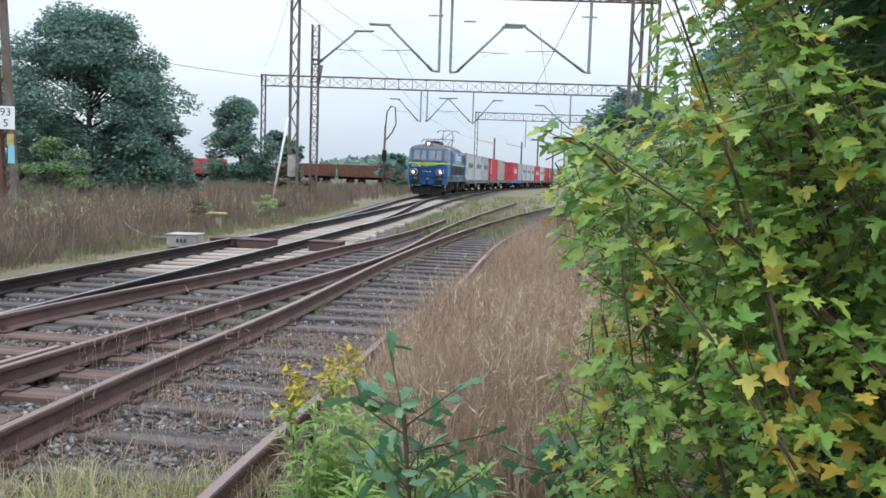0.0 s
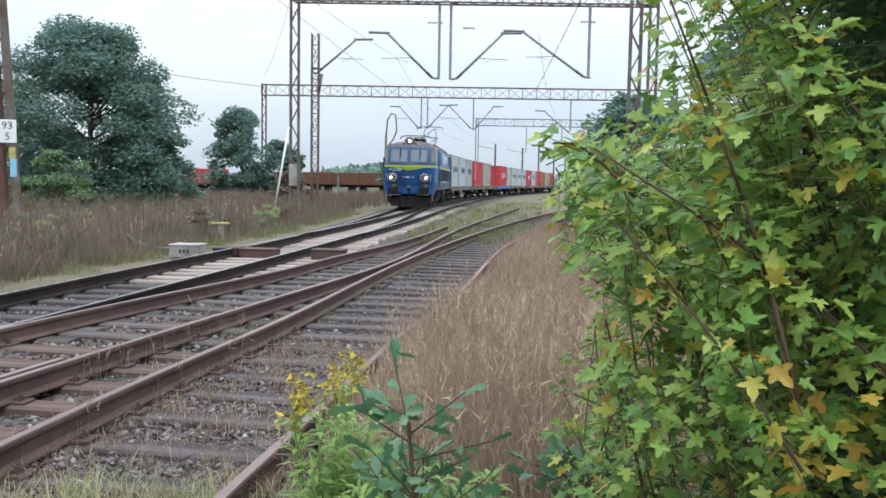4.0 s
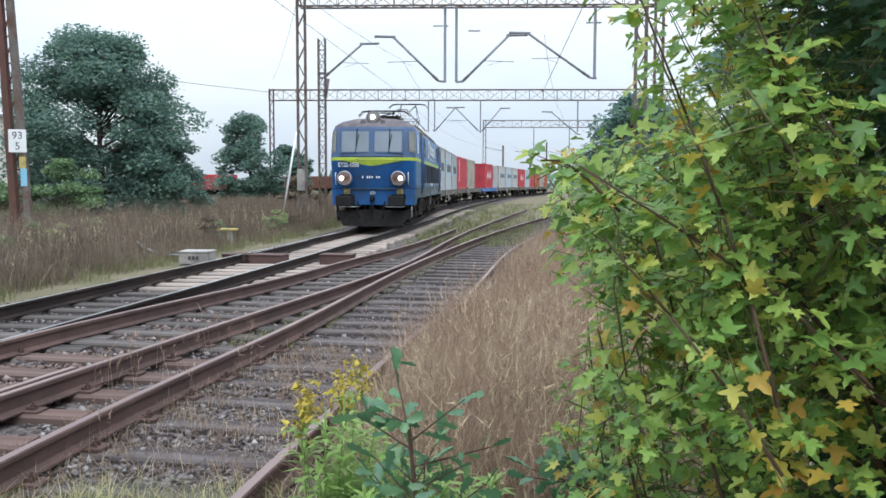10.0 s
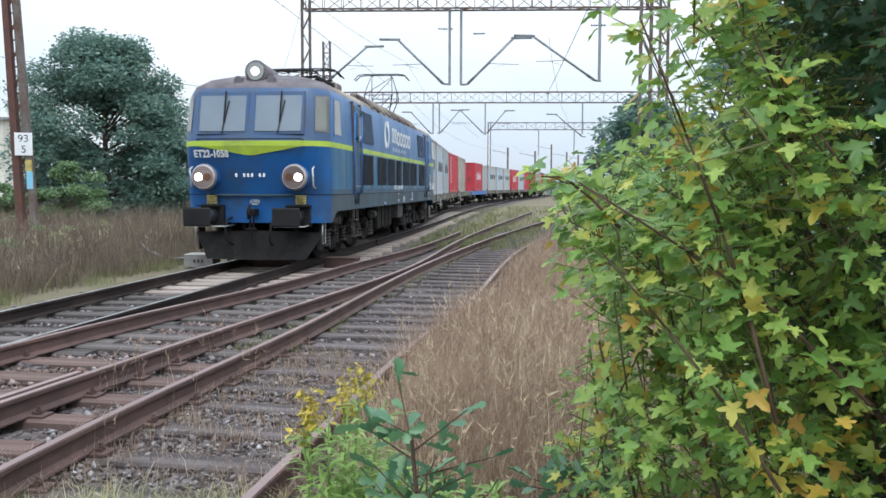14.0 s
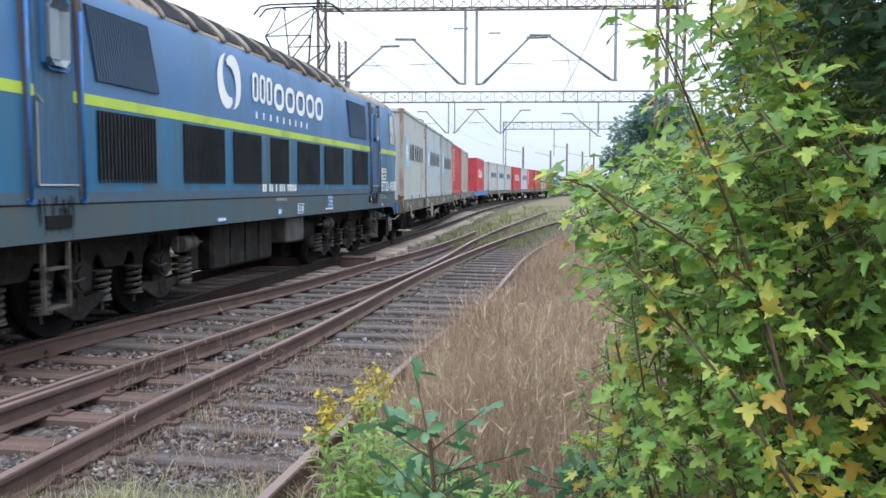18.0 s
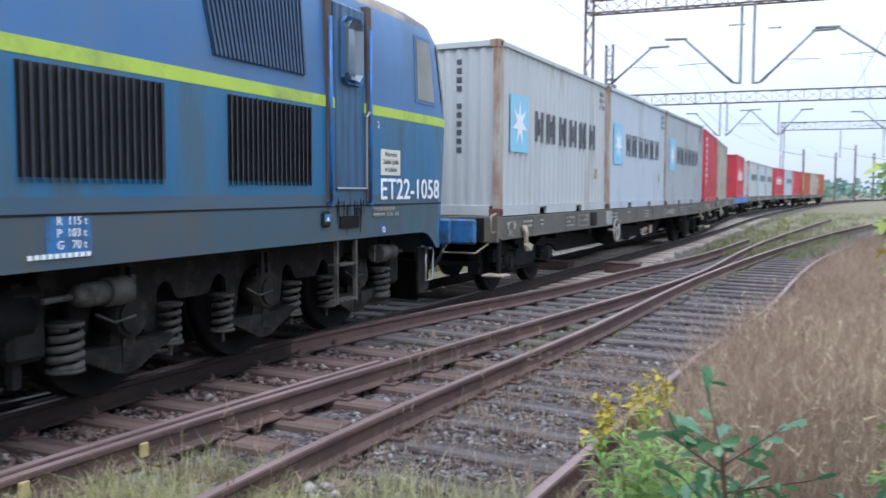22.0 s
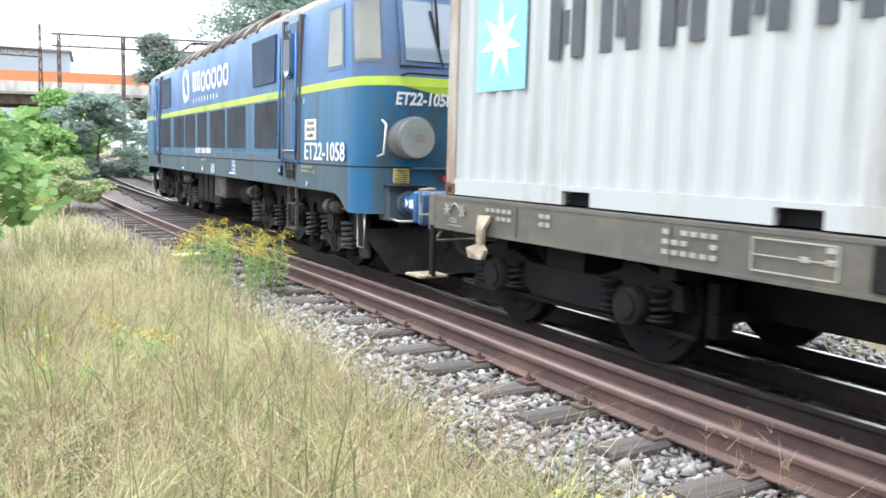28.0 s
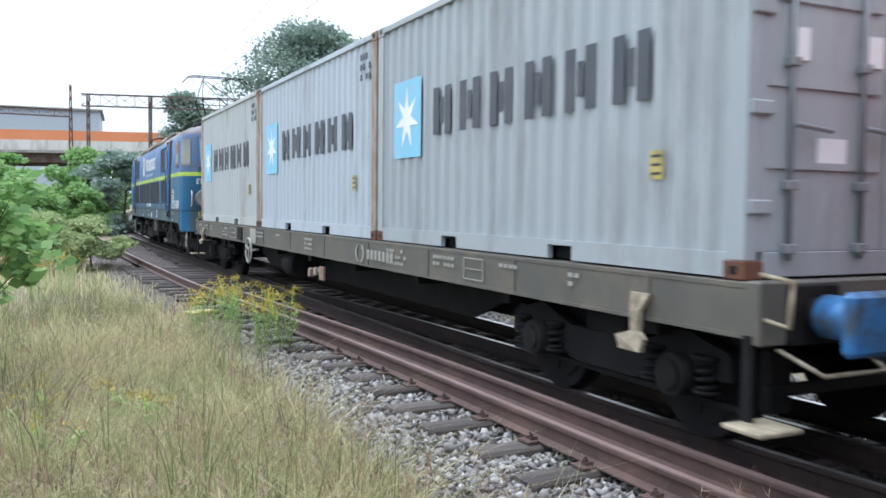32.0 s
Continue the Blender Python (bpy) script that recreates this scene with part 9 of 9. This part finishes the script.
tree("embankment_shrub", -0.95, -8.4, 2.45, (0.62, 0.8, 0.8), 1500, 0.13, "leaf_light", 83, "bright green young shrub beside the meadow", 0.03, 0.42, 30)
tree("embankment_shrub", -11.5, -52, 5.0, (3.0, 2.6, 2.6), 7000, 0.28, "leaf_hazed", 79, "dark shrubs below the bridge", 0.1, 0.02, 36)
tree("garden_bush", -29.8, -4.3, 2.55, (1.35, 1.2, 1.3), 7000, 0.14, "leaf_light", 80, "leafy green bush before the plaster shed", 0.05, 0.02, 36)
tree("garden_bush", -30.0, -0.7, 1.15, (0.8, 0.8, 0.6), 2500, 0.11, "leaf_pale", 86, "low yellow-green bush before the shed", 0.03, 0.02, 24)
tree("garden_bush", -58.0, 6.4, 5.6, (1.5, 1.5, 1.6), 3500, 0.26, "leaf_light", 81, "small tree behind the garages", 0.1, 0.3, 24)
tree("garden_bush", -33, 10.4, 1.3, (3.0, 1.2, 0.7), 3500, 0.16, "weed", 82, "low withered bushes before the cream building", 0.03, 0.02, 24)


wrnd = random.Random(33)
for k in range(14):
    wy = 13.5 + 1.5 * k
    tree("weed_clump", float(M_FAR(wy)) - wrnd.uniform(2.6, 7.5), wy, wrnd.uniform(0.55, 1.0), (wrnd.uniform(0.35, 0.6), wrnd.uniform(0.35, 0.6), 0.4), 900, 0.075, ("leaf_mid", "weed", "leaf_pale")[k % 3], 300 + k,
         ("leafy dull green weed in the field", "withered brown leafy weed in the field", "pale green leafy weed in the field")[k % 3], 0.012, 0.02, 16)


def far_woods():
    rng = np.random.default_rng(90)
    n = 60000
    a = rng.uniform(0, 2 * np.pi, n)
    r = rng.uniform(170, 260, n)
    h = (3.2 + 1.6 * np.sin(a * 9) + 1.2 * np.sin(a * 23 + 1)) * rng.uniform(0, 1, n) ** 0.8
    pos = np.stack([r * np.cos(a), r * np.sin(a), h], -1)
    keep = np.abs(pos[:, 0] - MAIN(np.clip(pos[:, 1], -215, 335))) > 9
    pos = pos[keep]
    n = len(pos)
    d = np.stack([rng.normal(0, 1, n), rng.normal(0, 1, n), rng.uniform(-0.3, 1, n)], -1)
    s, d, _ = frames(d, rng, n)
    sz = rng.uniform(0.9, 2.0, (n, 1))
    v = np.stack([pos, pos + d * sz * 0.5 + s * sz * 0.4, pos + d * sz, pos + d * sz * 0.5 - s * sz * 0.4], 1).reshape(-1, 3)
    t = np.array([(0, 1, 2), (0, 2, 3)])[None] + (np.arange(n) * 4)[:, None, None]
    tagged(mesh_np("far_woods", v, t, MAT["leaf_tree"]), "low belt of trees on the horizon", "woods", kind="stuff")


far_woods()


# ---- the maple bush beside the camera ----
def maple_bush():
    rng = np.random.default_rng(7)
    th = empty("maple_bush", Matrix.Scale(GROW, 4), label="dense field maple bush with green and a few yellow leaves", category="bush")
    stems = [((1.55, 2.9), (1.15, 2.35, 2.6)), ((1.25, 2.6), (0.72, 1.95, 1.95)), ((1.6, 2.4), (1.35, 1.65, 2.9)), ((1.9, 2.6), (2.0, 1.9, 3.2)),
             ((1.3, 2.3), (0.75, 1.65, 1.3)), ((1.75, 2.2), (1.1, 1.5, 1.75)), ((1.1, 2.2), (0.55, 1.75, 0.75)), ((1.45, 2.7), (0.66, 2.15, 2.35))]
    for k, (b, e) in enumerate(stems):
        bm = bmesh.new()
        b, e = Vector((*b, -0.1)), Vector(e)
        m = b + (e - b) * 0.5 + Vector((0.12, 0.1, 0.1))
        q = [b, b + (m - b) * 0.5 + Vector((0.04, -0.03, 0)), m, m + (e - m) * 0.55 + Vector((-0.03, 0.03, 0.05)), e]
        for i in range(4):
            cyl(bm, q[i], q[i + 1], 0.022 - 0.0045 * i, 7, 0.0175 - 0.0045 * i)
        part("stem", bm, MAT["twig"], th)
    for b, m, e in (((1.02, 1.50, 0.55), (0.80, 1.55, 1.05), (0.60, 1.66, 1.80)), ((1.15, 1.42, 0.50), (0.98, 1.42, 1.20), (0.74, 1.52, 1.92)), ((0.66, 1.62, 0.55), (0.52, 1.66, 1.05), (0.42, 1.74, 1.48)),
                    ((0.98, 1.36, 0.62), (0.92, 1.36, 1.28), (0.84, 1.45, 2.05)), ((1.30, 1.35, 0.70), (1.15, 1.35, 1.45), (1.02, 1.44, 2.10)), ((0.50, 1.75, 0.50), (0.40, 1.78, 0.95), (0.32, 1.82, 1.28)),
                    ((0.85, 1.50, 1.10), (0.66, 1.62, 1.42), (0.46, 1.78, 1.60)), ((1.08, 1.40, 0.95), (0.86, 1.45, 1.18), (0.60, 1.60, 1.30))):
        bm = bmesh.new()
        b, m, e = Vector(b), Vector(m), Vector(e)
        q = [b.lerp(m, t).lerp(m.lerp(e, t), t) for t in (0, 0.17, 0.33, 0.5, 0.67, 0.83, 1)]
        for k in range(6):
            cyl(bm, q[k], q[k + 1], 0.0058 - 0.0006 * k, 7, 0.0052 - 0.0006 * k)
        part("stem", bm, MAT["twig"], th)
    # twigs fill an uneven mass; each bears opposite pairs of leaves
    edge_z = [0.0, 0.9, 1.13, 1.36, 1.45, 1.55, 1.66, 1.76, 1.9, 2.1, 3.2]
    edge_x = [0.24, 0.20, 0.24, 0.25, 0.22, 0.18, 0.20, 0.38, 0.46, 0.48, 0.54]
    twigs, shoots = [], []
    # long boughs in front of the mass, their leaves in pairs
    for q in (((0.23, 1.46, 1.62), (0.40, 1.42, 1.51), (0.54, 1.37, 1.41), (0.66, 1.30, 1.28)), ((0.27, 1.45, 1.50), (0.38, 1.41, 1.37), (0.46, 1.36, 1.26), (0.53, 1.30, 1.14)),
              ((0.32, 1.42, 1.89), (0.40, 1.42, 1.70), (0.46, 1.41, 1.54), (0.50, 1.38, 1.40), (0.53, 1.33, 1.24)), ((0.49, 1.38, 1.86), (0.55, 1.38, 1.72), (0.59, 1.36, 1.61)),
              ((0.52, 1.38, 1.81), (0.59, 1.36, 1.70), (0.64, 1.34, 1.62)), ((0.17, 1.52, 1.63), (0.21, 1.52, 1.63), (0.26, 1.51, 1.59), (0.31, 1.51, 1.54))):
        bm = bmesh.new()
        for k in range(len(q) - 1):
            cyl(bm, q[k], q[k + 1], 0.0017 + 0.0005 * k, 7, 0.0022 + 0.0005 * k)
            a, b = np.array(q[k]), np.array(q[k + 1])
            for f in ((0.5,) if len(q) == 4 and q[0][0] < 0.2 else (0.1, 0.5, 0.9)):
                d = (a - b) / np.linalg.norm(a - b) + rng.normal(0, 0.35, 3) + np.array([-0.1, 0.15, 0.25])
                twigs.append((a + (b - a) * f + np.array([0, 0.03, 0]), d, 0.03 if a[0] < 0.27 and a[2] > 1.53 else rng.uniform(0.05, 0.10), 1.0))
        part("stem", bm, MAT["twig"], th)
    cx, cy = 1.36, 2.12

    def inside(q, soft):
        return q[1] < 3.0 and np.hypot(q[0], q[1]) > 1.36 and q[0] / q[1] * 1.9 - np.interp(q[2], edge_z, edge_x) > soft

    while len(shoots) < 1050:
        z = rng.uniform(-0.1, 3.0)
        rad = np.interp(z, [0, 0.5, 1.0, 1.5, 2.0, 3.1], [1.15, 1.2, 1.15, 1.15, 1.05, 1.0])
        a, f = rng.uniform(0, 2 * np.pi), math.sqrt(rng.uniform(0.12, 1.0))
        p = np.array([cx + rad * f * math.cos(a), cy + rad * f * math.sin(a), z])
        if not inside(p, 0.03):
            continue
        d = np.array([math.cos(a), math.sin(a), 0.0]) * rng.uniform(0.2, 0.8) + rng.normal(0, 0.28, 3) + np.array([0, 0, 0.75])
        d /= np.linalg.norm(d)
        ln = rng.uniform(0.26, 0.46)
        if not inside(p + d * ln, 0.02):
            continue
        shoots.append((p, d, ln, f))
        for k in range(7):
            q = p + d * shoots[-1][2] * (k + 0.5) / 7 + rng.normal(0, 0.022, 3)
            e = d * 0.45 + rng.normal(0, 0.55, 3) + np.array([0, 0, 0.10])
            e /= np.linalg.norm(e)
            l = rng.uniform(0.10, 0.22)
            if inside(q, rng.uniform(0.0, 0.05)) and inside(q + e * l, rng.uniform(-0.02, 0.04)):
                twigs.append((q, e, l, f))
    # boughs reaching out of the mass
    for base, tip in (((0.50, 1.85, 1.50), (0.22, 1.86, 1.66)), ((0.52, 1.8, 1.40), (0.28, 1.75, 1.50)), ((0.62, 2.0, 1.62), (0.40, 1.95, 1.92)), ((0.60, 1.9, 1.75), (0.42, 1.85, 2.05)),
                      ((0.55, 1.9, 0.85), (0.30, 1.80, 0.98)), ((0.9, 2.0, 1.9), (0.62, 1.85, 2.25)), ((0.52, 1.65, 0.72), (0.32, 1.6, 0.92)), ((0.95, 1.8, 2.0), (0.74, 1.7, 2.4))):
        base, tip = np.array(base), np.array(tip)
        for k in range(3):
            twigs.append((base + (tip - base) * k * 0.26 + rng.normal(0, 0.015, 3), (tip - base) / np.linalg.norm(tip - base) + rng.normal(0, 0.16, 3), 0.16, 1.0))
    bm = bmesh.new()
    pos, dr, sz, near = [], [], [], []
    for p, d, l, f in twigs:
        d = d / np.linalg.norm(d)
        e = p + d * l
        cyl(bm, p - d * 0.05, e, 0.0015, 5, 0.0008, False)
        side = np.cross(d, rng.normal(0, 1, 3))
        side /= np.linalg.norm(side)
        k = int(4 + l * 8)
        for i in range(k):
            q = p + d * l * (i + 0.6) / k
            for s in (-1, 1):
                dd = d * 0.50 + s * side * 0.85 + rng.normal(0, 0.34, 3) + np.array([0, 0, -0.38])
                dd /= np.linalg.norm(dd)
                pos.append(q + dd * 0.022)
                dr.append(dd)
                sz.append(rng.uniform(0.020, 0.043) * (0.85 if q[2] < 1.1 else 1.0))
                near.append(np.hypot(*p[:2]) - 0.2 * (p[2] > 0.7) - (0.25 if p[0] < 0.75 else 0) + (0.5 if f < 0.6 else 0))
            side = np.cross(d, side)
        pos.append(e)
        dr.append(d)
        sz.append(rng.uniform(0.026, 0.044))
        near.append(np.hypot(*p[:2]))
    for p, d, l, f in shoots:
        m = p + d * l * 0.55 + rng.normal(0, 0.012, 3)
        tube(bm, [Vector(p - d * 0.10), Vector(p + d * l * 0.2), Vector(m), Vector(p + d * l)], 0.0021, 5)
    tagged(part("twigwork", bm, MAT["twig_green"], th), kind="stuff")
    pos, dr, sz, near = np.array(pos), np.array(dr), np.array(sz), np.array(near)
    order = np.argsort(near)
    out = np.stack([pos[:, 0] - 1.5, pos[:, 1] - 2.4, 0 * pos[:, 0]], -1)
    out /= np.linalg.norm(out, axis=1, keepdims=True)
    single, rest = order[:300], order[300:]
    # upper right leaves also take the colour darkened for shade
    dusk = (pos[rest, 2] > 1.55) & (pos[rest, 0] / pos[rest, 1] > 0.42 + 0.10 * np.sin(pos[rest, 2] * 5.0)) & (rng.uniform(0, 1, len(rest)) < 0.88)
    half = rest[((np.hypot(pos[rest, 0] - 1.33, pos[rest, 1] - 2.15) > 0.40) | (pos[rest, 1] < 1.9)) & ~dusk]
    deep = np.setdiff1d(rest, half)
    for nm, idx, mt in (("outer_leaves", half, "maple_joined"), ("inner_leaves", deep, "maple_shade")):
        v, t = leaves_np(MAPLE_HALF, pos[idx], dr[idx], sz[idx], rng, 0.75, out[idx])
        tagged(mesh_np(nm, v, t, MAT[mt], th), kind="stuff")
    v2, t2 = leaf_shape(MAPLE_HALF)
    shapes = []
    for k in range(10):
        c, e = rng.uniform(0.1, 0.7), rng.uniform(0.0, 0.6)
        vv = np.column_stack([v2[:, 0] * (1 + 0.12 * rng.normal(0, 1, len(v2))), v2[:, 1] * (1 + 0.08 * rng.normal(0, 1, len(v2))), -c * v2[:, 1] ** 2 * 0.6 + np.abs(v2[:, 0]) * e + 0.02 * rng.normal(0, 1, len(v2))])
        ob = mesh_np("leaf", vv, t2, MAT["maple"])
        shapes.append(ob.data)
        bpy.data.objects.remove(ob)
    s, d, nn = sky_frames(dr[single], out[single], rng, len(single))
    for i, j in enumerate(single):
        x, z = Vector(s[i]), Vector(nn[i])
        if z.z < 0:
            x, z = -x, -z
        m = Matrix((x, Vector(d[i]), z)).transposed().to_4x4()
        m.translation = Vector(pos[j])
        shared("leaf", shapes[i % 10], th, m @ Matrix.Diagonal((sz[j], sz[j], sz[j], 1)))
    # yellowed sprays low on the bush
    yp, yd = [], []
    for cx, cy, cz, k in ((0.62, 1.42, 0.95, 16), (0.95, 1.25, 0.80, 18), (0.80, 1.38, 1.15, 10), (1.05, 1.20, 1.20, 12), (0.42, 1.72, 0.80, 9), (0.72, 1.45, 0.62, 16), (0.90, 1.30, 1.45, 9), (0.40, 1.80, 1.25, 6), (0.60, 1.36, 1.22, 9), (0.66, 1.33, 1.05, 12), (0.50, 1.48, 1.42, 7), (0.45, 1.55, 1.62, 5)):
        yp.append(np.array((cx, cy, cz)) + rng.normal(0, 0.055, (k, 3)))
        yd.append(rng.normal(0, 0.6, (k, 3)) + np.array((-0.3, -0.3, -0.2)))
    yp, yd = np.concatenate(yp), np.concatenate(yd)
    v, t = leaves_np(MAPLE_HALF, yp, yd, rng.uniform(0.024, 0.044, len(yp)), rng, 0.5)
    tagged(mesh_np("yellow_leaves", v, t, MAT["maple_yellow"], th), kind="stuff")
    # inner foliage in the shade-darkened green, which closes the view through the bush
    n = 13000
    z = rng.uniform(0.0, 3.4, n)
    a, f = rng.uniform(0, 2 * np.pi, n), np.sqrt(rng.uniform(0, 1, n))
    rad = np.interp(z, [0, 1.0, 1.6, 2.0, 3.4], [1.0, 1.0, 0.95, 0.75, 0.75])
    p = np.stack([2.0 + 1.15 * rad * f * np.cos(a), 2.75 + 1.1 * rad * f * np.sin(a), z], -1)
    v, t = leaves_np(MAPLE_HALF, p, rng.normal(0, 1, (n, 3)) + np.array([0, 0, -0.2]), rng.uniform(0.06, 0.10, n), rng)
    tagged(mesh_np("back_leaves", v, t, MAT["maple_shade"], th), kind="stuff")


maple_bush()


def sapling(x, y, h, lean, seed, n=22, size=0.050):
    rng = np.random.default_rng(seed)
    th = empty("oak_sapling", Matrix.Scale(GROW, 4) @ pose(x, y, -0.08), label="young oak shoot with glossy dark green leaves", category="sapling", group="oak shoots in the grass")
    bm = bmesh.new()
    q = [Vector((0, 0, 0)), Vector((lean[0] * 0.3, lean[1] * 0.3, h * 0.4)), Vector((lean[0] * 0.8, lean[1] * 0.8, h * 0.8)), Vector((lean[0], lean[1], h))]
    tube(bm, q, 0.006, 6)
    part("stem", bm, MAT["twig"], th)
    bm = bmesh.new()
    pos, dr = [], []
    for i in range(n):
        f = rng.uniform(0.2, 1.0)
        k = min(2, int(f * 3))
        p = q[k] + (q[k + 1] - q[k]) * (f * 3 - k)
        d = rng.normal(0, 1, 3) * np.array([1, 1, 0.5]) + np.array([0, 0, 0.6])
        d /= np.linalg.norm(d)
        ln = rng.uniform(0.06, 0.24)
        e = np.array(p) + d * ln
        cyl(bm, p, e, 0.003, 5, 0.0015)
        for q2 in (1.0, 0.85, 0.65, 0.45, 0.2):
            pos.append(np.array(p) + d * ln * q2)
            dr.append(d + rng.normal(0, 0.7, 3))
    tagged(part("shoot", bm, MAT["twig"], th), kind="stuff")
    pos, dr = np.array(pos), np.array(dr)
    v, t = leaves_np(OAK_HALF, pos, dr, rng.uniform(0.7, 1.3, len(pos)) * size, rng)
    tagged(mesh_np("leaves", v, t, MAT["oak"], th), kind="stuff")


for i, (x, y, h, lx) in enumerate(((0.02, 2.10, 1.12, -0.10), (0.08, 1.98, 0.86, 0.05), (0.22, 2.02, 0.84, 0.03), (0.36, 2.25, 1.02, 0.05), (0.12, 1.80, 0.70, 0.02), (0.45, 2.0, 0.78, 0.0), (0.30, 1.72, 0.64, 0.0), (0.56, 2.2, 0.86, 0.04), (0.66, 2.0, 0.72, 0.0))):
    sapling(x - 0.03, y, h * (0.95 if i == 0 else 0.86), (lx, 0.03), 101 + i, 44 if i == 0 else 58, 0.062)


def goldenrod(x, y, h, seed, heads=4, n=95):
    rng = np.random.default_rng(seed)
    th = empty("goldenrod", Matrix.Scale(GROW if y > 0 else 1.0, 4) @ pose(x, y, -0.08), label="goldenrod plant with drooping yellow flower heads", category="wildflower", group="goldenrod plants")
    lp, ld, ls, fp = [], [], [], []
    for k in range(heads):
        a = rng.uniform(0, 2 * np.pi)
        e = Vector((0.16 * math.cos(a), 0.16 * math.sin(a), h * rng.uniform(0.78, 1.05)))
        b = Vector((0.05 * math.cos(a), 0.05 * math.sin(a), 0))
        m = b + (e - b) * 0.6 + Vector((-0.02, 0.02, 0.03))
        bm = bmesh.new()
        tube(bm, [b, m, e], 0.0035, 5)
        part("stem", bm, MAT["goldenrod"], th)
        for i in range(n // heads * 6):
            f = rng.uniform(0.12, 0.92)
            p = np.array(b + (m - b) * (f / 0.6)) if f < 0.6 else np.array(m + (e - m) * ((f - 0.6) / 0.4))
            c = rng.uniform(0, 2 * np.pi)
            lp.append(p)
            ld.append((math.cos(c), math.sin(c), 0.5))
            ls.append(rng.uniform(0.08, 0.14))
        for i in range(((9 if k < 4 else 0) if h > 0.9 else 0) if y > 0 else 5 if h > 0.45 else 2):
            c = rng.uniform(0, 2 * np.pi)
            for j in range(14):
                u = j / 13
                fp.append(np.array(e) + np.array([(0.06 if y > 0 else 0.13) * u * math.cos(c), (0.06 if y > 0 else 0.13) * u * math.sin(c), 0.03 - 0.09 * (i / 6) + 0.04 * math.sin(u * 3)]) + rng.normal(0, 0.008, 3))
    lp, ld, ls = np.array(lp), np.array(ld), np.array(ls)
    s, d, nn = frames(ld, rng, len(lp))
    s = np.cross(d, np.array([0, 0, 1.0]))
    w = 0.010
    droop = np.array([0, 0, -1.0])
    v = np.stack([lp, lp + d * ls[:, None] * 0.45 + s * w, lp + d * ls[:, None] * 0.45 - s * w, lp + d * ls[:, None] + droop * ls[:, None] * 0.3], 1).reshape(-1, 3)
    t = np.array([(0, 1, 2), (2, 1, 3)])[None] + (np.arange(len(lp)) * 4)[:, None, None]
    tagged(mesh_np("leaves", v, t, MAT["goldenrod"], th), kind="stuff")
    if not fp:
        return
    fp = np.array(fp)
    a = rng.normal(0, 1, (len(fp), 3, 3)) * (0.009 if y > 0 else 0.0085)
    v = (fp[:, None] + a).reshape(-1, 3)
    tagged(mesh_np("bloom", v, np.arange(len(fp) * 3).reshape(-1, 3), MAT["bloom"], th), kind="stuff")


for i, (x, y, h) in enumerate(((-0.43, 3.0, 0.96), (-0.18, 2.9, 0.72), (-0.08, 2.6, 0.62), (-0.34, 2.65, 0.64), (-0.32, 2.85, 0.74), (-0.28, 3.1, 0.80), (-0.14, 2.7, 0.68), (-0.2, 2.55, 0.58), (0.0, 2.95, 0.68),
                               (-2.55, -2.75, 0.38), (-2.75, -2.35, 0.33), (-3.5, -10.6, 0.68), (-3.75, -11.0, 0.78), (-4.1, -11.3, 0.85), (-4.2, -10.3, 0.78), (-4.4, -10.0, 0.70), (-3.85, -10.2, 0.75), (-4.0, -9.7, 0.66), (-4.55, -10.5, 0.72), (-4.65, -12.8, 0.6),
                               (-1.1, -6.6, 0.50), (-1.75, -6.3, 0.5), (-1.2, -5.9, 0.42), (-2.1, -14, 0.9), (-2.8, -16, 1.0))):
    goldenrod(x, y, h, 200 + i, 7 if y > 0 else 7 if h > 0.64 else 3 if h > 0.41 else 2, 95 if y > 0 else 45)


def motions():
    """Everything that moves, at its times."""
    train_motion()


motions()
